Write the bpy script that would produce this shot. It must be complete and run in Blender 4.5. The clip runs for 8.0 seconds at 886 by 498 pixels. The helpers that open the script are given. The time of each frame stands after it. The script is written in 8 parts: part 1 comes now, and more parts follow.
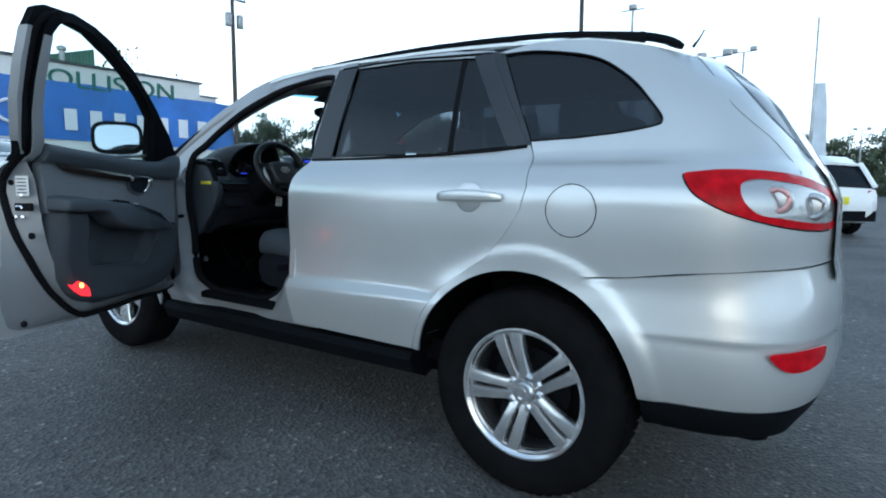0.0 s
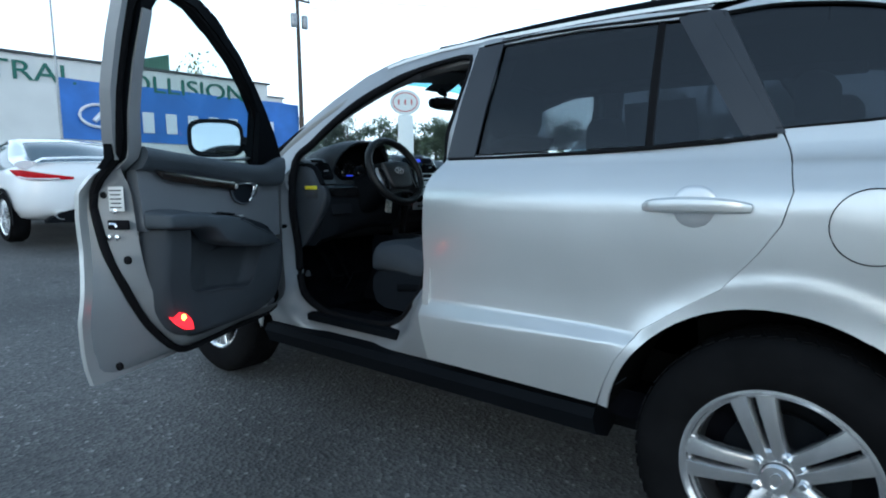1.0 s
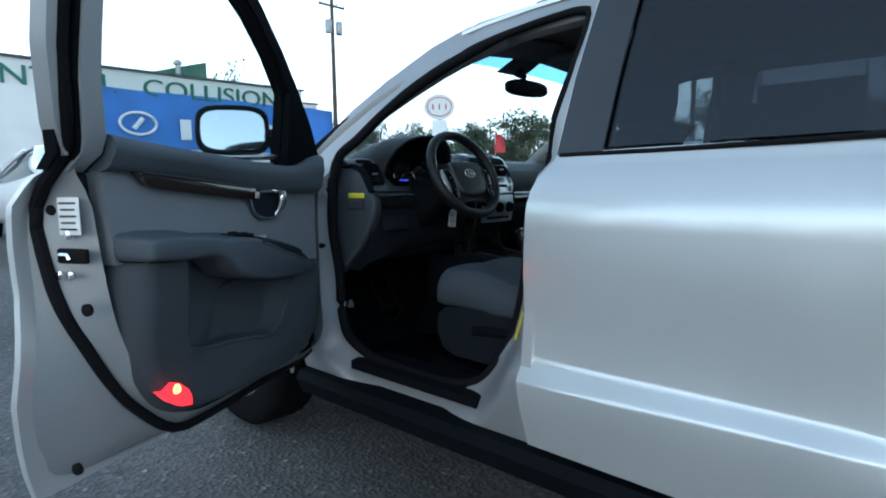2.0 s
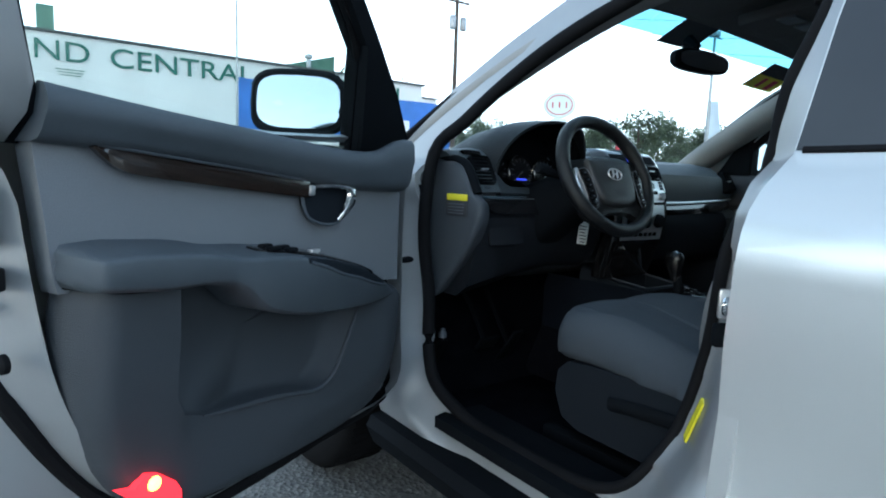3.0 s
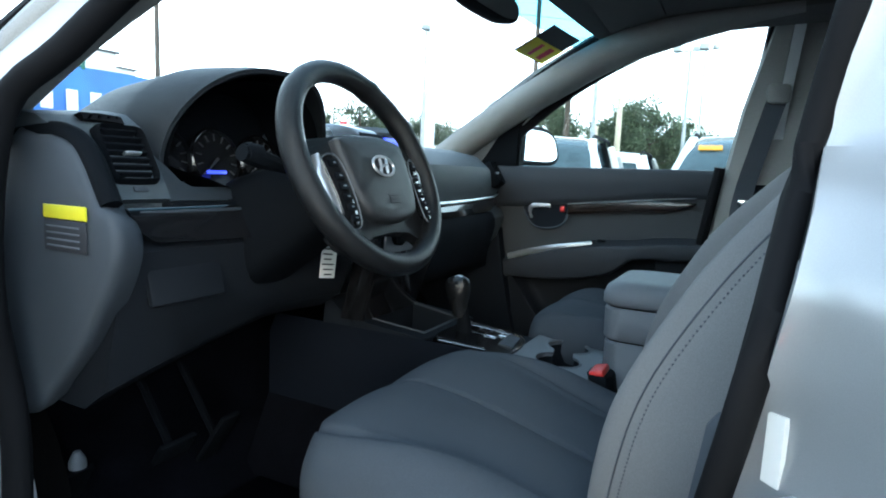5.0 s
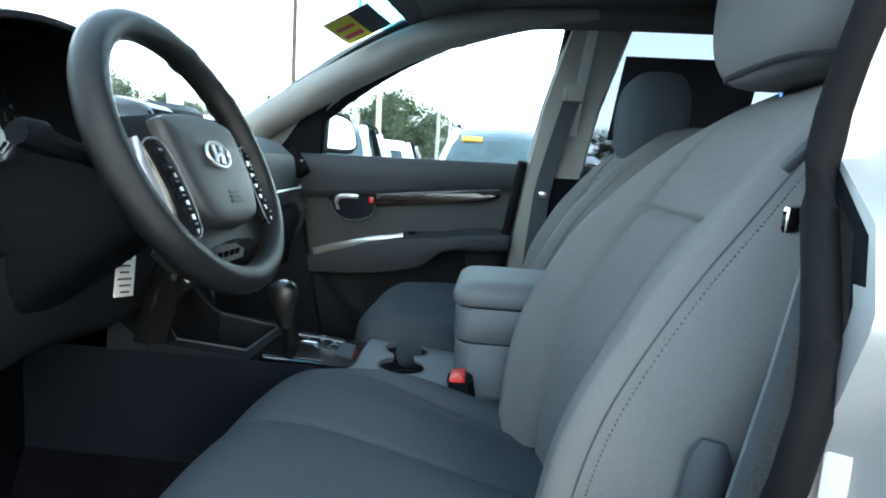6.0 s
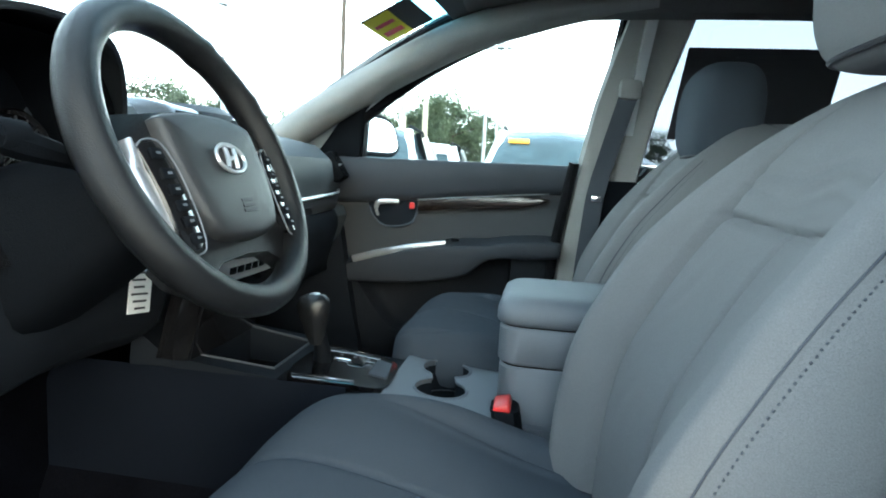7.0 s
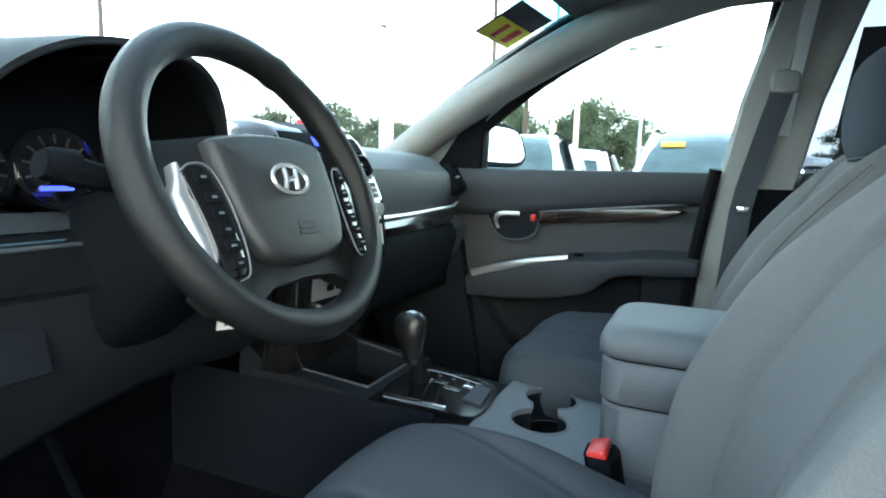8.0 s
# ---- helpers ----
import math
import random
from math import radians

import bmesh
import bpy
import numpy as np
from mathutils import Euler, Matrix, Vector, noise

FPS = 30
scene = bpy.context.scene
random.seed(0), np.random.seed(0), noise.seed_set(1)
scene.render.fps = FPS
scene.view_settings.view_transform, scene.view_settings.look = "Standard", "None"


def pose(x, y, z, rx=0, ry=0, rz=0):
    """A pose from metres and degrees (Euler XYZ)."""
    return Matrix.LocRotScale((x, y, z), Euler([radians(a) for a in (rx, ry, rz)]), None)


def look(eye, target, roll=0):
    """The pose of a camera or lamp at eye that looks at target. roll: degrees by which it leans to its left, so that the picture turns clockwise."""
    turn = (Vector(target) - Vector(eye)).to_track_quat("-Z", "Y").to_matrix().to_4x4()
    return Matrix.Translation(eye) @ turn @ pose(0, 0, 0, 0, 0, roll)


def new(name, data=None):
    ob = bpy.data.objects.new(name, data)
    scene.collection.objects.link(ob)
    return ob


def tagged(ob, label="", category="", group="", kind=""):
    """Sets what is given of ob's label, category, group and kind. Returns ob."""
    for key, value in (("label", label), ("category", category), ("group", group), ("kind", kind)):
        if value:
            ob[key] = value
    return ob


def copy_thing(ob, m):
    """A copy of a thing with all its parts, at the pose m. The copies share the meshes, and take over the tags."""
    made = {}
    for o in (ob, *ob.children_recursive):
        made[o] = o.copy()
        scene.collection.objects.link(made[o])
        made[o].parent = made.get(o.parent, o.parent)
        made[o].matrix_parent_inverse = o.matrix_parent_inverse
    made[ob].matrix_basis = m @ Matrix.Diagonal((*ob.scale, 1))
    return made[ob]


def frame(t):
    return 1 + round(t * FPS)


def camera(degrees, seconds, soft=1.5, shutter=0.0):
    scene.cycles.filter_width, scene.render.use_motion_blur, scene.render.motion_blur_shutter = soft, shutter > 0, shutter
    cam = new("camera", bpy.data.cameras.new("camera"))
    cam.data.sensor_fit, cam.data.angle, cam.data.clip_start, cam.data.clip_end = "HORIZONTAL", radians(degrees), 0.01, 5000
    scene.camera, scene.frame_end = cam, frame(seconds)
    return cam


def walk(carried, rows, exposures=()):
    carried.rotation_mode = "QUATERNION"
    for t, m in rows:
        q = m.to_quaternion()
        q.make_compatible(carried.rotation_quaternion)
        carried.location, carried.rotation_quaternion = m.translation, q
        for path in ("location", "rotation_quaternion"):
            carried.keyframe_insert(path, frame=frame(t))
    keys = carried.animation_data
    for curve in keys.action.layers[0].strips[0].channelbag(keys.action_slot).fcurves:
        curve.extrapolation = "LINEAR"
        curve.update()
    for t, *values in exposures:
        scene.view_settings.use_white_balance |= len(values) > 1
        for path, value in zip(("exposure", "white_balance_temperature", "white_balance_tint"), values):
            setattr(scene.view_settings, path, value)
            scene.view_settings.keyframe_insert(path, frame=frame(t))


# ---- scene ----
cam = camera(73.9, 8.0, soft=1.95)
PATH = [
    (0, (-2.725, -0.895, 1.102), (-1.083, 0.225, 0.877), 0.4),
    (0.5, (-2.652, -0.551, 1.095), (-0.994, 0.547, 0.891), 0.2),
    (1, (-2.522, -0.265, 1.134), (-1.003, 1.013, 0.892), -0.6),
    (2.3, (-1.98, 0.476, 1.133), (-0.57, 1.881, 0.931), -0.3),
    (2.5, (-1.884, 0.561, 1.141), (-0.552, 2.04, 0.952), 1.2),
    (3, (-1.747, 0.75, 1.138), (-0.572, 2.352, 0.904), 2.0),
    (3.5, (-1.635, 0.969, 1.154), (-0.295, 2.436, 0.927), 1.0),
    (4, (-1.504, 1.097, 1.162), (0.022, 2.37, 0.938), 0.9),
    (4.5, (-1.303, 1.195, 1.167), (0.336, 2.321, 0.953), 1.9),
    (5, (-1.193, 1.268, 1.159), (0.566, 2.187, 0.908), 2.3),
    (5.2, (-1.164, 1.302, 1.163), (0.663, 2.073, 0.9), 3.3),
    (6.3, (-1.107, 1.476, 1.165), (0.875, 1.558, 0.905), 3.1),
    (6.5, (-1.091, 1.481, 1.163), (0.888, 1.589, 0.896), 3.2),
    (7, (-1.015, 1.451, 1.166), (0.943, 1.766, 0.907), 3.0),
    (7.5, (-0.944, 1.403, 1.175), (0.949, 1.991, 0.909), 2.8),
    (8, (-0.922, 1.382, 1.179), (0.892, 2.183, 0.926), 1.7),
]
EXPOSURES = [(0, 1.40, 4980, -2), (1.0, 1.46, 4980, -2), (2.5, 1.80, 5050, -2), (3.0, 2.10, 5120, -2), (3.5, 2.48, 5150, -2), (4.5, 3.00, 5200, -2), (5.2, 3.18, 5320, -2), (6.4, 3.70, 5580, -3), (8.0, 3.80, 5680, -5)]
walk(cam, [(t, look(eye, target, roll)) for t, eye, target, roll in PATH], EXPOSURES)

# ---------------------------------------------------------------- light
SUN_EL, SUN_BEARING = 6.0, 246.0

world = bpy.data.worlds.new("sky")
scene.world = world
world.use_nodes = True
wn, wl = world.node_tree.nodes, world.node_tree.links
sky = wn.new("ShaderNodeTexSky")
sky.sky_type = "NISHITA"
sky.sun_disc = False
sky.sun_elevation, sky.sun_rotation = radians(SUN_EL), radians(SUN_BEARING)
sky.altitude, sky.air_density, sky.dust_density, sky.ozone_density = 100, 1.0, 2.0, 1.6
veil = wn.new("ShaderNodeMix")
veil.data_type = "RGBA"
# haze is thick near the horizon and thins out overhead
way, up_part, haze = wn.new("ShaderNodeTexCoord"), wn.new("ShaderNodeSeparateXYZ"), wn.new("ShaderNodeMapRange")
haze.inputs[1].default_value, haze.inputs[2].default_value, haze.inputs[3].default_value, haze.inputs[4].default_value = 0.10, 0.60, 0.85, 0.15
wl.new(way.outputs["Generated"], up_part.inputs[0])
wl.new(up_part.outputs["Z"], haze.inputs[0])
wl.new(haze.outputs[0], veil.inputs[0])
veil.inputs[7].default_value = (7.9, 7.7, 7.6, 1)
wl.new(sky.outputs[0], veil.inputs[6])
wl.new(veil.outputs[2], wn["Background"].inputs["Color"])
wn["Background"].inputs["Strength"].default_value = 0.12

sun_data = bpy.data.lights.new("sun", "SUN")
sun_data.energy, sun_data.angle, sun_data.color = 0.08, radians(25), (1.0, 0.86, 0.72)
sun = new("sun", sun_data)
az = radians(SUN_BEARING)
sun_way = Vector((math.sin(az) * math.cos(radians(14)), math.cos(az) * math.cos(radians(14)), math.sin(radians(14))))
sun.matrix_world = look(sun_way * 50, (0, 0, 0))


# ---------------------------------------------------------------- materials
def mat(name, color, rough=0.5, metal=0.0, vary=0.12, scale=6.0, fine=0.0, fine_scale=400.0, bump=0.0, bump_scale=200.0, coat=0.0, spec=0.5,
        stretch=(1, 1, 1), emit=None, emit_power=0.0, tint2=None):
    """A surface with slow blotches (vary, scale) and fine grain (fine, bump)."""
    m = bpy.data.materials.new(name)
    m.use_nodes = True
    n, l = m.node_tree.nodes, m.node_tree.links
    p = n["Principled BSDF"]
    p.inputs["Roughness"].default_value, p.inputs["Metallic"].default_value = rough, metal
    p.inputs["Coat Weight"].default_value, p.inputs["Coat Roughness"].default_value = coat, 0.04
    p.inputs["Specular IOR Level"].default_value = spec
    co = n.new("ShaderNodeTexCoord")
    mp = n.new("ShaderNodeMapping")
    mp.inputs["Scale"].default_value = stretch
    l.new(co.outputs["Object"], mp.inputs[0])
    big = n.new("ShaderNodeTexNoise")
    big.inputs["Scale"].default_value, big.inputs["Detail"].default_value = scale, 5
    l.new(mp.outputs[0], big.inputs["Vector"])
    ramp = n.new("ShaderNodeValToRGB")
    c = Vector(color)
    lo, hi = c * (1 - vary), (Vector(tint2) if tint2 else c * (1 + vary))
    ramp.color_ramp.elements[0].color, ramp.color_ramp.elements[1].color = (*lo, 1), (*[min(v, 0.95) for v in hi], 1)
    ramp.color_ramp.elements[0].position, ramp.color_ramp.elements[1].position = 0.32, 0.68
    l.new(big.outputs["Fac"], ramp.inputs[0])
    out = ramp.outputs[0]
    if fine:
        sm = n.new("ShaderNodeTexNoise")
        sm.inputs["Scale"].default_value, sm.inputs["Detail"].default_value = fine_scale, 2
        l.new(mp.outputs[0], sm.inputs["Vector"])
        r2 = n.new("ShaderNodeMapRange")
        r2.inputs[1].default_value, r2.inputs[2].default_value = 0.3, 0.7
        r2.inputs[3].default_value, r2.inputs[4].default_value = 1 - fine, 1 + fine
        l.new(sm.outputs["Fac"], r2.inputs[0])
        mul = n.new("ShaderNodeVectorMath")
        mul.operation = "SCALE"
        l.new(out, mul.inputs[0]), l.new(r2.outputs[0], mul.inputs["Scale"])
        out = mul.outputs[0]
    l.new(out, p.inputs["Base Color"])
    rr = n.new("ShaderNodeMapRange")
    rr.inputs[3].default_value, rr.inputs[4].default_value = max(rough - 0.07, 0.02), min(rough + 0.07, 1)
    l.new(big.outputs["Fac"], rr.inputs[0]), l.new(rr.outputs[0], p.inputs["Roughness"])
    if bump:
        bn = n.new("ShaderNodeTexNoise")
        bn.inputs["Scale"].default_value, bn.inputs["Detail"].default_value = bump_scale, 3
        l.new(mp.outputs[0], bn.inputs["Vector"])
        b = n.new("ShaderNodeBump")
        b.inputs["Strength"].default_value, b.inputs["Distance"].default_value = bump, 0.004
        l.new(bn.outputs["Fac"], b.inputs["Height"]), l.new(b.outputs[0], p.inputs["Normal"])
    if emit:
        p.inputs["Emission Color"].default_value, p.inputs["Emission Strength"].default_value = (*emit, 1), emit_power
    return m


def pane(name, tint, gloss=1.0, rough=0.0, floor_gloss=0.045):
    """Thin glass: lets tinted light through and mirrors at its surface."""
    m = bpy.data.materials.new(name)
    m.use_nodes = True
    n, l = m.node_tree.nodes, m.node_tree.links
    n.remove(n["Principled BSDF"])
    tr, gl, mx, fr = n.new("ShaderNodeBsdfTransparent"), n.new("ShaderNodeBsdfGlossy"), n.new("ShaderNodeMixShader"), n.new("ShaderNodeLayerWeight")
    fr.inputs[0].default_value = 0.5
    pw, ad = n.new("ShaderNodeMath"), n.new("ShaderNodeMath")
    pw.operation, pw.inputs[1].default_value = "POWER", 5.0
    ad.operation, ad.inputs[1].default_value, ad.inputs[2].default_value = "MULTIPLY_ADD", 0.9, floor_gloss
    tr.inputs[0].default_value = (*tint, 1)
    gl.inputs["Roughness"].default_value = rough
    gl.inputs[0].default_value = (gloss, gloss, gloss, 1)
    l.new(fr.outputs["Facing"], pw.inputs[0]), l.new(pw.outputs[0], ad.inputs[0]), l.new(ad.outputs[0], mx.inputs[0]), l.new(tr.outputs[0], mx.inputs[1]), l.new(gl.outputs[0], mx.inputs[2])
    l.new(mx.outputs[0], n["Material Output"].inputs[0])
    return m


def paint(name, color, metal=0.55):
    """Car paint: metal flakes under a clear coat, with a film of dust."""
    m = mat(name, color, rough=0.33, metal=metal, vary=0.025, scale=3.0, fine=0.03, fine_scale=1500, coat=1.0)
    return m


def asphalt():
    m = bpy.data.materials.new("asphalt")
    m.use_nodes = True
    n, l = m.node_tree.nodes, m.node_tree.links
    p = n["Principled BSDF"]
    co = n.new("ShaderNodeTexCoord")
    vo = n.new("ShaderNodeTexVoronoi")
    vo.inputs["Scale"].default_value = 62
    l.new(co.outputs["Object"], vo.inputs["Vector"])
    stone = n.new("ShaderNodeValToRGB")
    stone.color_ramp.elements[0].color, stone.color_ramp.elements[1].color = (0.042, 0.041, 0.040, 1), (0.090, 0.087, 0.082, 1)
    el = stone.color_ramp.elements.new(0.86)
    el.color = (0.118, 0.114, 0.106, 1)
    stone.color_ramp.elements[2].color = (0.34, 0.33, 0.31, 1)
    l.new(vo.outputs["Color"], stone.inputs[0])
    big = n.new("ShaderNodeTexNoise")
    big.inputs["Scale"].default_value, big.inputs["Detail"].default_value = 0.9, 6
    l.new(co.outputs["Object"], big.inputs["Vector"])
    mr = n.new("ShaderNodeMapRange")
    mr.inputs[1].default_value, mr.inputs[2].default_value, mr.inputs[3].default_value, mr.inputs[4].default_value = 0.3, 0.7, 0.66, 1.30
    l.new(big.outputs["Fac"], mr.inputs[0])
    sc = n.new("ShaderNodeVectorMath")
    sc.operation = "SCALE"
    l.new(stone.outputs[0], sc.inputs[0]), l.new(mr.outputs[0], sc.inputs["Scale"])
    # oil spots
    sp = n.new("ShaderNodeTexNoise")
    sp.inputs["Scale"].default_value, sp.inputs["Detail"].default_value = 3.1, 2
    l.new(co.outputs["Object"], sp.inputs["Vector"])
    mr2 = n.new("ShaderNodeMapRange")
    mr2.inputs[1].default_value, mr2.inputs[2].default_value, mr2.inputs[3].default_value, mr2.inputs[4].default_value = 0.68, 0.74, 1.0, 0.45
    l.new(sp.outputs["Fac"], mr2.inputs[0])
    sc2 = n.new("ShaderNodeVectorMath")
    sc2.operation = "SCALE"
    l.new(sc.outputs[0], sc2.inputs[0]), l.new(mr2.outputs[0], sc2.inputs["Scale"])
    l.new(sc2.outputs[0], p.inputs["Base Color"])
    p.inputs["Roughness"].default_value = 0.72
    b = n.new("ShaderNodeBump")
    b.inputs["Strength"].default_value, b.inputs["Distance"].default_value = 0.9, 0.006
    l.new(vo.outputs["Distance"], b.inputs["Height"]), l.new(b.outputs[0], p.inputs["Normal"])
    return m


def leafy(name, color):
    """Leaves: blotchy green that lets part of the light through."""
    m = mat(name, color, rough=0.6, vary=0.45, scale=0.8, fine=0.3, fine_scale=4, spec=0.2)
    n, l = m.node_tree.nodes, m.node_tree.links
    p = n["Principled BSDF"]
    tr, mx = n.new("ShaderNodeBsdfTranslucent"), n.new("ShaderNodeMixShader")
    mx.inputs[0].default_value = 0.55
    l.new(p.inputs["Base Color"].links[0].from_socket, tr.inputs[0])
    l.new(p.outputs[0], mx.inputs[1]), l.new(tr.outputs[0], mx.inputs[2]), l.new(mx.outputs[0], n["Material Output"].inputs[0])
    return m


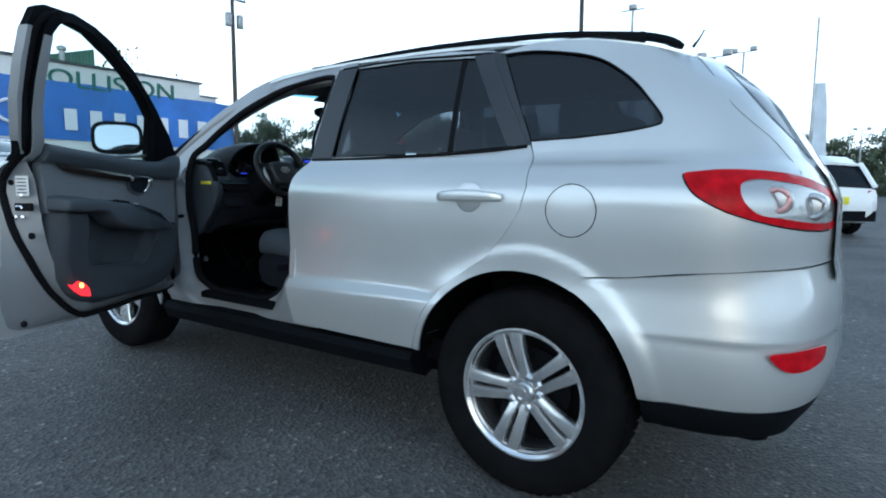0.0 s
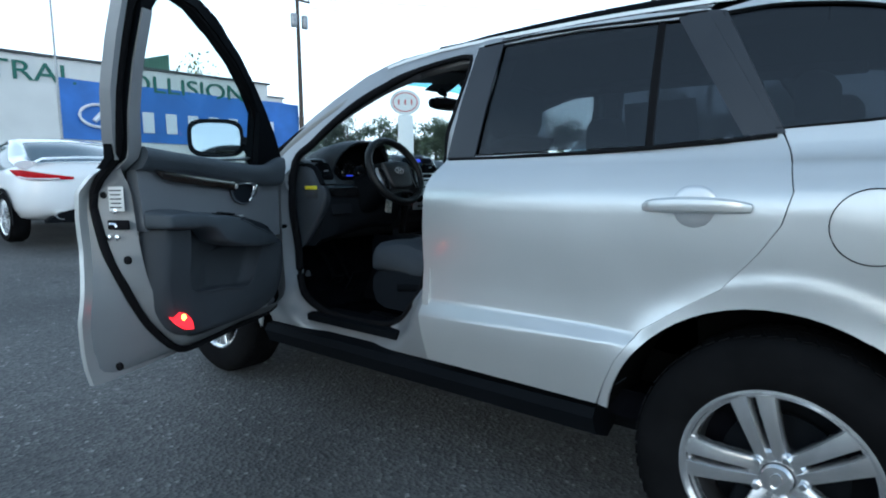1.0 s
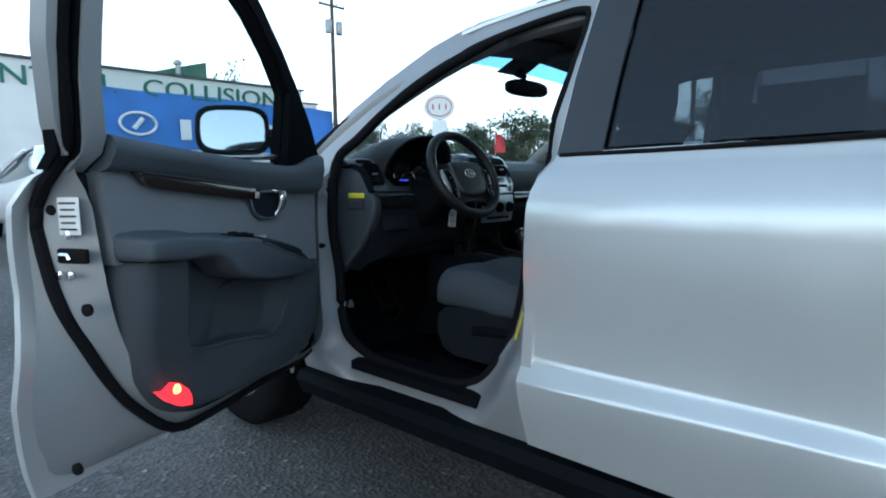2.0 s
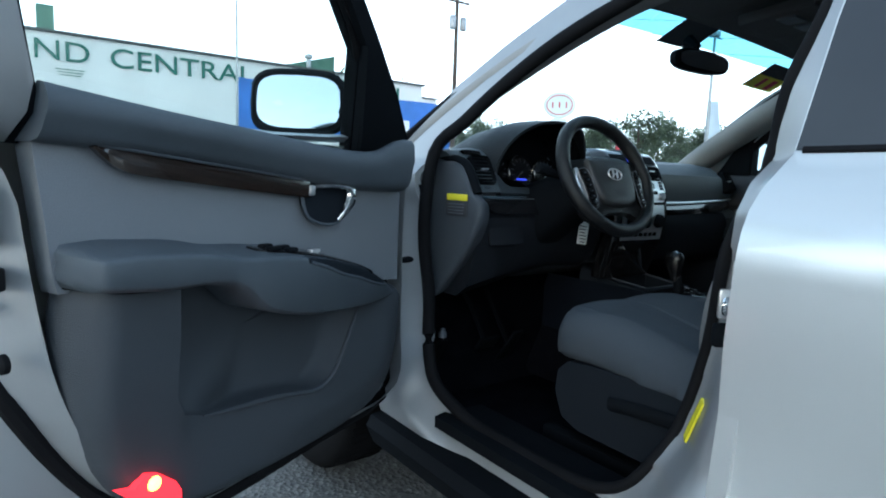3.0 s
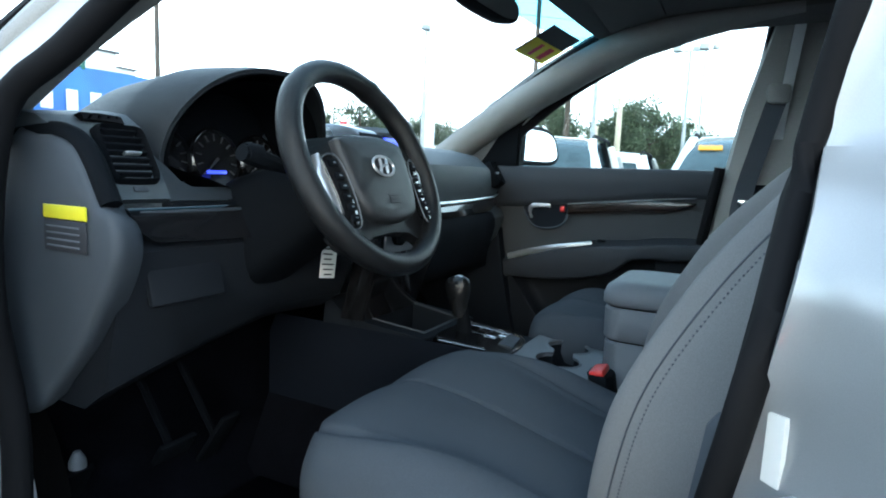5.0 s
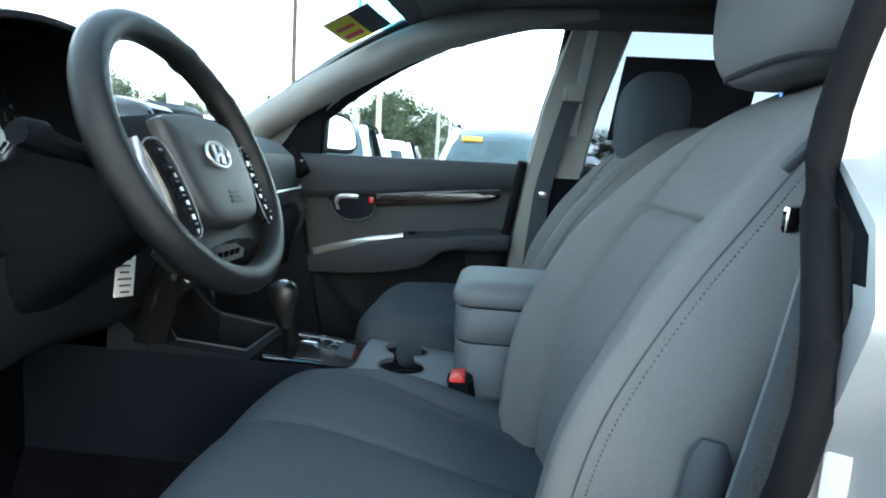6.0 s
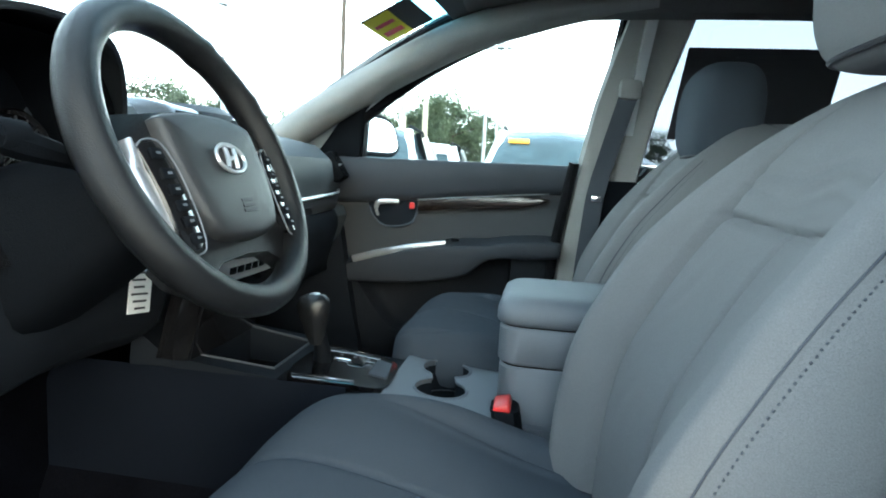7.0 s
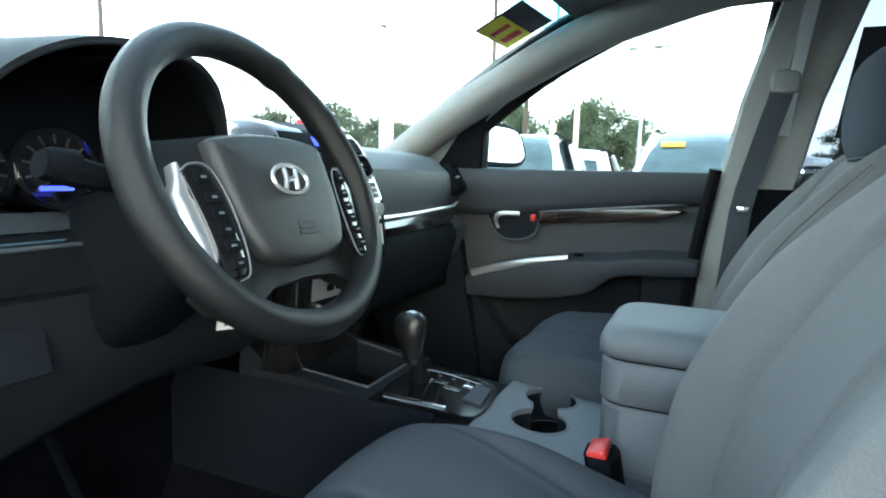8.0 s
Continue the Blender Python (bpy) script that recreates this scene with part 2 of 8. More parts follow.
M = dict(
    silver=paint("silver paint", (0.59, 0.60, 0.595), 0.55),
    # darker copy of the body silver: jamb shade is put into the colour
    silver_shaded=mat("silver paint, shaded copy for jambs", (0.32, 0.33, 0.34), rough=0.42, metal=0.45, vary=0.06, scale=5, fine=0.04, fine_scale=1500, coat=0.25),
    white_paint=paint("white paint", (0.80, 0.81, 0.82), 0.0),
    rubber=mat("tyre rubber", (0.007, 0.007, 0.0075), rough=0.9, spec=0.04, vary=0.25, scale=9, bump=0.25, bump_scale=300),
    seal=mat("rubber seal", (0.007, 0.007, 0.008), rough=0.75, spec=0.08, vary=0.2),
    alloy=mat("machined alloy", (0.80, 0.80, 0.80), rough=0.17, metal=0.9, vary=0.06, scale=14),
    # rim barrel tone holds the shade inside the wheel
    wheel_dark=mat("dark rim inside, shade in its colour", (0.030, 0.030, 0.032), rough=0.6, vary=0.3, scale=12),
    chrome=mat("chrome", (0.86, 0.86, 0.86), rough=0.08, metal=1.0, vary=0.03),
    satin=mat("satin silver plastic", (0.55, 0.56, 0.57), rough=0.32, metal=0.7, vary=0.03),
    # darker than real plastic, to hold the column's shade in its colour
    black=mat("black plastic", (0.0052, 0.0062, 0.0080), rough=0.7, spec=0.05, vary=0.15, bump=0.15, bump_scale=500),
    gloss_black=mat("gloss black trim", (0.008, 0.008, 0.009), rough=0.12, vary=0.1, coat=0.5),
    pillar=mat("matt grey pillar film", (0.024, 0.026, 0.031), rough=0.35, vary=0.1),
    # darker copy of the dash skin: shade on hood and sill is coloured in
    dash_shaded=mat("dark grained dashboard skin, shaded copy", (0.025, 0.029, 0.034), rough=0.5, spec=0.3, vary=0.1, scale=5, bump=0.35, bump_scale=700, fine=0.06, fine_scale=700),
    dash=mat("dark grained dashboard skin", (0.064, 0.075, 0.083), rough=0.5, spec=0.35, vary=0.1, scale=5, bump=0.35, bump_scale=700, fine=0.06, fine_scale=700),
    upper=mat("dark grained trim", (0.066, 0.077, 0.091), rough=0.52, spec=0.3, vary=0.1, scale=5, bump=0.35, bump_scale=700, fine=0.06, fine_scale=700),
    # lower-cabin shade is put into the bolster, knee, console_dark and carpet tones
    bolster=mat("grey lower dash trim darkened for shade", (0.0115, 0.0140, 0.0185), rough=0.7, spec=0.06, vary=0.08, scale=4, bump=0.3, bump_scale=600),
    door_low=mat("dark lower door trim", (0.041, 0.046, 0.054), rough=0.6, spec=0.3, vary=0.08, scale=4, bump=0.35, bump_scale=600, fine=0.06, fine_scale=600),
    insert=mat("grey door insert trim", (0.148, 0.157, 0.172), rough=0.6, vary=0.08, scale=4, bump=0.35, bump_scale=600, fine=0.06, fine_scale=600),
    # shaded copy of the door insert, for the closed door
    insert_shaded=mat("grey door insert, shaded copy", (0.050, 0.054, 0.058), rough=0.6, spec=0.25, vary=0.08, scale=4, bump=0.35, bump_scale=600, fine=0.06, fine_scale=600),
    knee=mat("grey knee trim darkened for shade", (0.012, 0.0138, 0.0175), rough=0.6, spec=0.12, vary=0.08, scale=4, bump=0.3, bump_scale=600),
    cap_trim=mat("grey dash end trim", (0.056, 0.063, 0.074), rough=0.58, spec=0.25, vary=0.08, scale=4, bump=0.3, bump_scale=600),
    console_dark=mat("blue-black console side darkened for shade", (0.0062, 0.0080, 0.0125), rough=0.75, spec=0.06, vary=0.15, bump=0.3, bump_scale=600),
    console=mat("grey console trim", (0.125, 0.137, 0.154), rough=0.55, vary=0.08, scale=4, bump=0.3, bump_scale=600),
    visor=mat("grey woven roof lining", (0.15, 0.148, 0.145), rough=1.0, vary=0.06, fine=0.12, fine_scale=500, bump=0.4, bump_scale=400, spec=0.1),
    dial_ink=mat("dim dial print", (0.035, 0.035, 0.035), rough=0.6),
    void=mat("shadowed black lining", (0.004, 0.004, 0.004), rough=1.0, spec=0.05, vary=0.2),
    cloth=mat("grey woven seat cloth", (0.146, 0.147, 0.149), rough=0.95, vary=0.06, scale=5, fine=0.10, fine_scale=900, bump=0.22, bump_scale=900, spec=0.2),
    # darker, bluer copy of the seat cloth, with cushion shade in its colour
    cloth_shaded=mat("grey woven seat cloth, shaded copy", (0.055, 0.065, 0.079), rough=0.95, vary=0.06, scale=5, fine=0.14, fine_scale=900, bump=0.5, bump_scale=900, spec=0.2),
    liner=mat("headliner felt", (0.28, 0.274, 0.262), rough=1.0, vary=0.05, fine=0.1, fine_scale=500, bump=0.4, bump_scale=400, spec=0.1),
    carpet=mat("black carpet", (0.0062, 0.0066, 0.0090), rough=1.0, vary=0.3, scale=9, fine=0.35, fine_scale=500, bump=1.0, bump_scale=500, spec=0.0),
    wood=mat("dark wood trim", (0.012, 0.0068, 0.0045), rough=0.20, vary=0.55, scale=9, stretch=(1, 9, 40), coat=0.6),
    knob=mat("glossy dark leather knob", (0.0075, 0.0078, 0.0085), rough=0.24, vary=0.15, bump=0.2, bump_scale=700),
    airbag=mat("dark grey airbag cover", (0.021, 0.0215, 0.023), rough=0.42, vary=0.12, bump=0.3, bump_scale=900),
    leather=mat("grained wheel leather", (0.0090, 0.0092, 0.0100), rough=0.33, spec=0.30, vary=0.12, bump=0.35, bump_scale=900),
    glass=pane("clear glass", (0.90, 0.945, 0.93)),
    privacy=pane("privacy glass", (0.33, 0.35, 0.375), 1.0, 0.0, 0.045),
    shade=pane("blue shade band", (0.20, 0.43, 0.51)),
    cup_pink=mat("rosy reflecting cup", (0.62, 0.36, 0.34), rough=0.3, metal=0.4, vary=0.2, scale=20),
    lens_clear=pane("clear lamp lens", (0.93, 0.93, 0.93)),
    lens_red=mat("red lamp lens", (0.40, 0.003, 0.009), rough=0.2, spec=0.08, vary=0.25, scale=24),
    door_lamp=mat("lit red door lamp", (0.6, 0.02, 0.02), rough=0.2, emit=(1.0, 0.012, 0.02), emit_power=0.85),
    bulb=mat("lit bulb", (1, 0.5, 0.1), emit=(1.0, 0.30, 0.03), emit_power=3.5),
    lcd=mat("lit blue display", (0.02, 0.02, 0.2), rough=0.2, emit=(0.08, 0.10, 1.0), emit_power=0.22),
    mirror=mat("mirror", (0.93, 0.95, 0.96), rough=0.0, metal=1.0, vary=0.0),
    yellow=mat("yellow label", (0.75, 0.68, 0.02), rough=0.4, vary=0.05),
    orange=mat("orange sticker", (0.80, 0.36, 0.02), rough=0.4, vary=0.05),
    paper=mat("white label", (0.72, 0.72, 0.70), rough=0.6, vary=0.05),
    ink=mat("print", (0.03, 0.03, 0.035), rough=0.6),
    redbtn=mat("red button", (0.62, 0.03, 0.03), rough=0.35),
    asphalt=asphalt(),
    wall=mat("painted block wall", (0.70, 0.70, 0.68), rough=0.85, vary=0.07, scale=0.4, fine=0.05, fine_scale=30),
    cap=mat("dark wall capping", (0.06, 0.06, 0.06), rough=0.6),
    banner=mat("blue banner cloth", (0.055, 0.165, 0.52), rough=0.55, vary=0.18, scale=0.5, bump=0.3, bump_scale=3),
    banner_white=mat("white banner print", (0.72, 0.74, 0.78), rough=0.55, vary=0.05),
    green_sign=mat("green letters", (0.02, 0.12, 0.085), rough=0.5, vary=0.15),
    green_metal=mat("green ribbed sheet", (0.09, 0.19, 0.13), rough=0.5, vary=0.15, scale=2),
    steel=mat("galvanised steel", (0.35, 0.36, 0.37), rough=0.5, metal=0.6, vary=0.15, scale=4),
    dark_pole=mat("weathered timber pole", (0.075, 0.058, 0.045), rough=0.9, vary=0.3, scale=3, stretch=(6, 6, 0.6)),
    pale_pole=mat("pale painted pole", (0.55, 0.48, 0.36), rough=0.7, vary=0.15, scale=2),
    sign_white=mat("white sign face", (0.75, 0.77, 0.78), rough=0.35, vary=0.04),
    sign_red=mat("red sign print", (0.50, 0.03, 0.04), rough=0.4),
    flag=mat("pale banner flag", (0.60, 0.66, 0.74), rough=0.7, vary=0.1, scale=1.5),
    leaf=leafy("leaves", (0.115, 0.138, 0.085)),
    leaf_dry=leafy("yellowing leaves", (0.13, 0.12, 0.03)),
    bark=mat("bark", (0.08, 0.06, 0.045), rough=0.95, vary=0.35, scale=3, bump=1.0, bump_scale=12),
    cable=mat("cable", (0.02, 0.02, 0.02), rough=0.6),
)


# ---------------------------------------------------------------- mesh helpers
def part(name, bm, material, parent=None, label="", sharp=38, smooth=True):
    """Link a bmesh as one mesh object under a thing or a part."""
    bmesh.ops.recalc_face_normals(bm, faces=bm.faces[:])
    for f in bm.faces:
        f.smooth = smooth
    for e in bm.edges:
        if len(e.link_faces) == 2 and e.calc_face_angle(0) > radians(sharp):
            e.smooth = False
    me = bpy.data.meshes.new(name)
    bm.to_mesh(me)
    bm.free()
    me.materials.append(M[material])
    ob = new(name, me)
    if parent is not None:
        ob.parent = parent
    if label:
        tagged(ob, label)
    return ob


def thing(name, label, category, group="", kind="", m=None):
    ob = new(name)
    ob.empty_display_size = 0.1
    if m is not None:
        ob.matrix_basis = m
    return tagged(ob, label, category, group, kind)


def B():
    return bmesh.new()


def box(bm, c, s, bevel=0.0, rot=None, seg=2):
    m = Matrix.Translation(c) @ (rot if rot is not None else Matrix.Identity(4)) @ Matrix.Diagonal((*s, 1))
    r = bmesh.ops.create_cube(bm, size=1, matrix=m)
    if bevel:
        es = list({e for v in r["verts"] for e in v.link_edges})
        bmesh.ops.bevel(bm, geom=es, offset=bevel, segments=seg, profile=0.5, affect="EDGES")
    return bm


def loft(bm, rings, closed=True, caps=True):
    """Skin rings of equal count."""
    vs = [[bm.verts.new(p) for p in r] for r in rings]
    n = len(vs[0])
    for a, b in zip(vs, vs[1:]):
        for i in range(n if closed else n - 1):
            j = (i + 1) % n
            try:
                bm.faces.new((a[i], a[j], b[j], b[i]))
            except ValueError:
                pass
    if caps and closed:
        for r in (vs[0], vs[-1]):
            try:
                bm.faces.new(r)
            except ValueError:
                pass
    return bm


def tube(bm, pts, r, seg=8, closed=False, flat=None):
    """A round bar along points; r a number or one for each point. flat: (across, up) factors."""
    pts = [Vector(p) for p in pts]
    n = len(pts)
    rings = []
    up0 = Vector((0, 0, 1))
    for i, p in enumerate(pts):
        a, b = (pts[(i - 1) % n], pts[(i + 1) % n]) if closed else (pts[max(i - 1, 0)], pts[min(i + 1, n - 1)])
        d = (b - a).normalized()
        ref = up0 if abs(d.z) < 0.95 else Vector((0, 1, 0))
        s = d.cross(ref).normalized()
        u = s.cross(d)
        rr = r[i] if isinstance(r, (list, tuple)) else r
        fa, fu = flat or (1, 1)
        rings.append([p + (s * math.cos(k * math.tau / seg) * fa + u * math.sin(k * math.tau / seg) * fu) * rr for k in range(seg)])
    if closed:
        rings.append(rings[0])
    loft(bm, rings, caps=not closed)
    if closed:
        bmesh.ops.remove_doubles(bm, verts=bm.verts[:], dist=1e-5)
    return bm


def lathe(bm, prof, seg=48, m=None):
    """Turn (radius, height) points round the local z axis."""
    m = m if m is not None else Matrix.Identity(4)
    rings = [[m @ Vector((max(r, 1e-4) * math.cos(k * math.tau / seg), max(r, 1e-4) * math.sin(k * math.tau / seg), h)) for k in range(seg)] for r, h in prof]
    loft(bm, rings, caps=False)
    bm.verts.ensure_lookup_table()
    for r_, at in ((prof[0][0], -len(prof) * seg), (prof[-1][0], -seg)):
        if r_ < 1e-3:
            bm.faces.new(bm.verts[at:at + seg or None])
    return bm


def smooth_line(pts, n=6, closed=False):
    """Catmull-Rom through the points."""
    p = [Vector(q) for q in pts]
    out, c = [], len(p)
    for i in range(c if closed else c - 1):
        g = (lambda k: p[k % c]) if closed else (lambda k: p[min(max(k, 0), c - 1)])
        a, b, d, e = g(i - 1), g(i), g(i + 1), g(i + 2)
        for k in range(n):
            t = k / n
            out.append(0.5 * (2 * b + (d - a) * t + (2 * a - 5 * b + 4 * d - e) * t * t + (3 * b - a - 3 * d + e) * t ** 3))
    if not closed:
        out.append(p[-1])
    return out


def flat_sheet(outline, holes=(), step=0.06):
    """A sheet in (a, b) with holes, cut into a grid so that it can be bent."""
    bm = B()
    for ring in (outline, *holes):
        vs = [bm.verts.new((0, q[0], q[1])) for q in ring]
        for i in range(len(vs)):
            bm.edges.new((vs[i], vs[(i + 1) % len(vs)]))
    bmesh.ops.triangle_fill(bm, use_beauty=True, use_dissolve=True, edges=bm.edges[:], normal=(1, 0, 0))
    for axis in (1, 2):
        lo, hi = min(v.co[axis] for v in bm.verts), max(v.co[axis] for v in bm.verts)
        k = math.floor(lo / step) + 1
        while k * step < hi:
            co, no = [0, 0, 0], [0, 0, 0]
            co[axis], no[axis] = k * step, 1
            bmesh.ops.bisect_plane(bm, geom=bm.verts[:] + bm.edges[:] + bm.faces[:], plane_co=co, plane_no=no, dist=1e-5)
            k += 1
    bmesh.ops.remove_doubles(bm, verts=bm.verts[:], dist=2e-4)
    return bm


def skin(outline, holes, surf, thick=0.012, step=0.06, mirror=False, zcuts=()):
    """A sheet in (y, z) laid on x = -surf(y, z), with thickness inwards."""
    bm = flat_sheet(outline, holes, step)
    for z in zcuts:
        bmesh.ops.bisect_plane(bm, geom=bm.verts[:] + bm.edges[:] + bm.faces[:], plane_co=(0, 0, z), plane_no=(0, 0, 1), dist=1e-5)
    for v in bm.verts:
        v.co.x = -surf(v.co.y, v.co.z)
    r = bmesh.ops.extrude_face_region(bm, geom=bm.faces[:])
    for v in (g for g in r["geom"] if isinstance(g, bmesh.types.BMVert)):
        v.co.x += thick
    if mirror:
        bmesh.ops.scale(bm, vec=(-1, 1, 1), verts=bm.verts[:])
    return bm


def bend(bm, f):
    for v in bm.verts:
        v.co = f(v.co)
    return bm


def arc(cx, cy, r, a0, a1, n):
    return [(cx + r * math.cos(radians(a0 + (a1 - a0) * k / n)), cy + r * math.sin(radians(a0 + (a1 - a0) * k / n))) for k in range(n + 1)]


def ss(a, b, x):
    t = min(max((x - a) / (b - a), 0), 1)
    return t * t * (3 - 2 * t)


def lerp(table, v):
    return float(np.interp(v, [a for a, _ in table], [b for _, b in table]))


def dense(table, n=6):
    """The same table with a smooth curve between its rows."""
    xs, ys = [a for a, _ in table], [b for _, b in table]
    m = [(ys[min(i + 1, len(ys) - 1)] - ys[max(i - 1, 0)]) / (xs[min(i + 1, len(xs) - 1)] - xs[max(i - 1, 0)]) for i in range(len(xs))]
    out = []
    for i in range(len(xs) - 1):
        h = xs[i + 1] - xs[i]
        for k in range(n):
            t = k / n
            out.append((xs[i] + h * t, (2 * t ** 3 - 3 * t * t + 1) * ys[i] + (t ** 3 - 2 * t * t + t) * h * m[i] + (3 * t * t - 2 * t ** 3) * ys[i + 1] + (t ** 3 - t * t) * h * m[i + 1]))
    return out + [table[-1]]


def rim_distance(poly, a, b):
    """How far (a, b) lies from the outline."""
    best = 9.0
    for (x0, y0), (x1, y1) in zip(poly, poly[1:] + poly[:1]):
        dx, dy = x1 - x0, y1 - y0
        t = min(max(((a - x0) * dx + (b - y0) * dy) / max(dx * dx + dy * dy, 1e-9), 0), 1)
        best = min(best, (a - x0 - t * dx) ** 2 + (b - y0 - t * dy) ** 2)
    return math.sqrt(best)


def text(name, words, size, material, m, parent=None, depth=0.01, align="LEFT", label=""):
    cu = bpy.data.curves.new(name, "FONT")
    cu.body, cu.size, cu.extrude, cu.align_x = words, size, depth, align
    tmp = bpy.data.objects.new(name, cu)
    scene.collection.objects.link(tmp)
    me = bpy.data.meshes.new_from_object(tmp.evaluated_get(bpy.context.evaluated_depsgraph_get()))
    bpy.data.objects.remove(tmp)
    me.name = name
    me.materials.clear()
    me.materials.append(M[material])
    ob = new(name, me)
    if parent is not None:
        ob.parent = parent
    ob.matrix_basis = m
    if label:
        tagged(ob, label)
    return ob


def oriented(origin, ax, ay):
    """A pose with local x along ax and local y along ay."""
    ax, ay = Vector(ax).normalized(), Vector(ay).normalized()
    az_ = ax.cross(ay)
    return Matrix(((ax.x, ay.x, az_.x, origin[0]), (ax.y, ay.y, az_.y, origin[1]), (ax.z, ay.z, az_.z, origin[2]), (0, 0, 0, 1)))


# ---------------------------------------------------------------- ground
bm = B()
gy = [-900, -200, -40, 0, 1, 2, 3, 4, 5, 6, 7, 8, 9, 10, 11, 12, 13.5, 15, 17, 20, 26, 32, 38, 45, 70, 200, 900]


def ground_z(x, y):
    """The lot rises gently to the front of the car and beyond; the rows to its right stand lower."""
    far = 0.034 * max(min(y, 45) - 6, 0) * ss(4, 12, y)
    return far + max(0.0345 * min(max(y, 0), 45) - far, 0) * ss(6.5, 3, x) * ss(24, 12, y)


loft(bm, [[(x, y, ground_z(x, y)) for x in (-900, -200, -60, -20, -8, -3, 0, 2, 3, 4, 5, 6, 7, 9, 12, 20, 60, 200, 900)] for y in gy], closed=False, caps=False)
tagged(part("ground", bm, "asphalt"), "worn grey asphalt car park with pale aggregate", "asphalt", kind="structure")

# ---------------------------------------------------------------- the silver car: outer shape
# rear axle at y = 0, nose towards +y, left side towards -x
HALF = [(0.30, .86), (.42, .905), (.50, .925), (.60, .932), (.70, .922), (.80, .914), (.95, .925), (1.05, .928), (1.10, .918), (1.15, .872), (1.19, .80),
        (1.40, .73), (1.56, .665), (1.62, .64), (1.66, .61), (1.69, .55), (1.72, .40)]
REAR = [(.35, -.88), (.5, -.925), (.70, -.918), (.78, -.905), (.86, -.888), (1.05, -.885), (1.12, -.855), (1.20, -.80), (1.40, -.67), (1.50, -.55), (1.58, -.46), (1.66, -.42)]
HALF = dense(HALF[:8], 16) + HALF[8:]
REAR = dense(REAR, 12)
NOSE = [(.35, 3.42), (.6, 3.56), (.8, 3.5), (.95, 3.40), (1.1, 3.2), (1.2, 2.9)]
ARCH = (0.03, 0.37, 0.43)
FRONT_ARCH = (2.70, 0.46, 0.41)


CREASE = [(.50, -.004), (.56, .004), (.615, .012), (.629, .0135), (.636, .011), (.680, -.012), (.692, -.0135), (.82, 0)]


def half(y, z):
    w = lerp(HALF, z) + lerp(CREASE, z - 0.020 * ss(1.15, .45, y) * ss(.70, .64, z)) * ss(.30, .52, y)
    yr, yf = lerp(REAR, z), lerp(NOSE, z)
    if y < yr + 0.45:
        w *= (1 - min((yr + 0.45 - y) / 0.45, 0.998) ** 3.2) ** (1 / 3.2)
    if y > yf - 0.8:
        w *= (1 - min((y - yf + 0.8) / 0.8, 0.998) ** 2.6) ** (1 / 2.6)
    for cy, cz, r in (ARCH, FRONT_ARCH):
        d = math.hypot(y - cy, z - cz)
        # the flare widens from the front of the arch to the back
        turn = math.degrees(math.atan2(z - cz, y - cy))
        edge = r + lerp([(-20, .010), (20, .018), (55, .035), (75, .060), (95, .076), (115, .080), (140, .066), (180, .056)], turn)
        w += 0.0075 * (1 - ss(edge - .010, edge + .024, d)) * (1 - ss(.88, .95, z))
    return w


def rear_y(x, z):
    w, yr = lerp(HALF, z), lerp(REAR, z)
    return yr + 0.45 - 0.45 * (1 - min(abs(x) / w, 0.999) ** 3.2) ** (1 / 3.2)


car = thing("suv", "silver mid-size SUV with its driver's door open, parked on asphalt", "car")

DOOR_CUT = [(.048, 1.226), (.018, 1.16), (.0, 1.09), (.02, 1.01), (.07, .934), (.15, .84), (.25, .775), (.355, .70), (.425, .60), (.462, .52), (.492, .446)]
BACK = [(lerp(REAR, z) + 0.012, z) for z in (1.52, 1.46, 1.40, 1.30, 1.20, 1.12, 1.05, .95, .866)]
GAP = 0.0015


def quarter(mirror):
    arch = [(ARCH[0] + ARCH[2] * math.cos(radians(a)), ARCH[1] + ARCH[2] * math.sin(radians(a))) for a in range(118, 9, -6)]
    out = [(.048 - GAP, 1.232), (.262, 1.606), (.10, 1.628), (-.10, 1.612), (-.30, 1.575), (-.44, 1.53)] + BACK + [(-.7, .859), (-.5, .838), (-.35, .813), (-.18, .799)] + arch
    out += [(.462, .446), (.486, .446)] + [(y - 2 * GAP, z + GAP) for y, z in reversed(DOOR_CUT[1:-1])]
    return skin(out, [[(a, b) for a, b in QUARTER_GLASS]], half, 0.012, 0.016, mirror)


QUARTER_GLASS = [(.070, 1.250), (.246, 1.595), (.12, 1.594), (.0, 1.576), (-.10, 1.553), (-.17, 1.525), (-.235, 1.482), (-.295, 1.432), (-.345, 1.375), (-.385, 1.325), (-.393, 1.302),
                 (-.375, 1.288), (-.28, 1.272), (-.12, 1.258)]
QUARTER_GLASS = [QUARTER_GLASS[0]] + [(q.x, q.y) for q in smooth_line([(a, b, 0) for a, b in QUARTER_GLASS[1:]], 4)]
REAR_GLASS = [(1.052, 1.207), (1.03, 1.62), (.70, 1.622), (.356, 1.598), (.128, 1.232), (.4, 1.214)]


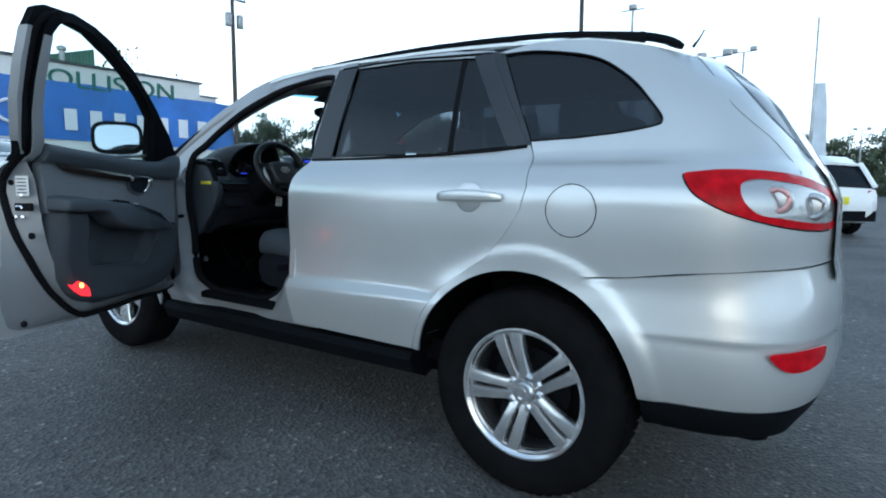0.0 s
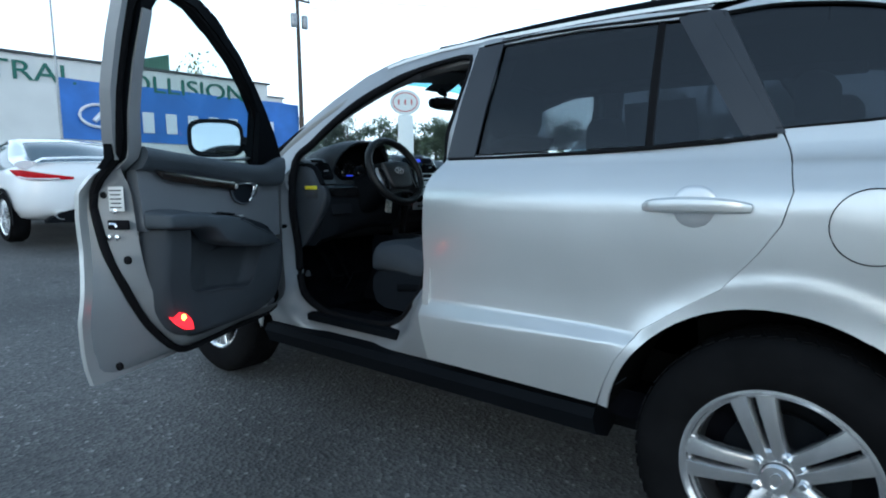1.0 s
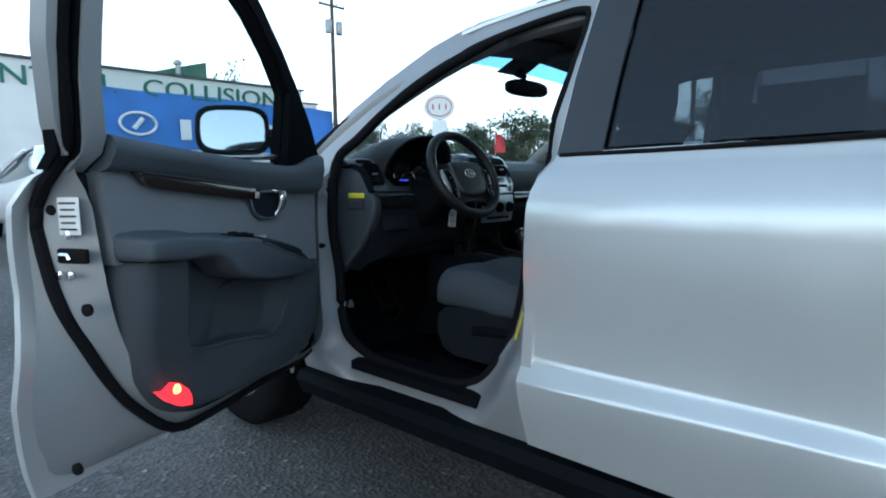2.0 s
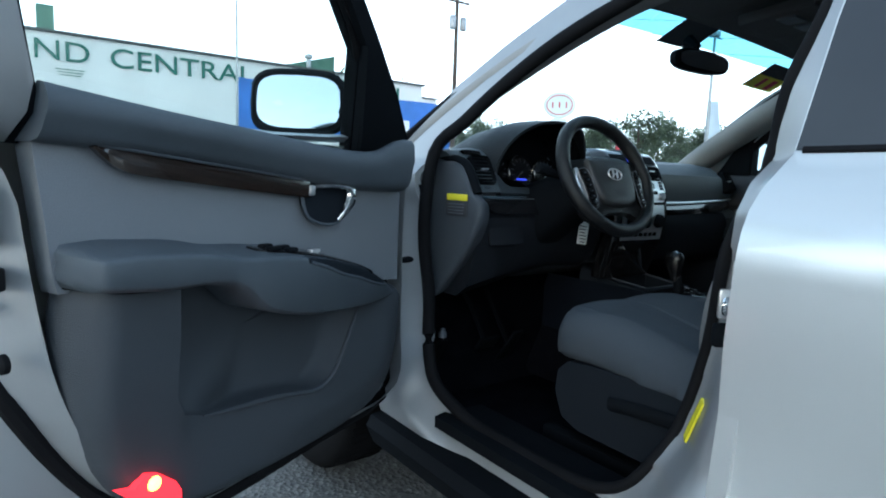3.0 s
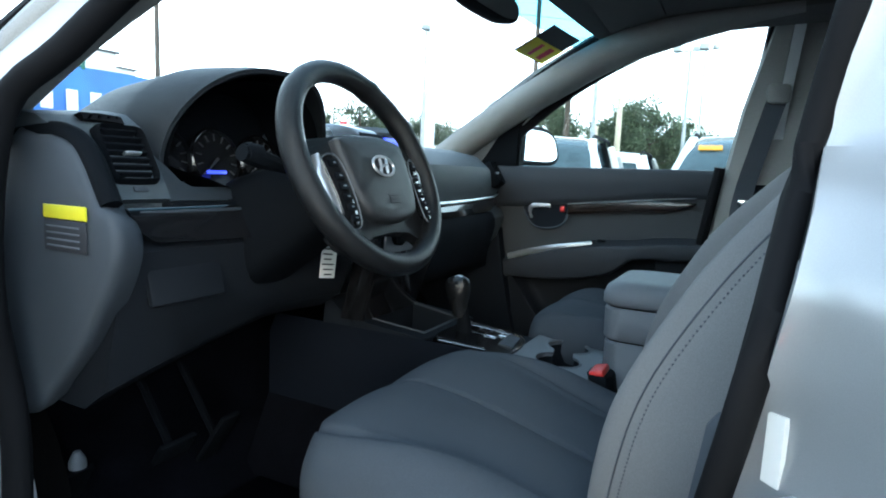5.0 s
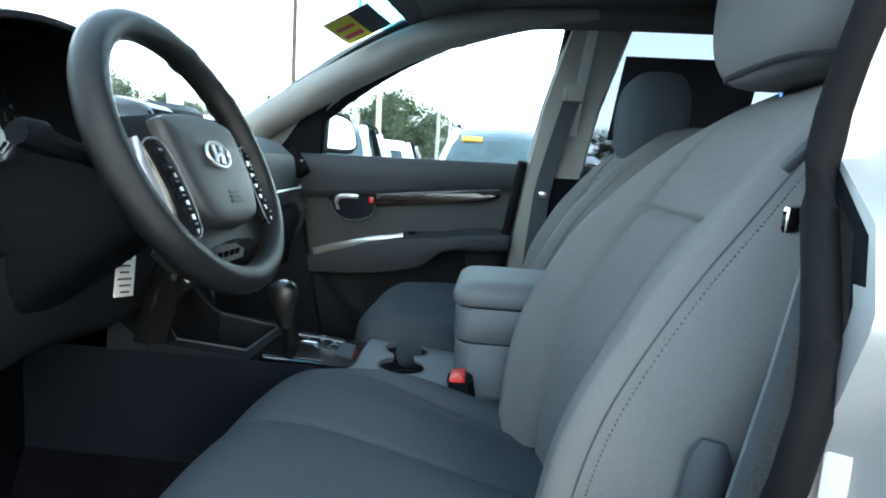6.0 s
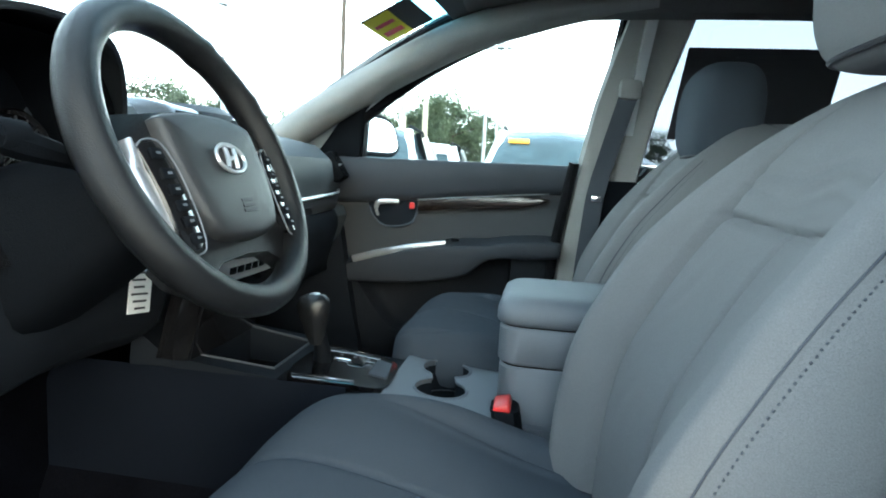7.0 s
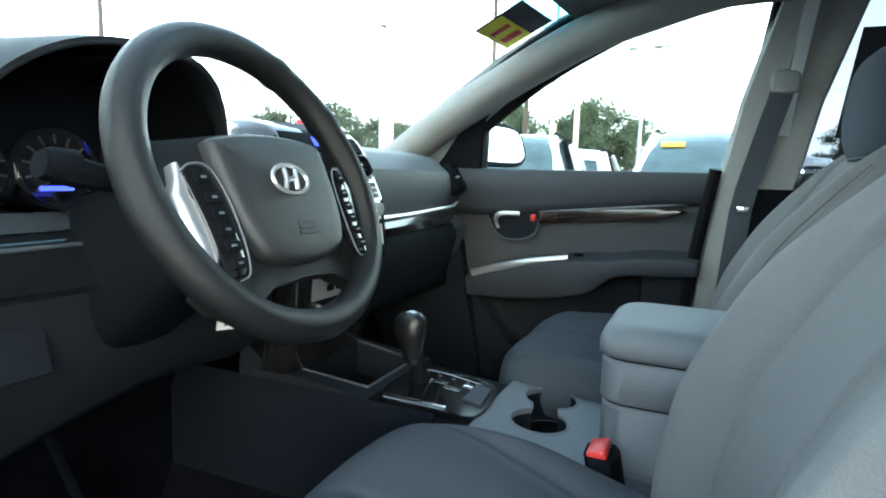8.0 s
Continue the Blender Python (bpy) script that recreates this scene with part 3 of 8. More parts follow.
def side_parts(mirror):
    q = part("quarter_panel", quarter(mirror), "silver", car, "silver rear quarter panel with flared wheel arch")
    g = skin([(y, z) for y, z in QUARTER_GLASS], [], lambda y, z: half(y, z) - 0.008, 0.004, 0.05, mirror)
    part("quarter_glass", g, "privacy", q, "dark privacy glass")
    # black moulding round the quarter glass
    ring = [(-half(y, z) * (-1 if mirror else 1), y, z) for y, z in QUARTER_GLASS]
    part("window_moulding", tube(B(), ring, 0.004, 6, True), "seal", q)
    part("pillar_trim", skin([(.064, 1.236), (.296, 1.613), (.238, 1.602), (.046, 1.238)], [], lambda y, z: half(y, z) + .0035, 0.006, 0.08, mirror), "pillar", q, "matt dark grey pillar trim")
    # fuel flap
    if not mirror:
        bm = flat_sheet([(y, z) for y, z in arc(-.163, 1.014, .083, 0, 354, 40)], (), 0.04)
        bend(bm, lambda v: Vector((-half(v.y, v.z) - 0.0015, v.y, v.z)))
        part("fuel_flap", bm, "silver", q, "round silver fuel flap")
        groove = [(-half(y, z) - 0.0005, y, z) for y, z in arc(-.163, 1.014, .086, 0, 351, 40)]
        part("flap_gap", tube(B(), groove, 0.0014, 5, True), "seal", q)
    # rear door
    out = [(1.172, .455), (1.183, .56), (1.187, .64), (1.180, .90), (1.170, 1.05), (1.164, 1.195), (1.152, 1.40), (1.132, 1.634), (.8, 1.648), (.5, 1.64), (.285, 1.616)]
    out += DOOR_CUT
    glass_hole = [(y + (.13 if mirror and y > 1 else 0), z) for y, z in REAR_GLASS]
    out = [(y + (.09 if mirror and y > 1.05 else 0), z) for y, z in out]
    d = part("rear_door", skin(out, [glass_hole], half, 0.014, 0.03, mirror, (.612, .622, .628, .632, .637, .642, .648, .652, .658, .666, .674, .682, .688, .694)), "silver", car, "closed silver rear door")
    sg = -1 if not mirror else 1
    # folded door edge behind the skin
    bm = B()
    edge = [(1.172, .455), (1.187, .64), (1.180, .90), (1.170, 1.05), (1.164, 1.17), (1.160, 1.22), (1.148, 1.40), (1.128, 1.62)]
    loft(bm, [[(sg * (half(y, z) - 0.014), y, z), (sg * (half(y, z) - 0.075), y - 0.004, z), (sg * (half(y, z) - 0.075), y - 0.03, z), (sg * (half(y, z) - 0.014), y - 0.03, z)] for y, z in [(a + (.09 if mirror else 0), b) for a, b in edge]])
    part("door_edge", bm, "silver", d)
    g = skin([(1.175 if mirror else 1.045, 1.215), (1.152 if mirror else 1.026, 1.612), (.70, 1.615), (.362, 1.592), (.14, 1.238), (.4, 1.220)], [], lambda y, z: half(y, z) - 0.010, 0.004, 0.06, mirror)
    part("door_glass", g, "privacy", d, "dark privacy glass")
    if mirror:
        # sheet coloured near-black, so its backlit shade is in the material
        sh = skin([(1.115, 1.29), (1.098, 1.522), (.72, 1.522), (.72, 1.29)], [], lambda y, z: half(y, z) - 0.018, 0.002, 0.1, True)
        wl_ = part("window_sheet", sh, "ink", d, "dark backlit price sheet in the window")
        for k in range(5):
            part("print_line", skin([(1.0, 1.50 - .035 * k), (1.0, 1.512 - .035 * k), (.88, 1.512 - .035 * k), (.88, 1.50 - .035 * k)], [], lambda y, z: half(y, z) - 0.0215, 0.001, 0.1, True), "pillar", wl_)
    for nm, poly, lift in (("pillar_trim", [(1.161, 1.200), (1.148, 1.40), (1.128, 1.628), (1.012, 1.624), (1.034, 1.202)], 0.003),
                           ("pillar_trim", [(.145, 1.236), (.372, 1.602), (.292, 1.613), (.0595, 1.236)], 0.0055)):
        poly = [(y + ((.09 if y > 1.1 else .145) if mirror and y > 1 else 0), z) for y, z in poly]
        part(nm, skin(poly, [], lambda y, z: half(y, z) + lift, 0.006, 0.08, mirror), "pillar", d, "matt dark grey pillar trim")
    belt = [(sg * (half(y, z) + 0.002), y, z) for y, z in ((1.150, 1.199), (.9, 1.200), (.6, 1.206), (.4, 1.212), (.2, 1.222), (.065, 1.233))]
    part("belt_moulding", tube(B(), belt, 0.007, 6), "seal", d)
    top = [(sg * (half(y, z) + 0.001), y, z) for y, z in ((1.10, 1.626), (.9, 1.634), (.7, 1.630), (.5, 1.618), (.29, 1.607))]
    part("window_moulding", tube(B(), top, 0.006, 6), "seal", d)
    sash = [(sg * (half(y, z) - 0.012), y, z) for y, z in ((.400, 1.215), (.412, 1.40), (.425, 1.606))]
    part("window_sash", tube(B(), sash, 0.014, 6, flat=(1, 0.5)), "seal", d)
    # pull handle in a scoop
    hb = B()
    hp = smooth_line([(sg * (half(y, z) + o), y, z) for y, z, o in ((.352, 1.048, .006), (.33, 1.052, .022), (.27, 1.056, .030), (.19, 1.057, .030), (.12, 1.054, .022), (.085, 1.049, .006))], 4)
    tube(hb, hp, [0.010 + 0.008 * math.sin(math.pi * k / (len(hp) - 1)) for k in range(len(hp))], 8, flat=(0.65, 1.15))
    part("door_handle", hb, "silver", d, "silver pull handle")
    # shallow grey dome in place of the hollow, its shade given by the colour
    cup = B()
    bmesh.ops.create_uvsphere(cup, u_segments=20, v_segments=10, radius=1, matrix=Matrix.Translation((sg * (half(.22, 1.05) - 0.004), .222, 1.05)) @ Matrix.Diagonal((0.008, .062, .058, 1)))
    part("handle_cup", cup, "satin", d, "shaded scoop behind the handle")
    # sill
    bm = B()
    loft(bm, [[(sg * .895, y, .425), (sg * .912, y, .395), (sg * .885, y, .335), (sg * .80, y, .30), (sg * .74, y, .33), (sg * .74, y, .44)] for y in (.50, .9, 1.4, 1.9, 2.25)])
    part("sill_cladding", bm, "black", car, "black plastic sill cladding")
    # front wing
    farch = [(FRONT_ARCH[0] + FRONT_ARCH[2] * math.cos(radians(a)), FRONT_ARCH[1] + FRONT_ARCH[2] * math.sin(radians(a))) for a in range(-5, 186, 8)]
    wing = [(2.30, .40), (2.27, .45)] + [(2.265, 1.0), (2.27, 1.17), (2.40, 1.16), (2.8, 1.10), (3.15, 1.02), (3.25, .92), (3.40, .80), (3.38, .70), (3.2, .66)] + farch[1:-1]
    part("front_wing", skin(wing, [], half, 0.012, 0.05, mirror), "silver", car, "silver front wing")
    # wheel arch liners
    for nm, (cy, cz, r) in (("rear", ARCH), ("front", FRONT_ARCH)):
        bm = B()
        rings = [[(sg * x, cy + (r + 0.012) * math.cos(radians(a)), cz + (r + 0.012) * math.sin(radians(a))) for a in range(10, 171, 10)] for x in (.905, .62)]
        loft(bm, rings, closed=False, caps=False)
        vs = [v for v in bm.verts if abs(abs(v.co.x) - .62) < 1e-3]
        bm.faces.new(vs)
        part("arch_liner", bm, "void", car, "black wheel arch liner")


for side in (False, True):
    side_parts(side)


# rear bumper: sides and back in one wrapped shell
def bumper_shell(z_list, lift=0.0):
    rings = []
    for z, t in z_list:
        line = []
        y0 = ARCH[0] - math.sqrt(max((ARCH[2] + 0.002) ** 2 - (z - ARCH[1]) ** 2, 0)) if z < 0.79 else -0.158
        yr = lerp(REAR, z)
        for k in range(49):
            y = y0 + (yr + 0.016 - y0) * (1 - (1 - k / 48) ** 1.7)
            rise = 0.058 * ss(-.2, -.75, y) * max(z - .70, 0) / .10
            keep = ss(-.30, -.60, y) if .43 < z < .77 else 1.0
            turn = ss(.6, 1, k / 48) * math.pi / 2
            line.append((-half(y, z + rise) - t * keep * math.cos(turn), y - t * keep * math.sin(turn), z + rise))
        xs = abs(line[-1][0])
        for k in range(1, 20):
            x = -xs + 2 * xs * k / 20
            zz = z + 0.058 * max(z - .70, 0) / .10
            line.append((x, min(rear_y(x, zz), lerp(REAR, zz) + 0.016) - t, zz))
        line += [(-x, y, z_) for x, y, z_ in reversed(line[:49])]
        for _ in range(14):
            line = line[:8] + [tuple((a + 2 * b + c) / 4 for a, b, c in zip(line[k - 1], line[k], line[k + 1])) for k in range(8, len(line) - 8)] + line[-8:]
        rings.append(line)
    return rings


BUMP = [(.425, -.036), (.44, -.014), (.52, -.012), (.60, -.012), (.634, -.011), (.648, -.0060), (.656, -.0052), (.68, -.0045), (.72, -.0028), (.76, -.001), (.7985, 0), (.80, -.005)]
bm = loft(B(), bumper_shell([(z, lerp(BUMP, z)) for z in (.425, .432, .44, .46, .49, .52, .55, .58, .60, .62, .634, .641, .648, .656, .668, .68, .70, .72, .74, .76, .78, .7985, .80)]), closed=False, caps=False)
bumper = part("rear_bumper", bm, "silver", car, "silver rear bumper cover", sharp=28)
bm = loft(B(), bumper_shell([(.30, -.16), (.33, -.050), (.36, -.028), (.38, -.021), (.40, -.019), (.424, -.022), (.452, -.030)]), closed=False, caps=False)
part("bumper_skirt", bm, "black", bumper, "black bumper skirt")
for sg in (-1, 1):
    poly = [(q.x, q.y) for q in smooth_line([(-.748, .622, 0), (-.80, .627, 0), (-.868, .626, 0), (-.876, .610, 0), (-.868, .582, 0), (-.83, .566, 0), (-.79, .572, 0), (-.764, .595, 0)], 3, True)]
    part("reflector", skin(poly, [], lambda y, z: half(y, z) + 0.006, 0.012, 0.02, sg > 0), "lens_red", bumper, "red corner reflector")
# panel between bumper line and quarter: tailgate and hatch glass
bm = B()
zs = [.80, .86, .95, 1.05, 1.12, 1.17]
loft(bm, [[(x, min(rear_y(x, z), lerp(REAR, z) + 0.012) if abs(x) > 0 else lerp(REAR, z), z) for x in [(-0.56 + 1.12 * k / 14) * lerp(HALF, z) for k in range(15)]] for z in zs], closed=False, caps=False)
gate = part("tailgate", bm, "silver", car, "silver tailgate")
bm = B()
zs = [1.17, 1.25, 1.35, 1.45, 1.53]
loft(bm, [[(x, min(rear_y(x, z), lerp(REAR, z) + 0.012), z) for x in [(-0.56 + 1.12 * k / 14) * lerp(HALF, z) for k in range(15)]] for z in zs], closed=False, caps=False)
part("hatch_glass", bm, "privacy", gate, "dark rear window")
for sg in (-1, 1):
    side_edge = [(-.525, 1.497), (-.60, 1.415), (-.673, 1.326), (-.74, 1.25), (-.79, 1.185)]
    bm = B()
    edge_y = dense([(z, y) for y, z in reversed(side_edge)])
    rows = []
    for k in range(25):
        z = 1.187 + .306 * k / 24
        y0, y1 = lerp(edge_y, z), lerp(REAR, z) + .013
        ys_ = [y0 + (y1 - y0) * (1 - (1 - j / 12) ** 2) for j in range(13)]
        rows.append([(sg * (half(y, z) + .010), y, z) for y in ys_] + [(sg * (half(y, z) + .002), y + .004, z) for y in reversed(ys_)])
    loft(bm, rows)
    part("hatch_glass_return", bm, "privacy", gate, "dark wrapped edge of the rear window", sharp=60)
    seam = [(sg * (half(y, z) + .0010), y, z) for y, z in ((-.405, 1.575), (-.46, 1.515), (-.501, 1.465), (-.578, 1.355), (-.648, 1.285), (-.70, 1.235), (-.745, 1.18), (-.78, 1.135))]
    part("tailgate_seam", tube(B(), smooth_line(seam, 3), 0.0014, 5), "steel", gate)
for sg in (-1, 1):
    wrap = lambda y, z: half(y, z) + 0.006
    lens = [(-.495, 1.132), (-.53, 1.140), (-.60, 1.146), (-.70, 1.142), (-.78, 1.128), (-.835, 1.10), (-.872, 1.06), (-.872, .985), (-.855, .965), (-.80, .972), (-.72, .992), (-.62, 1.025), (-.545, 1.065), (-.512, 1.10)]
    clear = [(-.650, 1.106), (-.680, 1.118), (-.72, 1.115), (-.79, 1.10), (-.84, 1.075), (-.868, 1.04), (-.868, .995), (-.83, .990), (-.76, 1.005), (-.70, 1.018), (-.668, 1.045), (-.652, 1.075)]
    lens = [(q.x, q.y) for q in smooth_line([(a, b, 0) for a, b in lens], 3, True)]
    clear = [(q.x, q.y) for q in smooth_line([(a, b, 0) for a, b in clear], 4, True)]
    lamp = part("tail_lamp", skin(lens, [clear], wrap, 0.014, 0.02, sg > 0), "lens_red", car, "red and clear wrap-around tail lamp")
    part("lamp_housing", skin(clear, [], lambda y, z: half(y, z) - 0.022, 0.004, 0.02, sg > 0), "sign_white", lamp, "silvered lamp bowl")
    part("clear_lens", skin(clear, [], lambda y, z: half(y, z) + 0.005, 0.003, 0.02, sg > 0), "lens_clear", lamp, "clear lens")
    for y, z, r in ((-.735, 1.058, .042), (-.815, 1.038, .042)):
        bm = B()
        c = Vector((sg * (half(y, z) - 0.012), y, z))
        bmesh.ops.create_uvsphere(bm, u_segments=14, v_segments=8, radius=r, matrix=Matrix.Translation(c) @ Matrix.Diagonal((0.25, 1, 1, 1)))
        part("bulb_cup", bm, "satin", lamp, "chromed bulb cup")
        ringp = [(c.x + sg * .012, y + r * .72 * math.cos(k * math.tau / 24), z + r * .72 * math.sin(k * math.tau / 24)) for k in range(24)]
        part("cup_ring", tube(B(), ringp, .007, 8, True), "cup_pink" if y > -.78 else "satin", lamp, "ring round the bulb")
    # dark surround under the lamp
    low = [(sg * (half(y, z) + 0.004), y, z) for y, z in lens[24:] + lens[:1]]
    part("lamp_gasket", tube(B(), low, 0.003, 6), "seal", lamp)

# roof with a shallow crown
EDGE = [(-.44, 1.535), (-.30, 1.58), (-.10, 1.617), (.10, 1.634), (.30, 1.650), (.7, 1.668), (1.1, 1.665), (1.35, 1.655), (1.55, 1.632), (1.62, 1.617)]


bm = B()
ys = [-.45 + k * 0.09 for k in range(24)]
rows = []
for y in ys:
    e = lerp(EDGE, y)
    w = half(y, e) + 0.001
    rows.append([(w * (2 * k / 24 - 1), y + (0.20 * (1 - (2 * k / 24 - 1) ** 2) if y > 1.5 else 0) - (0.05 * (1 - (2 * k / 24 - 1) ** 2) if y < -.4 else 0), e + (0.075 - 0.05 * ss(-.1, -.45, y)) * (1 - abs(2 * k / 24 - 1) ** 2.4)) for k in range(25)])
loft(bm, rows, closed=False, caps=False)
r = bmesh.ops.extrude_face_region(bm, geom=bm.faces[:])
for v in (g for g in r["geom"] if isinstance(g, bmesh.types.BMVert)):
    v.co.z -= 0.012
part("roof", bm, "silver", car, "silver roof skin")
for sg in (-1, 1):
    pts = smooth_line([(sg * .575, 1.40, 1.634), (sg * .575, 1.33, 1.652), (sg * .575, 1.1, 1.672), (sg * .575, .6, 1.680), (sg * .57, .1, 1.664), (sg * .565, -.20, 1.628), (sg * .56, -.33, 1.600), (sg * .555, -.40, 1.566)], 5)
    n = len(pts)
    rail = part("roof_rail", tube(B(), pts, [0.010 + 0.003 * ss(0.55, 0.8, k / n) - .006 * ss(.9, 1, k / n) for k in range(n)], 8, flat=(1, 1.2)), "black", car, "black roof rail")
    for y, z in ((1.30, 1.672), (.55, 1.68), (-.2, 1.63)):
        bm = box(B(), (sg * .57, y, z - 0.018), (.028, .16, .04), 0.010)
        part("rail_foot", bm, "black", rail)
bm = tube(B(), [(-.50, -.42, 1.575), (-.51, -.44, 1.595), (-.525, -.46, 1.622)], [0.006, 0.0035, 0.002], 6)
part("aerial", bm, "black", car, "short black whip aerial")

# bonnet, nose and front bumper
bm = B()
rows = []
for k in range(12):
    t = k / 11
    y, zc = 2.42 + 0.98 * t, 1.175 - 0.16 * t ** 1.6
    w = min(half(y, 1.06), .88) - 0.015
    rows.append([(w * (2 * j / 16 - 1), y + 0.16 * (1 - (2 * j / 16 - 1) ** 2) * t - 0.08 * (1 - abs(2 * j / 16 - 1)) * (1 - t) * 0, zc - 0.07 * abs(2 * j / 16 - 1) ** 2.5 - 0.05 * t * abs(2 * j / 16 - 1) ** 3) for j in range(17)])
loft(bm, rows, closed=False, caps=False)
part("bonnet", bm, "silver", car, "silver bonnet")
bm = B()
rows = []
for z in (.33, .42, .55, .7, .82, .93, 1.0):
    yf = lerp(NOSE, z)
    rows.append([(x, yf + 0.06 - 0.45 * (abs(x) / .86) ** 3.2, z) for x in [-.86 + 1.72 * k / 20 for k in range(21)]])
loft(bm, rows, closed=False, caps=False)
nose = part("front_bumper", bm, "silver", car, "silver front bumper")
bm = B()
for z in (.80, .845, .89):
    tube(bm, [(x, lerp(NOSE, z) + 0.075 - 0.45 * (abs(x) / .86) ** 3.2, z) for x in (-.36, -.2, 0, .2, .36)], 0.014, 6)
part("grille", bm, "chrome", nose, "chrome grille bars")
for sg in (-1, 1):
    bm = B()
    loft(bm, [[(sg * x, lerp(NOSE, z) + 0.075 - 0.45 * (x / .86) ** 3.2, z) for x in (.45, .55, .65, .74)] for z in (.84, .90, .95)], closed=False, caps=False)
    part("headlamp", bm, "lens_clear", nose, "clear headlamp")

# front door openings: pillars and jambs (left and right)
OPEN = [(2.13, 1.215), (2.03, 1.30), (1.90, 1.395), (1.76, 1.478), (1.60, 1.548), (1.44, 1.592), (1.27, 1.612), (1.185, 1.612), (1.155, 1.580), (1.180, 1.42), (1.210, 1.31), (1.230, 1.19), (1.252, 1.04), (1.285, .86), (1.330, .69), (1.368, .60), (1.43, .53), (1.56, .492),
        (1.85, .492), (1.96, .515), (2.05, .57), (2.10, .66), (2.125, .80), (2.14, 1.0)]
FRAME = [(2.255, .43), (2.268, .7), (2.268, 1.0), (2.262, 1.17), (2.295, 1.235), (2.24, 1.300), (2.10, 1.402), (1.94, 1.497), (1.75, 1.588), (1.56, 1.644), (1.40, 1.658), (1.20, 1.668), (1.04, 1.668), (1.02, 1.5), (1.05, 1.22), (1.08, .9), (1.08, .43)]


LEFT_OPEN, LEFT_FRAME = OPEN, FRAME


def jamb(y, z, sh=0.0):
    gap = 9.0
    y -= sh * (y < 1.45 + sh)
    for (ya, za), (yb, zb) in zip(LEFT_OPEN, LEFT_OPEN[1:] + LEFT_OPEN[:1]):
        ey, ez = yb - ya, zb - za
        f = min(max(((y - ya) * ey + (z - za) * ez) / (ey * ey + ez * ez), 0), 1)
        gap = min(gap, math.hypot(y - ya - f * ey, z - za - f * ez))
    if y <= 1.6 and z > .62:
        # rear pillar: a flange with two soft folds, shallower towards the roof
        deep = lerp([(1.30, 1), (1.60, .68)], y) * lerp([(.62, .110), (1.0, .108), (1.15, .060), (1.30, .026), (1.45, .012), (1.62, .006)], z)
        fold = (.004 * ss(.022, .030, gap) + .007 * ss(.050, .060, gap)) * (1 - ss(1.40, 1.5, y)) * ss(.62, .70, z) * ss(1.28, 1.10, z)
        return half(y, z) - .045 + .036 * ss(1.05, 1.36, z) - deep * (1 - ss(.0, .110, gap)) + fold
    deep = lerp([(1.30, .110), (1.60, .075)], y) if z > .62 else .075 + .035 * ss(.50, .62, z) * (y < 1.45)
    rise = ss(1.05, 1.20, z)
    slope = deep * (1 - ss(.0, .110, gap)) * (1 - (ss(1.16, 1.40, z) if y > 1.6 else 0))
    return half(y, z) - 0.045 + (0.04 * rise if y > 1.6 else 0) - slope * (1 - (rise if y > 1.6 else 0))


def jamb_patch(y, z, w, h, lift, turn=0.0):
    """A thin flat label lying against the left jamb."""
    p = lambda a, b: Vector((-jamb(a, b), a, b))
    ty, tz = (p(y + .012, z) - p(y - .012, z)).normalized(), (p(y, z + .012) - p(y, z - .012)).normalized()
    n = tz.cross(ty).normalized()
    n = n if n.x < 0 else -n
    tz = n.cross(ty).normalized()
    tz = tz if tz.z > 0 else -tz
    a = radians(turn)
    u, v = ty * math.cos(a) - tz * math.sin(a), ty * math.sin(a) + tz * math.cos(a)
    c = p(y, z) + n * lift
    return loft(B(), [[c + u * (w / 2) * i + v * (h / 2) * j + n * d for i, j in ((-1, -1), (1, -1), (1, 1), (-1, 1))] for d in (-.004, 0)])


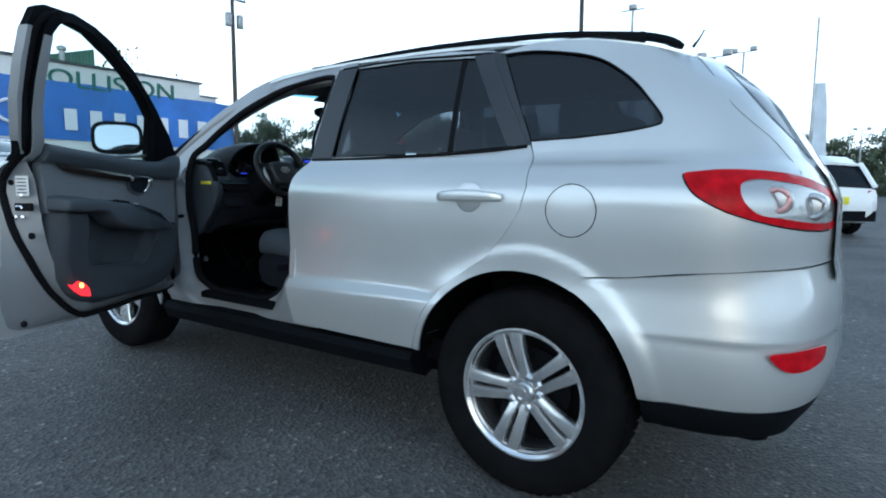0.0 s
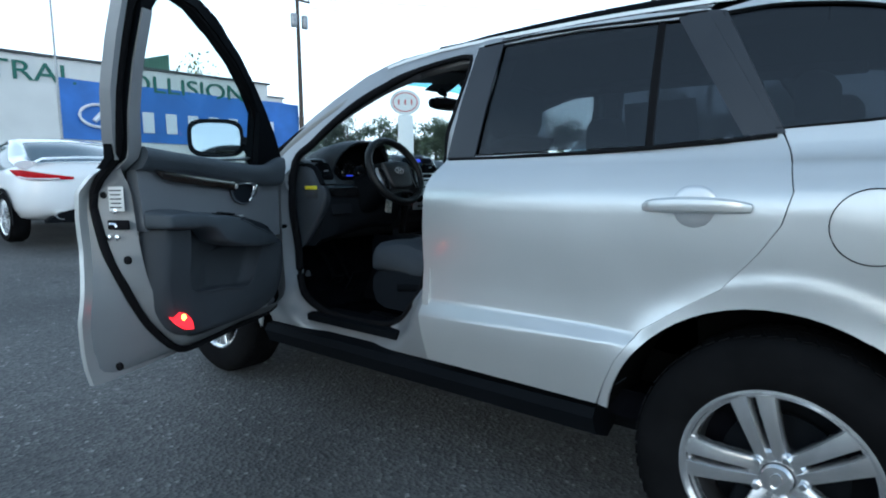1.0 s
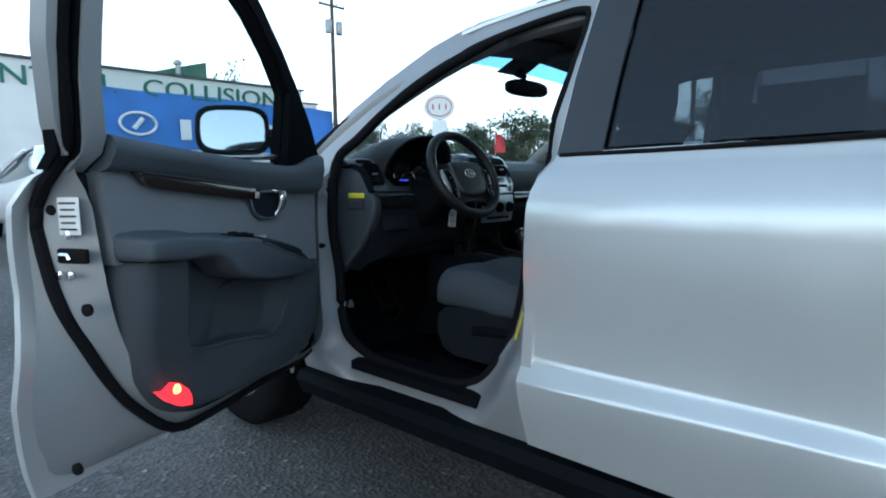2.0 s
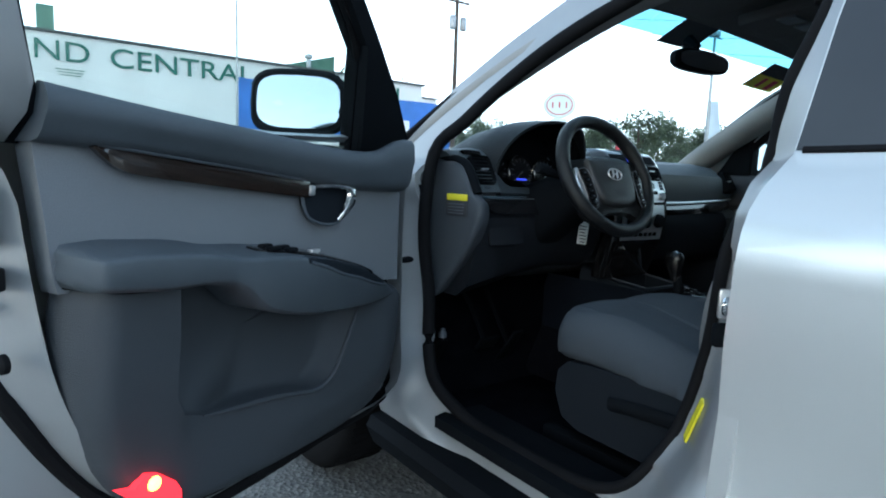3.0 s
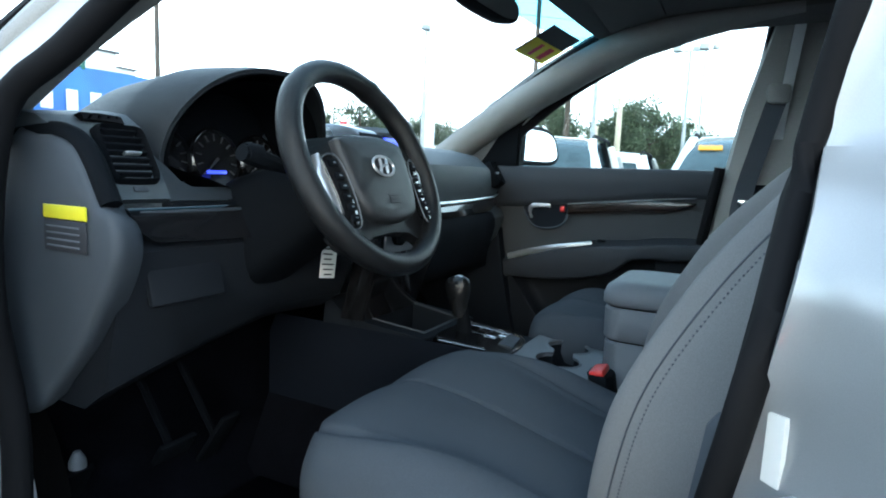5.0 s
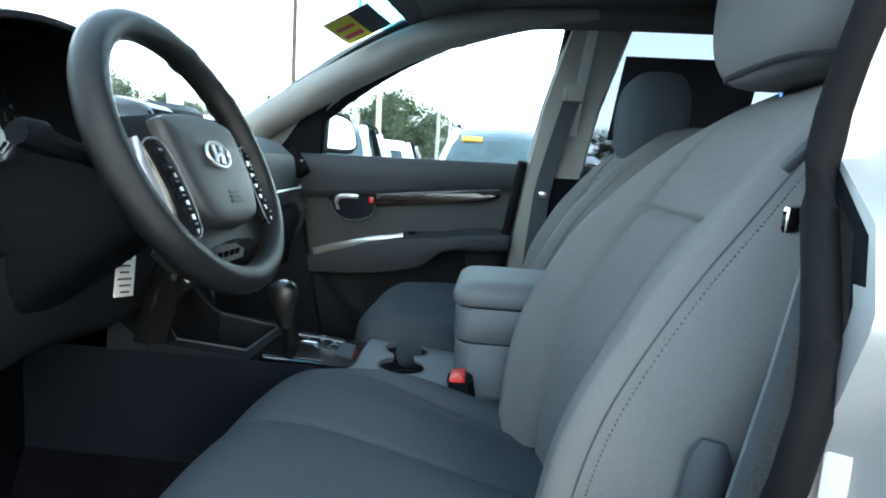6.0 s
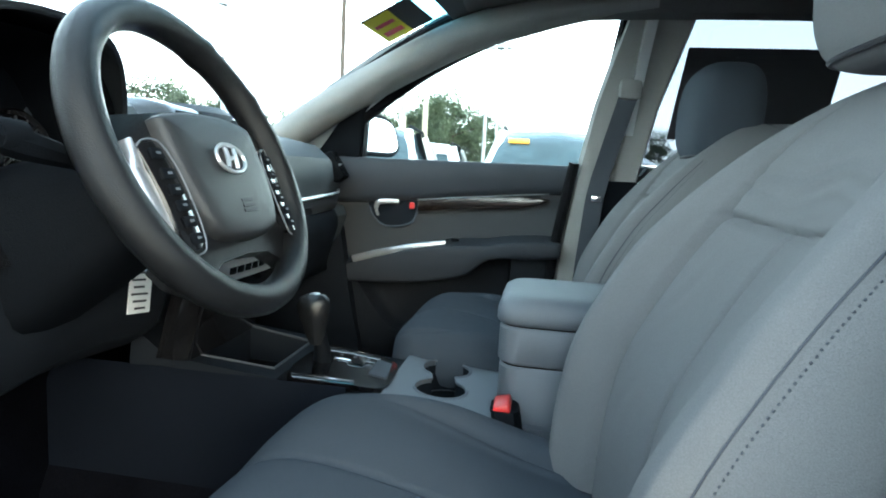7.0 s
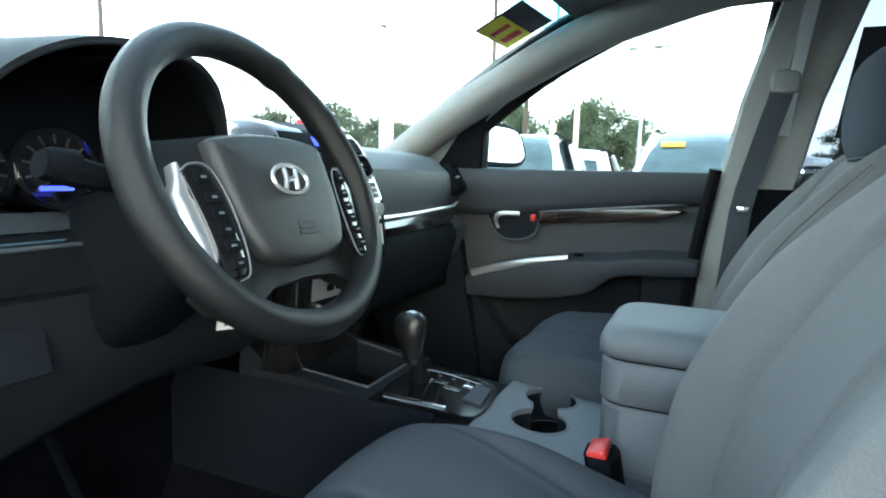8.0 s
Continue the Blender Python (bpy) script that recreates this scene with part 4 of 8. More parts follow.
for sg in (-1, 1):
    OPEN = [(y + (.055 if sg > 0 and y < 1.5 else 0), z) for y, z in LEFT_OPEN]
    FRAME = [(y + ((.055 if y > 1.1 else .15) if sg > 0 and y < 1.3 else 0), z) for y, z in LEFT_FRAME]
    sh = .055 if sg > 0 else 0.0
    edge_x = lambda y, z: jamb(y, z, sh)
    fr = part("door_frame", skin(FRAME, [[(q.x, q.y) for q in smooth_line([(a, b, 0) for a, b in OPEN], 2, True)]], edge_x, 0.02, 0.012, sg > 0), "silver_shaded", car, "silver door opening frame with A and B pillars")
    SEAL_PTS = smooth_line([(sg * (edge_x(y, z) - 0.004), y + .008 * (1.68 - y) / .5, z + .010 * (1.05 - z) / .5) for y, z in OPEN], 4, True)
    part("opening_seal", tube(B(), SEAL_PTS, [0.011 + .007 * ss(1.40, 1.60, q.y) - (.003 if sg > 0 and q.y < 1.45 else 0) for q in SEAL_PTS], 10, True), "seal", fr, "black rubber door seal")
    # inner return of the jamb
    bm = B()
    fine = [(q.x, q.y) for q in smooth_line([(a, b, 0) for a, b in OPEN], 3, True)]
    loft(bm, [[(sg * (edge_x(y, z) - d), y, z) for y, z in fine] for d in (0.006, 0.020)], closed=True, caps=False)
    part("inner_trim", bm, "black", fr)
    if sg < 0:
        # dark tube drawn in for the shaded gap beside the rear door
        part("rear_door_gap", tube(B(), smooth_line([(-(half(y, z) - .050), y + .006, z) for y, z in ((1.187, .64), (1.183, .80), (1.180, .90), (1.170, 1.05), (1.166, 1.10))], 4), .005, 8), "seal", fr, "dark strip drawn for the gap by the rear door")
        bm = loft(B(), [[(-.845, y, .500), (-.80, y, .508), (-.68, y, .50), (-.68, y, .46), (-.845, y, .47)] for y in (1.40, 1.6, 1.8, 1.99)])
        part("scuff_plate", bm, "black", fr, "ribbed black scuff plate")
        bm = jamb_patch(1.292, .725, .022, .085, .006, -12)
        part("tyre_label", bm, "yellow", fr, "yellow tyre pressure label")
        bm = tube(B(), smooth_line([(-.800, 1.236, .962), (-.822, 1.231, .963), (-.832, 1.229, .960), (-.834, 1.2285, .951), (-.832, 1.229, .942), (-.822, 1.231, .939), (-.800, 1.236, .940)], 3), 0.0045, 8)
        part("striker", bm, "chrome", fr, "chrome striker loop")
        bm = box(B(), (-.805, 1.234, .952), (.006, .040, .050), 0.005, Matrix.Rotation(radians(48), 4, "Z"))
        part("striker_plate", bm, "satin", fr)
        bm = box(B(), (-.800, 1.250, .896), (.018, .028, .042), 0.008, Matrix.Rotation(radians(50), 4, "Z"))
        part("door_switch", bm, "black", fr, "black rubber door switch")
        bm = jamb_patch(1.240, .997, .013, .046, .005)
        part("vin_label", bm, "paper", fr, "white data label")
        bm = tube(B(), [(-.93, 2.21, .897), (-.87, 2.19, .901), (-.83, 2.175, .904), (-.81, 2.17, .906)], [0.005, 0.005, 0.010, 0.009], 8)
        part("check_strap", bm, "black", fr, "black door check strap")
        for z in (1.10, .70):
            bm = box(B(), (-.895, 2.20, z), (.05, .06, .055), 0.010)
            tube(bm, [(-.915, 2.215, z - 0.05), (-.915, 2.215, z + 0.05)], 0.011, 8)
            part("door_hinge", bm, "silver", fr, "painted door hinge")


# windscreen
def screen(u, v):
    """u -1..1 across, v 0..1 up the glass."""
    ye, ze, xe = lerp([(0, 2.40), (.3, 2.14), (.6, 1.88), (1, 1.57)], v), lerp([(0, 1.20), (.3, 1.360), (.6, 1.513), (1, 1.642)], v), lerp([(0, .79), (1, .585)], v)
    return Vector((xe * u, ye + 0.24 * (1 - u * u), ze + 0.045 * (1 - u * u) * v))


band_low, band_top = lambda u: .83 - .11 * u * u, lambda u: .945 - .14 * u * u


def strip(low, top, nu=24, nv=6, off=0.0, u0=-1.0, u1=1.0):
    """A piece of the screen's surface between two heights that change across it."""
    us = [u0 + (u1 - u0) * i / nu for i in range(nu + 1)]
    return loft(B(), [[screen(u, low(u) + (top(u) - low(u)) * j / nv) - Vector((0, off, off)) for u in us] for j in range(nv + 1)], closed=False, caps=False)


ws = part("windscreen", strip(lambda u: 0, band_low, 24, 12), "glass", car, "clear laminated windscreen")
part("shade_band", strip(band_low, lambda u: min(band_top(u) + .04, 1)), "shade", ws, "blue tinted shade band")
part("screen_header", strip(band_top, lambda u: 1.0, 24, 4, .012), "visor", ws, "grey headliner edge over the windscreen")
part("mirror_frit", strip(lambda u: .805, band_top, 6, 4, .004, -.05, .24), "ink", ws, "black printed patch behind the mirror")
for a, b in (((-1, 0), (-1, 1)), ((1, 0), (1, 1)), ((-1, 0), (1, 0)), ((-1, 1), (1, 1))):
    pts = [screen(a[0] + (b[0] - a[0]) * k / 14, a[1] + (b[1] - a[1]) * k / 14) for k in range(15)]
    part("screen_seal", tube(B(), pts, 0.012, 6), "seal", ws)
bm = loft(B(), [[(x * w, 2.42 + d + 0.22 * (1 - x * x), z) for x in [-1 + k / 8 for k in range(17)]] for w, d, z in ((.80, -0.02, 1.17), (.86, .06, 1.15))], closed=False, caps=False)
part("cowl", bm, "black", car, "black scuttle panel")


# ---------------------------------------------------------------- wheels
def wheel(x, y, sg, turn, lift=0.0):
    """A tyre on a five twin-spoke alloy rim; local z points outwards."""
    w = part("wheel", lathe(B(), [(.232, -.10), (.25, -.112), (.30, -.118), (.340, -.108), (.360, -.088), (.366, -.05), (.367, 0), (.366, .05), (.360, .088), (.340, .108), (.300, .119), (.262, .116), (.244, .108), (.232, .100)], 72), "rubber", car, "black road tyre on an alloy rim")
    bm = B()
    for k in range(60):
        a = k * math.tau / 60
        for h in (-0.045, 0.045):
            box(bm, (.366 * math.cos(a), .366 * math.sin(a), h), (.004, .026, .07), 0, Matrix.Rotation(a, 4, "Z") @ Matrix.Rotation(0.3 if h > 0 else -0.3, 4, "X"))
    part("tread", bm, "rubber", w, smooth=False)
    part("rim_lip", lathe(B(), [(.215, -.06), (.222, .06), (.219, .096), (.228, .103), (.237, .102), (.238, .094), (.234, .08), (.226, -.08)], 72), "alloy", w, "bright machined rim lip")
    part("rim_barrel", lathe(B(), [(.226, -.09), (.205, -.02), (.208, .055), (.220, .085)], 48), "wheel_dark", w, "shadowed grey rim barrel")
    part("lip_step", lathe(B(), [(.206, .060), (.210, .078), (.219, .080), (.221, .070)], 72), "alloy", w, "inner step of the rim")
    part("brake_disc", lathe(B(), [(.02, .0), (.15, .0), (.15, .012), (.02, .02)], 40), "black", w, "grey brake disc")
    # black disc stands in for the shade behind the spokes
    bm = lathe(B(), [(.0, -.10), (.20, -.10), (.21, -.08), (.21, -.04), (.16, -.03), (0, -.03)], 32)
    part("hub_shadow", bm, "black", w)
    bm = box(B(), (.115, -.02, .02), (.07, .12, .05), 0.012)
    part("brake_caliper", bm, "black", w)
    for k in range(5):
        for s in (-1, 1):
            bm = B()
            rings = []
            for t in range(9):
                f = t / 8
                rad = 0.045 + 0.180 * f
                off = s * (0.0205 + 0.0130 * f)
                hw = 0.0182 + 0.0085 * f * f
                top = 0.074 + 0.022 * math.sin(f * math.pi * 0.62) - 0.004 * f
                tip = .004 * s
                rings.append([(rad, off - hw, top - 0.035), (rad, off - hw, top - 0.009), (rad, off - hw + .004, top - .001 + tip * .4), (rad, off, top + .0008), (rad, off + hw - .004, top - .001 - tip * .4), (rad, off + hw, top - 0.009), (rad, off + hw, top - 0.035)])
            loft(bm, rings)
            bmesh.ops.rotate(bm, cent=(0, 0, 0), matrix=Matrix.Rotation(radians(k * 72), 3, "Z"), verts=bm.verts[:])
            part("spoke", bm, "alloy", w, sharp=24)
        a = radians(k * 72 + 36)
        bm = lathe(B(), [(.011, .06), (.011, .083), (.008, .086), (0, .087)], 6, Matrix.Translation((.057 * math.cos(a), .057 * math.sin(a), 0)))
        part("wheel_nut", bm, "chrome", w, sharp=20)
    part("hub_disc", lathe(B(), [(.075, .03), (.074, .066), (.066, .074), (.045, .074), (.040, .070)], 40), "alloy", w)
    cap = part("hub_cap", lathe(B(), [(.038, .06), (.038, .086), (.034, .091), (0, .094)], 32), "alloy", w, "round centre cap")
    part("cap_mark", tube(B(), [(.020 * math.cos(k * math.tau / 24), .013 * math.sin(k * math.tau / 24), .0935) for k in range(24)], .0018, 5, True), "chrome", cap, "oval mark on the cap")
    m = Matrix.Translation((x, y, .366 + lift)) @ Matrix.Rotation(sg * math.pi / 2, 4, "Y") @ Matrix.Rotation(radians(turn), 4, "Z")
    w.matrix_basis = m
    return w


wheel(-.825, 0, -1, -18 + 180)
wheel(.825, 0, 1, 12)
wheel(-.82, 2.70, -1, 40, ground_z(-.82, 2.7))
wheel(.82, 2.70, 1, 75, ground_z(.82, 2.7))
# underbody and axle
bm = B()
box(bm, (0, 1.2, .34), (1.36, 3.9, .14), 0.05)
box(bm, (0, 0.0, .33), (1.3, .12, .10), 0.03)
part("underbody", bm, "black", car, "dark underbody")


# ---------------------------------------------------------------- front doors
# door axes: n inwards from the hinge line, u rearwards along the door, z up
HINGE = (-.92, 2.2)
SWING = -64.5


def door_n(z):
    return 0.92 - lerp(HALF, min(z, 1.655))


LOWER = [(.0, .50), (.60, .487), (1.02, .487), (1.052, .492), (1.062, .55), (1.078, .70), (1.066, .80), (1.05, .92), (1.052, 1.10), (1.045, 1.155), (1.02, 1.195), (.6, 1.20), (.17, 1.203), (.08, 1.165), (.0, 1.12)]
WINDOW = [(.975, 1.235), (1.008, 1.33), (1.038, 1.47), (1.058, 1.61), (1.048, 1.650), (1.01, 1.662), (.90, 1.648), (.76, 1.604), (.62, 1.541), (.50, 1.470), (.395, 1.392), (.335, 1.232)]
RIM_OUT = [(1.05, 1.195), (1.075, 1.25), (1.115, 1.38), (1.140, 1.52), (1.150, 1.62), (1.140, 1.680), (1.10, 1.698), (1.0, 1.700), (.90, 1.680), (.76, 1.635), (.62, 1.572), (.48, 1.492), (.36, 1.415), (.24, 1.325), (.14, 1.232), (.12, 1.20)]


# top of the padded roll, dipping before the mirror corner
ROLL_TOP = dense([(.15, 1.226), (.20, 1.224), (.235, 1.212), (.28, 1.194), (.34, 1.188), (.45, 1.192), (.66, 1.209), (.80, 1.219), (.975, 1.235)])
# armrest along the door: top edge, lower edge, reach into the cabin
ARM_TOP = [(.17, .880), (.235, .911), (.361, .962), (.49, .994), (.60, 1.012), (.66, 1.018), (.727, 1.022), (.76, 1.030), (.80, 1.036), (.892, 1.042), (.946, 1.038), (.975, 1.034)]
ARM_LOW = [(.17, .850), (.30, .858), (.432, .868), (.55, .882), (.62, .897), (.668, .912), (.690, .930), (.712, .952), (.735, .964), (.786, .972), (.845, .971), (.944, .981), (.975, .992)]
ARM_OUT = [(.17, .172), (.22, .192), (.30, .216), (.40, .238), (.52, .256), (.65, .262), (.80, .262), (.93, .252), (.975, .244)]


def build_door(side):
    # the closed door takes darker trim materials, so its shade is painted in
    left = side < 0
    if left:
        root_m = Matrix.Translation((HINGE[0], HINGE[1], 0)) @ Matrix.Rotation(radians(SWING), 4, "Z")
        P = lambda n, u, z: Vector((n, -u, z))
    else:
        root_m = Matrix.Identity(4)
        P = lambda n, u, z: Vector((.955 - n, 2.325 - u, z - .05 * ss(.09, .115, n) * (1 - ss(1.25, 1.42, z))))

    glass_out = [(.968, 1.205)] + WINDOW[1:-1] + [(.330, 1.186)] if left else WINDOW[:-2] + [(.40, 1.402), (.338, 1.352), (.318, 1.232)]
    rim = [(1.05, 1.170)] + RIM_OUT[1:-1] + [(.12, 1.160)] if left else RIM_OUT

    def plate(outline, n_of, thick, holes=(), step=0.06):
        bm = flat_sheet(outline, holes, step)
        r = bmesh.ops.extrude_face_region(bm, geom=bm.faces[:])
        moved = {v for v in r["geom"] if isinstance(v, bmesh.types.BMVert)}
        for v in list(bm.verts):
            u, z = v.co.y, v.co.z
            v.co = P(n_of(u, z) + (thick if v in moved else 0), u, z)
        return bm

    def line(pts, r, seg=8, closed=False, flat=None, n=4):
        return tube(B(), smooth_line([P(*p) for p in pts], n, closed), r, seg, closed, flat)

    skin_n = lambda u, z: door_n(z) + 0.004
    d = part("front_door", plate(LOWER, skin_n, 0.016), "silver", car, "silver front door, swung wide open" if left else "closed silver front door")
    d.matrix_basis = root_m
    # deep shell behind the trim, open edges painted
    bm = B()
    def ring(poly, nn):
        pts = smooth_line([(0, a, b) for a, b in poly], 4, True)
        return [P(nn(q.y, q.z), q.y, q.z) for q in pts]
    outer_r = [(.03, .515), (.35, .508), (.68, .505), (.98, .508), (1.035, .58), (1.05, .70), (1.032, .83), (1.02, .95), (1.02, 1.10), (1.0, 1.195), (.55, 1.20), (.1, 1.2), (.035, 1.0), (.03, .75)]
    mid_r = [(.05, .54), (.35, .530), (.60, .520), (.735, .532), (.844, .624), (.905, .702), (.958, .796), (.993, .883), (1.0, 1.10), (.99, 1.205), (.55, 1.21), (.1, 1.21), (.055, 1.0), (.05, .75)]
    in_r = [(.10, .60), (.35, .580), (.60, .572), (.725, .576), (.805, .606), (.872, .675), (.925, .79), (.955, .90), (.98, 1.09), (.985, 1.21), (.55, 1.215), (.12, 1.215), (.09, 1.0), (.09, .78)]
    loft(bm, [ring(outer_r, lambda u, z: door_n(z) + 0.018), ring(mid_r, lambda u, z: max(0.075, door_n(z) + 0.03)), ring(in_r, lambda u, z: 0.145)], caps=False)
    part("door_shell", bm, "silver_shaded", d, "silver painted door shut face")
    # black weather seal on the shut face
    seal = [P(n_, a, b) for n_, a, b in ((.06, .045, 1.12), (.06, .050, .95), (.06, .045, .70), (.07, .055, .540), (.075, .35, .522), (.078, .60, .514), (.078, .735, .526), (.078, .846, .619), (.078, .908, .699), (.076, .962, .795), (.066, .998, .880), (.050, 1.010, .96), (.040, 1.016, 1.10))]
    seal += [P(door_n(z) + 0.035, u, z) for u, z in ((1.045, 1.22), (1.085, 1.38), (1.108, 1.52), (1.115, 1.62), (1.09, 1.665), (1.0, 1.668), (.88, 1.645), (.74, 1.595), (.60, 1.535), (.46, 1.455), (.34, 1.375), (.23, 1.285), (.16, 1.215))]
    part("door_seal", tube(B(), smooth_line(seal, 3), 0.014, 8), "seal", d, "black rubber door seal")
    # window frame
    fr = part("window_frame", plate(rim, lambda u, z: door_n(z) + 0.006, 0.030, [glass_out], 0.08), "black", d, "black window frame")
    part("frame_lining", plate([(1.02, 1.165 if left else 1.19), (1.045, 1.25), (1.074, 1.38), (1.092, 1.52), (1.100, 1.62), (1.092, 1.672), (1.06, 1.690)] + [(u * 0.985 + 0.008, z - 0.004) for u, z in rim[7:]], lambda u, z: door_n(z) + 0.040, 0.016, [[(u, z) for u, z in glass_out]], 0.08), "black", fr, "black frame lining")
    part("glass_run", tube(B(), smooth_line([P(door_n(z) + 0.03, u, z) for u, z in glass_out], 2, True), 0.009, 6, True), "seal", fr)
    part("window_glass", plate([(u, z) for u, z in glass_out], lambda u, z: door_n(z) + 0.022, 0.003, (), 0.1), "glass", d, "clear side window")
    # mirror sail
    sail = [(.40, 1.392), (.325, 1.180), (.15, 1.180), (.17, 1.225), (.29, 1.335)] if left else [(.330, 1.350), (.310, 1.225), (.17, 1.222), (.27, 1.320)]
    part("mirror_sail", plate(sail, lambda u, z: door_n(z) + 0.05, 0.014, (), 0.08), "black", d, "black mirror corner cover")
    # upper trim roll
    bm = B()
    roll = []
    for k in range(25):
        u = 0.150 + 0.825 * k / 24
        zt = lerp(ROLL_TOP, u) if left else 1.246 + 0.004 * ss(.3, 1.0, u) + 0.004 * (1 - ss(.1, .35, u))
        zb = 1.105 + 0.062 * ss(.2, 1.0, u)
        roll.append([P(0.150, u, zt - .014), P(0.192, u, zt + .003), P(0.203, u, zt + .001), P(0.210, u, zt - .010), P(0.2125, u, zt - .5 * (zt - zb) + .012), P(0.209, u, zt - .5 * (zt - zb)), P(0.203, u, zb + .026), P(0.196, u, zb + .014), P(0.185, u, zb + .004), P(0.168, u, zb), P(0.115, u, zb)])
    loft(bm, roll)
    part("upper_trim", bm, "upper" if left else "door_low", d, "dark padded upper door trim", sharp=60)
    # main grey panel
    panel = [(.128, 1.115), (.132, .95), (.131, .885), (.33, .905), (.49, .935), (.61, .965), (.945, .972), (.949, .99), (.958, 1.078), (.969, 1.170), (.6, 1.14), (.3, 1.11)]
    part("door_panel", plate(panel, lambda u, z: 0.12, 0.038, (), 0.05), "insert" if left else "insert_shaded", d, "grey moulded door panel")
    # wood strip with chrome line
    bm = B()
    loft(bm, [[P(0.170, u, z + h), P(0.180, u, z + h), P(0.183, u, z), P(0.180, u, z - h), P(0.170, u, z - h)] for u, z, h in (((.905, 1.166, .002), (.893, 1.160, .007), (.878, 1.153, .012), (.855, 1.147, .0155), (.80, 1.141, .0165), (.65, 1.126, .0165), (.485, 1.110, .0165)) if left else ((.90, 1.148, .002), (.87, 1.143, .010), (.82, 1.137, .016), (.65, 1.126, .019), (.50, 1.112, .020)))])
    part("wood_strip", bm, "wood", d, "dark glossy wood strip")
    part("strip_line", line([(.180, .898, 1.1675), (.184, .80, 1.158), (.184, .65, 1.143), (.184, .50, 1.128)], 0.0024, 6), "satin" if not left else "cap_trim", d, "thin satin line over the wood")
    # release handle in its bowl
    bowl = [(q.y, q.z) for q in smooth_line([(0, a, b) for a, b in ((.495, 1.128), (.42, 1.126), (.345, 1.120), (.348, 1.085), (.366, 1.058), (.395, 1.040), (.44, 1.040), (.482, 1.056), (.497, 1.09))], 3, True)]
    part("handle_bowl", plate(bowl, lambda u, z: 0.166, 0.008, (), 0.03), "bolster", d, "dark handle bowl")
    part("bowl_rim", tube(B(), [P(0.172, u, z) for u, z in bowl], 0.004, 6, True), "upper", d)
    part("release_handle", tube(B(), smooth_line([P(*p) for p in (((.180, .472, 1.116), (.187, .440, 1.118), (.190, .400, 1.117), (.192, .376, 1.111), (.193, .371, 1.096), (.192, .380, 1.076), (.189, .395, 1.058), (.185, .404, 1.048)) if left else ((.182, .440, 1.118), (.188, .400, 1.118), (.191, .376, 1.112), (.190, .370, 1.096), (.186, .372, 1.082), (.184, .376, 1.072)))], 4), [(.006 + .006 * ss(.25, .5, k / 28) - .007 * ss(.62, 1, k / 28)) if left else .009 * (1 - .5 * ss(.25, 1, k / 20)) for k in range(29 if left else 21)], 8, flat=(0.8, 1.0)), "chrome" if left else "satin", d, "chrome release handle")
    bm = box(B(), P(.180, .482, 1.108), (.012, .016, .020), 0.004)
    part("lock_knob", bm, "redbtn" if not left else "satin", d, "small lock knob")
    # armrest
    bm = B()
    rings = []
    for k in range(49):
        f = (k / 48) ** 1.25
        u = .947 - .777 * f
        end = math.sqrt(max(1 - (1 - min(f / .012, 1)) ** 2, 0))
        top = lerp(ARM_TOP, u) - .010 * (1 - end)
        bot = lerp(ARM_LOW, u) + .010 * (1 - end)
        dep = .165 + (lerp(ARM_OUT, u) - .165) * end
        slope, r_ = .014 * end, min(.009, (top - bot) * .45)
        row = [P(.150, u, top)]
        for j in range(7):
            a_ = radians(90 - 15 * j)
            row.append(P(dep - r_ + r_ * math.cos(a_), u, top - slope - r_ + r_ * math.sin(a_)))
        for j in range(7):
            a_ = radians(-15 * j)
            row.append(P(dep - r_ - .016 * j / 6 + r_ * math.cos(a_), u, bot + r_ + r_ * math.sin(a_)))
        rings.append(row + [P(.150, u, bot)])
    loft(bm, rings)
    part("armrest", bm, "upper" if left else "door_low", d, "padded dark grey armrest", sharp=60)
    arm_z = lambda n_, u: lerp(ARM_TOP, u) - .014 * (n_ - .15) / (lerp(ARM_OUT, u) - .159)
    if left:
        # dark strip laid on the armrest; the trough's shade is only its colour
        trough = [[P(lerp(ARM_OUT, u) + a_, u, lerp(ARM_TOP, u) + b_) for a_, b_ in ((-.020, -.013), (-.012, -.0125), (-.0035, -.0155), (.0015, -.021), (.0012, -.021 - h), (-.004, -.021 - h), (-.02, -.018))] for u, h in [(.575 - .32 * j / 16, .004 + .016 * ss(0, .35, j / 16) * ss(1.06, .7, j / 16)) for j in range(17)]]
        part("trough_shade", loft(B(), trough), "bolster", d, "dark strip for the finger trough under the switches", sharp=60)
        part("armrest_bead", line([(lerp(ARM_OUT, u) + .0005, u, lerp(ARM_TOP, u) - .023 - .016 * ss(.57, .46, u) * ss(.23, .34, u)) for u in (.57, .52, .46, .40, .34, .29, .25)], 0.0035, 8), "upper", d, "raised lip of the trough")
    else:
        part("armrest_bead", line([(.226, .60, 1.002), (.240, .50, .985), (.238, .40, .962), (.224, .31, .934)], 0.007, 8, flat=(0.6, 1.6)), "satin", d, "bright bead along the armrest")
    span = (.66, .335) if left else (.60, .53)
    rows = []
    for k in range(9):
        u = span[0] + (span[1] - span[0]) * k / 8
        wide = (.030 - .010 * k / 8) * min(1, .4 + .6 * math.sin(math.pi * min(k / 3, 1) / 2))
        rows.append([P(n_, u, arm_z(n_, u) + h) for n_, h in ((.206 - wide, -.004), (.206 - wide, .002), (.206 - wide + .003, .004), (.206 + wide - .003, .004), (.206 + wide, .002), (.206 + wide, -.004))])
    sw = part("switch_panel", loft(B(), rows), "gloss_black", d, "gloss black window switch panel", sharp=50)
